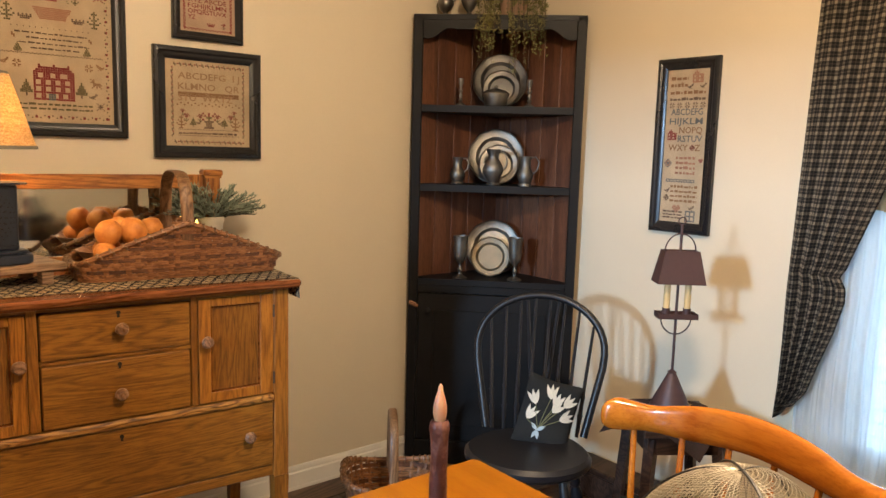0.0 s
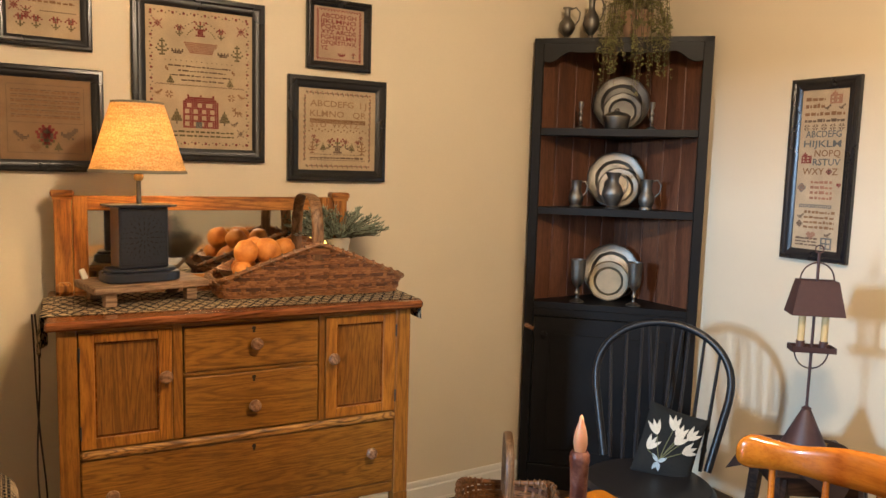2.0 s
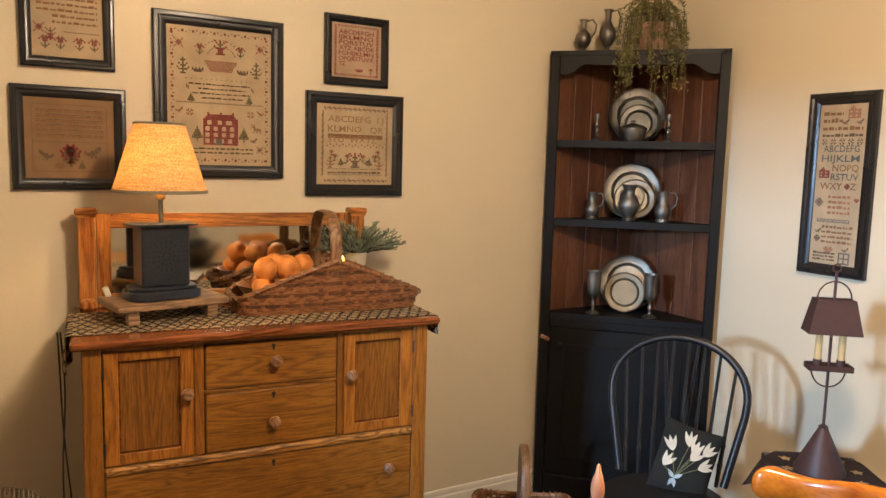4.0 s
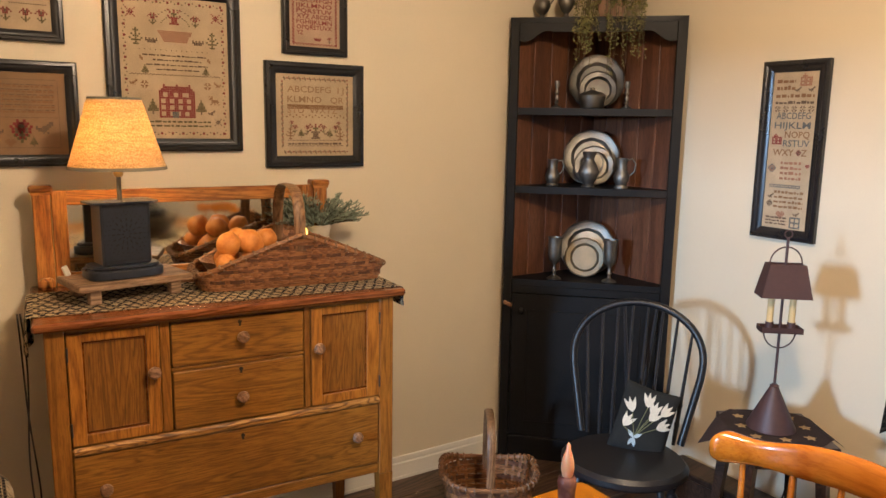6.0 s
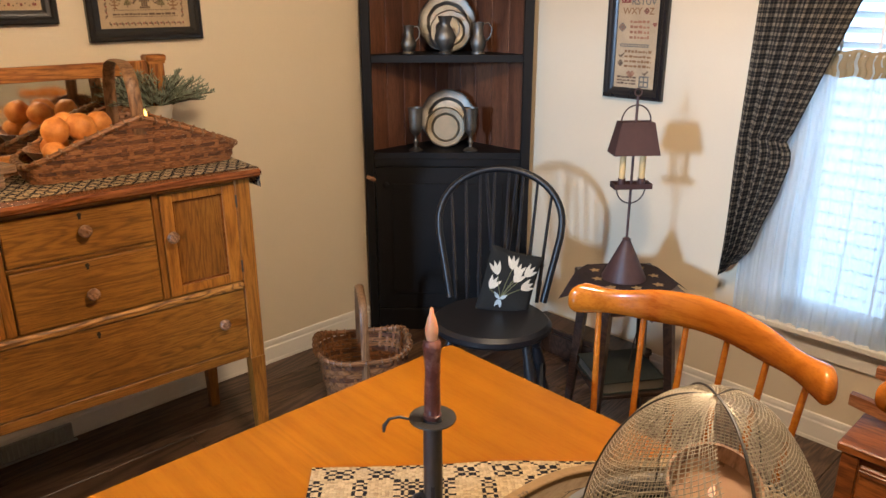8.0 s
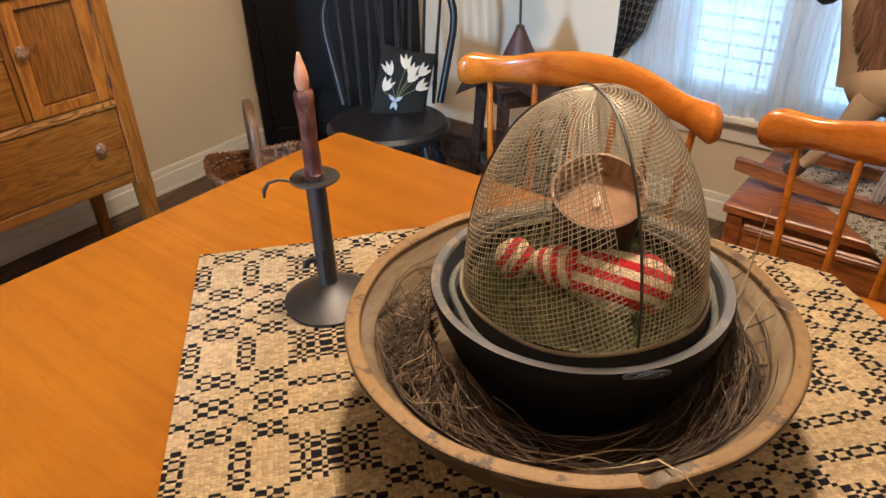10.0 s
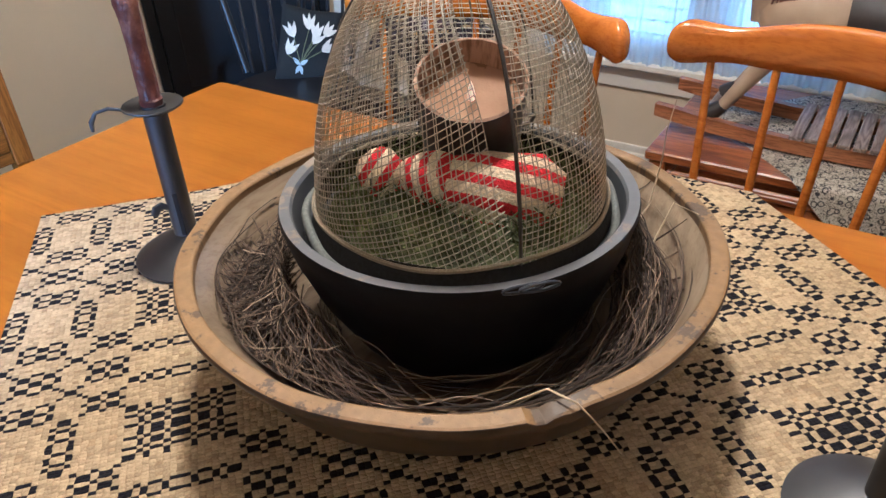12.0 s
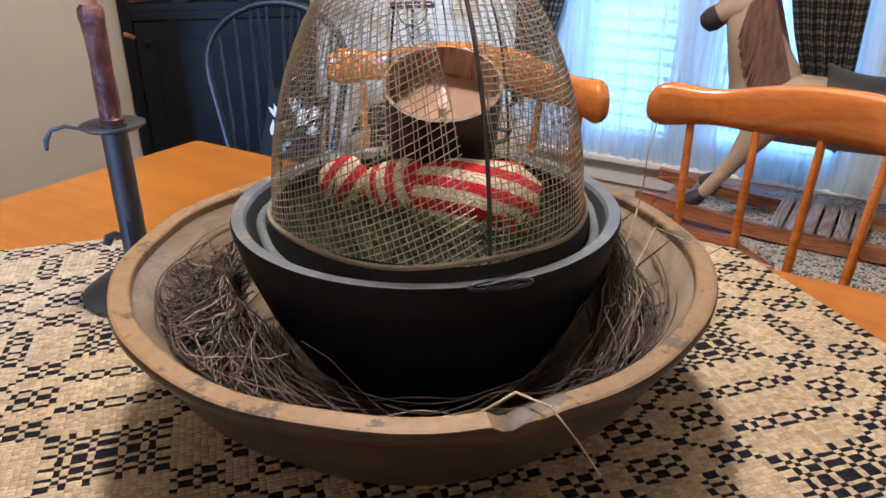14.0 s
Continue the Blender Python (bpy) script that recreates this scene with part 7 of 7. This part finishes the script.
def moss():
    rnd = random.Random(4)
    g = Geo()
    for k in range(2600):
        a, r = rnd.uniform(0, 6.283), 0.097 * math.sqrt(rnd.random())
        p = Vector((r * math.cos(a), r * math.sin(a), 0.006 + 0.012 * rnd.random()))
        d = Vector((rnd.uniform(-1, 1), rnd.uniform(-1, 1), rnd.uniform(0.1, 1.0)))
        blade(g, p, d, rnd.uniform(0.008, 0.02), 0.0009, rnd)
    mm = Mat("dried_moss", 0.9)
    mm.colour(mm.ramp(mm.noise(mm.coords(), 40.0, 4.0), [(0.35, (0.03, 0.034, 0.014)), (0.6, (0.09, 0.105, 0.03)), (0.8, (0.22, 0.22, 0.07))]))
    single("moss", g, mm.m, Matrix.Translation((DX, DY, DZ)), "dark green dried moss filling the black bowl", "moss", "", "stuff", smooth=None)
    single("moss_bed", Geo().lathe([(0, 0.008), (0.06, 0.007), (0.10, 0.002), (0.101, -0.006), (0, -0.006)], 40), mm.m, Matrix.Translation((DX, DY, DZ)), "packed bed of dark dried moss", "moss", "", "stuff")


moss()


def stripes(name, along, period):
    w = Mat(name, 0.9, spec=0.15)
    dot = w.t.nodes.new("ShaderNodeVectorMath")
    dot.operation = "DOT_PRODUCT"
    w.link(w.coords(), dot.inputs[0])
    dot.inputs[1].default_value = along
    n = w.noise(w.coords(), 300.0, 2.0)
    v = w.math("ADD", w.math("MULTIPLY", dot.outputs["Value"], 1 / period), w.math("MULTIPLY", n, 0.12))
    s = w.math("LESS_THAN", w.math("FRACT", v), 0.48)
    knit = w.noise(w.coords(), 520.0, 2.0)
    c = w.mix((0.80, 0.66, 0.46), (0.60, 0.03, 0.035), s)
    w.colour(w.mix(c, w.ramp(knit, [(0.3, (0.65, 0.65, 0.65)), (0.7, (1.15, 1.15, 1.15))]), 1.0, "MULTIPLY"))
    w.bump(knit, 0.7, 0.002)
    return w.m


def striped_bundle():
    """Local x runs along the bundle."""
    t = thing("striped_cloth_bundle", pose(-1.884, -2.246, 0.903, 0, 0, -75.5) @ Matrix.Diagonal((1.13, 1.08, 1.1, 1.0)), "knotted red and cream striped cloth lying on the moss", "cloth")

    def flatten(g):
        g.v = [(x, y, z * 0.95) for x, y, z in g.v]
        return g
    pts = [(-0.028 + 0.0125 * k, 0.004 * math.sin(k), 0.016 + 0.001 * math.sin(2 * k)) for k in range(9)]
    part("cloth_body", Geo().tube(pts, [0.014, 0.018, 0.020, 0.023, 0.026, 0.0275, 0.0275, 0.025, 0.014], 24), stripes("stripes_along", (0.12, 0.60, 0.76), 0.0135), t, smooth=70)
    pts = [(-0.034 + 0.009 * k, 0.0, 0.021 - 0.001 * k) for k in range(5)]
    part("wrap", Geo().tube(pts, [0.010, 0.016, 0.0195, 0.021, 0.018], 20), stripes("stripes_wrap", (0.88, -0.2, 0.42), 0.0120), t, smooth=70)
    pts = [(-0.066 + 0.0062 * k, 0.0, 0.021 - 0.0006 * k) for k in range(6)]
    part("knot", Geo().tube(pts, [0.007, 0.014, 0.0175, 0.0175, 0.013, 0.009], 20), stripes("stripes_knot", (0.85, 0.0, -0.5), 0.0125), t, smooth=70)
    return t


striped_bundle()


M_GLOW = Mat("glowing_tip", 0.35, colour=(0.66, 0.5, 0.36))
M_GLOW.b.inputs["Emission Color"].default_value = (1.0, 0.62, 0.36, 1)
M_GLOW.b.inputs["Emission Strength"].default_value = 0.7


def tilted_cup():
    t = thing("tilted_cup", Matrix.Translation((-1.831, -2.231, 0.925)) @ pose(0, 0, 0, 0, 0, 32) @ pose(0, 0, 0, 0, -26, 0) @ Matrix.Scale(1.0, 4), "dark iron cup holding a wax candle, tilted forward", "candle cup")
    part("cup_body", Geo().lathe([(0, 0), (0.036, 0), (0.038, 0.004), (0.039, 0.04), (0.041, 0.076), (0.041, 0.078)], 48), paint("near_black_iron", (0.014, 0.012, 0.016), 0.45, (0.07, 0.04, 0.03), 0.26), t, smooth=40)
    part("cup_lining", Geo().lathe([(0.041, 0.078), (0.0385, 0.0785), (0.0375, 0.070), (0.036, 0.056)], 48), wood("cup_inside", (0.28, 0.16, 0.095), (0.42, 0.26, 0.165), (0.50, 0.33, 0.22), "z", 0.5, figure=2.2), t, "brown worn inside", smooth=40)
    part("wax", Geo().lathe([(0.0365, 0.058), (0.02, 0.0565), (0, 0.056)], 40, None, lambda a, z: (1, 0.0012 * math.sin(3 * a))), paint("tan_wax", (0.42, 0.26, 0.16), 0.7, (0.24, 0.14, 0.08), 0.42, 90.0, 0.5, spec=0.2), t, "tan poured wax", smooth=60)
    part("flame_tip", Geo().lathe([(0, 0.056), (0.0026, 0.057), (0.0032, 0.062), (0.0018, 0.070), (0, 0.076)], 14), M_GLOW.m, t, "small glowing flame tip", smooth=60)
    part("wire_ear", Geo().tube([(0.012, -0.037, 0.010), (0.014, -0.047, 0.012), (0.010, -0.050, 0.026), (0.006, -0.040, 0.030)], 0.0016, 6), M_PEWTER, t)


tilted_cup()


# ---- chest with the rocking horse under the window ----
CX0, CX1, CY0, CY1 = -0.65, -0.10, -3.0, -2.03
chest = thing("low_chest", Matrix.Translation((0, 0, -0.04)), "low reddish pine chest with moulded drawers and dark knobs", "chest")
part("top", Geo().box(CX0 - 0.006, CY0, 0.395, CX1, CY1 + 0.006, 0.42, 0.004), M_CHEST, chest)
part("carcass", Geo().box(CX0 + 0.012, CY0 + 0.005, FL + 0.04, CX1 - 0.005, CY1 - 0.004, 0.394), M_CHEST, chest)
for y in (CY1 - 0.045, CY0 + 0.005):
    part("post", Geo().box(CX0, y, FL + 0.04, CX0 + 0.0115, y + 0.04, 0.394, 0.002), M_CHEST, chest)
for z0, z1 in ((0.215, 0.375), (0.04, 0.20)):
    dr = part("drawer", Geo().box(CX0 - 0.002, CY0 + 0.05, z0, CX0 + 0.0115, CY1 - 0.05, z1, 0.004), M_CHEST, chest)
    part("bead", Geo().box(CX0 - 0.007, CY0 + 0.05, z1 - 0.022, CX0 - 0.0025, CY1 - 0.05, z1 - 0.008, 0.003), M_CHEST, dr)
    part("bead", Geo().box(CX0 - 0.007, CY0 + 0.05, z0 + 0.008, CX0 - 0.0025, CY1 - 0.05, z0 + 0.022, 0.003), M_CHEST, dr)
    for y in (CY1 - 0.165, CY0 + 0.20):
        part("knob", Geo().lathe([(0, 0), (0.009, 0), (0.008, 0.01), (0.017, 0.02), (0.017, 0.028), (0, 0.034)], 18, Matrix.Translation((CX0 - 0.002, y, (z0 + z1) / 2 + 0.01)) @ pose(0, 0, 0, 0, -90, 0)), M_DARKWOOD, dr, "dark turned knob")

w = Mat("cream_print_cotton", 0.9, spec=0.15)
_v = w.node("ShaderNodeTexVoronoi", Scale=52.0)
w.link(w.coords(), _v.inputs["Vector"])
_ring = w.math("ABSOLUTE", w.math("SUBTRACT", _v.outputs["Distance"], 0.33))
_c = w.ramp(_ring, [(0.03, (0.05, 0.05, 0.06)), (0.09, (0.46, 0.42, 0.35))])
_d = w.ramp(w.noise(w.coords(), 170.0, 3.0, 0.6, 1.5), [(0.44, (0.10, 0.09, 0.09)), (0.5, (1, 1, 1))])
w.colour(w.mix(_c, _d, 0.8, "MULTIPLY"))
w.bump(w.noise(w.coords(), 600.0, 2.0), 0.3, 0.001)
M_PRINT = w.m


def chest_cloth():
    """A square cloth laid cornerwise, one corner hanging down the chest's front."""
    mid, h = Vector((-0.37, -2.58)), 0.36

    def place(u, v):
        a, b2 = (u - 0.5) * 2 * h, (v - 0.5) * 2 * h
        x, y = mid.x + (a + b2) * 0.7071, mid.y + (a - b2) * 0.7071
        x = min(x, -0.115)
        z = 0.3825 + 0.002 * math.sin(30 * u) * math.sin(23 * v)
        edge = CX0 - 0.0095
        if x < edge:
            d = edge - x
            return (edge - 0.004 - 0.006 * math.sin(20 * y) * min(1, d * 8), y, z - d)
        return (x, y, z)
    ob = part("printed_cloth", Geo().sheet(80, 80, place), M_PRINT, None, smooth=70)
    tagged(ob, "cream cloth with a dark floral print hanging over the chest", "cloth")


chest_cloth()


def rocking_horse():
    """Local y runs towards the tail (negated): head at +y."""
    t = thing("rocking_horse", Matrix.Translation((-0.425, -2.45, 0.3865)), "old tan wooden rocking horse with dark saddle on curved rockers", "rocking horse")
    hide = Mat("worn_tan_hide", 0.7)
    _n = hide.noise(hide.coords(), 6.0, 4.0)
    hide.colour(hide.ramp(_n, [(0.3, (0.20, 0.125, 0.075)), (0.55, (0.36, 0.26, 0.17)), (0.75, (0.45, 0.34, 0.23))]))
    hide.bump(hide.noise(hide.coords(), 160.0, 3.0), 0.3, 0.001)
    hide = hide.m
    hair = Mat("brown_hair", 0.7)
    _n = hair.noise(hair.coords((1, 1, 0.12)), 90.0, 4.0)
    hair.colour(hair.ramp(_n, [(0.3, (0.06, 0.026, 0.014)), (0.7, (0.18, 0.085, 0.045))]))
    hair.bump(_n, 0.8, 0.004)
    hair = hair.m
    dark = paint("dark_leather", (0.028, 0.022, 0.02), 0.45, spread=0.25)

    def ell(g, path, rx, rz, seg=20):
        vs, fs, rings = [], [], []
        P = [Vector(p) for p in path]
        for i, p in enumerate(P):
            d = (P[min(i + 1, len(P) - 1)] - P[max(i - 1, 0)]).normalized()
            a = Vector((1, 0, 0))
            b2 = d.cross(a).normalized()
            rings.append(range(len(vs), len(vs) + seg))
            for k in range(seg):
                q = 2 * math.pi * k / seg
                vs.append(p + a * rx[i] * math.cos(q) + b2 * rz[i] * math.sin(q))
        for p, q in zip(rings, rings[1:]):
            for k in range(seg):
                fs.append((p[k], p[(k + 1) % seg], q[(k + 1) % seg], q[k]))
        fs += [tuple(rings[0]), tuple(rings[-1])]
        return g.add(vs, fs)

    g = Geo()
    ell(g, [(0, 0.262, 0.268), (0, 0.25, 0.272), (0, 0.215, 0.285), (0, 0.14, 0.29), (0, 0.02, 0.288), (0, -0.10, 0.292), (0, -0.19, 0.298), (0, -0.235, 0.295), (0, -0.25, 0.29)], [0.012, 0.045, 0.068, 0.078, 0.082, 0.08, 0.074, 0.045, 0.01], [0.012, 0.05, 0.074, 0.08, 0.078, 0.078, 0.076, 0.05, 0.012])
    ell(g, [(0, 0.195, 0.29), (0, 0.215, 0.36), (0, 0.245, 0.43), (0, 0.27, 0.49), (0, 0.285, 0.53)], [0.055, 0.046, 0.038, 0.034, 0.025], [0.09, 0.078, 0.062, 0.048, 0.03])
    ell(g, [(0, 0.25, 0.52), (0, 0.285, 0.512), (0, 0.315, 0.497), (0, 0.337, 0.483)], [0.022, 0.034, 0.027, 0.022], [0.028, 0.042, 0.030, 0.024])
    for s in (-1, 1):
        g.tube([(s * 0.02, 0.262, 0.545), (s * 0.024, 0.266, 0.565), (s * 0.022, 0.27, 0.585)], [0.012, 0.010, 0.002], 8)
    part("body", g, hide, t, "worn tan hide-covered body, neck and head", smooth=70)
    part("muzzle", ell(Geo(), [(0, 0.330, 0.488), (0, 0.348, 0.474), (0, 0.362, 0.464), (0, 0.368, 0.459)], [0.0235, 0.026, 0.022, 0.008], [0.026, 0.028, 0.022, 0.008]), dark, t, "black muzzle and bridle", smooth=70)
    g = Geo()
    rnd = random.Random(3)
    for k in range(46):
        q = k / 45
        base = Vector((0.0, 0.17, 0.36)).lerp(Vector((0.0, 0.25, 0.555)), q)
        for s in (-1, 1):
            ln = 0.10 + 0.03 * rnd.random()
            pts = [tuple(base), tuple(base + Vector((s * 0.03, -0.012 - 0.01 * q, 0.004))), tuple(base + Vector((s * 0.052, 0.006, -0.35 * ln))), tuple(base + Vector((s * 0.055, 0.018 + 0.01 * rnd.random(), -ln)))]
            g.tube(pts, [0.007, 0.008, 0.006, 0.002], 5)
    part("mane", g, hair, t, "brown shaggy mane", smooth=60)

    def saddle(u, v):
        a = (u - 0.5) * 2 * 2.0
        y = 0.085 - 0.20 * v - 0.03 * abs(math.sin(a)) * (0.5 - v)
        r = 0.086
        return (r * math.sin(a), y, 0.290 + (r + 0.004) * math.cos(a) + 0.02 * (2 * v - 1) ** 2 * max(0, math.cos(a)))
    part("saddle", Geo().sheet(28, 12, saddle), dark, t, "dark leather saddle", smooth=70)
    for s in (-1, 1):
        for hip, knee, fet, hoof in (((s * 0.045, 0.185, 0.26), (s * 0.06, 0.235, 0.165), (s * 0.075, 0.295, 0.075), (s * 0.078, 0.325, 0.048)), ((s * 0.045, -0.18, 0.27), (s * 0.06, -0.245, 0.175), (s * 0.075, -0.255, 0.085), (s * 0.078, -0.29, 0.050))):
            part("leg", Geo().tube([hip, tuple((Vector(hip) + Vector(knee)) / 2), knee, fet], [0.042, 0.033, 0.021, 0.015], 12), hide, t, smooth=70)
            part("hoof", Geo().tube([fet, tuple((Vector(fet) + Vector(hoof)) / 2), hoof], [0.016, 0.021, 0.024], 10), dark, t, smooth=60)
    part("tail", Geo().tube([(0, -0.245, 0.33), (0, -0.29, 0.31), (0, -0.31, 0.22), (0, -0.30, 0.13)], [0.012, 0.02, 0.022, 0.006], 10), hair, t, smooth=60)
    red = wood("rocker_wood", (0.20, 0.075, 0.025), (0.31, 0.125, 0.045), (0.38, 0.165, 0.065), "y", 0.45, figure=3.0)
    for s in (-1, 1):
        n, vs = 40, []
        for i in range(n + 1):
            y = -0.48 + 0.93 * i / n
            e = abs(y) / 0.46
            z = 0.036 * e ** 2.2
            hgt = 0.034 if e < 0.9 else 0.034 - 0.012 * (e - 0.9) * 10 * 0.4
            vs.append((y, z, z + hgt))
        x0, x1 = s * 0.10 - 0.011, s * 0.10 + 0.011
        pts = [(x0, y, a) for y, a, b2 in vs] + [(x0, y, b2) for y, a, b2 in reversed(vs)]
        m2 = len(pts)
        pts += [(x1, y, z) for x, y, z in pts]
        g = Geo().add(pts, [(i, (i + 1) % m2, m2 + (i + 1) % m2, m2 + i) for i in range(m2)] + [(i, i + 1, m2 - 2 - i, m2 - 1 - i) for i in range(n)] + [(m2 + i, m2 + i + 1, 2 * m2 - 2 - i, 2 * m2 - 1 - i) for i in range(n)])
        part("rocker", g, red, t, "reddish curved wooden rocker", smooth=40)
    grey = wood("weathered_slat", (0.16, 0.125, 0.11), (0.23, 0.185, 0.165), (0.30, 0.245, 0.22), "x", 0.6)
    for k in range(6):
        y = 0.115 - 0.034 * k
        part("slat", Geo().box(-0.113, y - 0.014, 0.0345, 0.113, y + 0.014, 0.045, 0.002), grey, t)
    for y in (0.335, -0.34):
        part("crossbar", Geo().tube([(-0.10, y, 0.042), (0, y, 0.042), (0.10, y, 0.042)], 0.010, 10), grey, t)


rocking_horse()


# ---- floor planks ----
def floor_planks():
    """Rows of planks with staggered ends, cut to the walls."""
    floor = bpy.data.objects["floor"]
    rnd = random.Random(2)

    def plank(length):
        me = Geo().box(-length / 2 + 0.001, -0.0712, -0.012, length / 2 - 0.001, 0.0712, 0.0, 0.0016).mesh("plank", 30)
        me.materials.append(M_FLOOR)
        return me
    whole = plank(1.2)
    for r in range(28):
        y = -0.072 - 0.1445 * r
        x = -rnd.uniform(0.15, 1.2)
        ends = [0.0]
        while x > X0 + 0.1:
            ends.append(x)
            x -= 1.2
        ends.append(X0)
        for a, b2 in zip(ends, ends[1:]):
            p = new("plank", whole if abs(a - b2 - 1.2) < 0.001 else plank(a - b2))
            p.parent = floor
            p.location = ((a + b2) / 2, y, FL + rnd.uniform(-0.0006, 0.0002))


floor_planks()
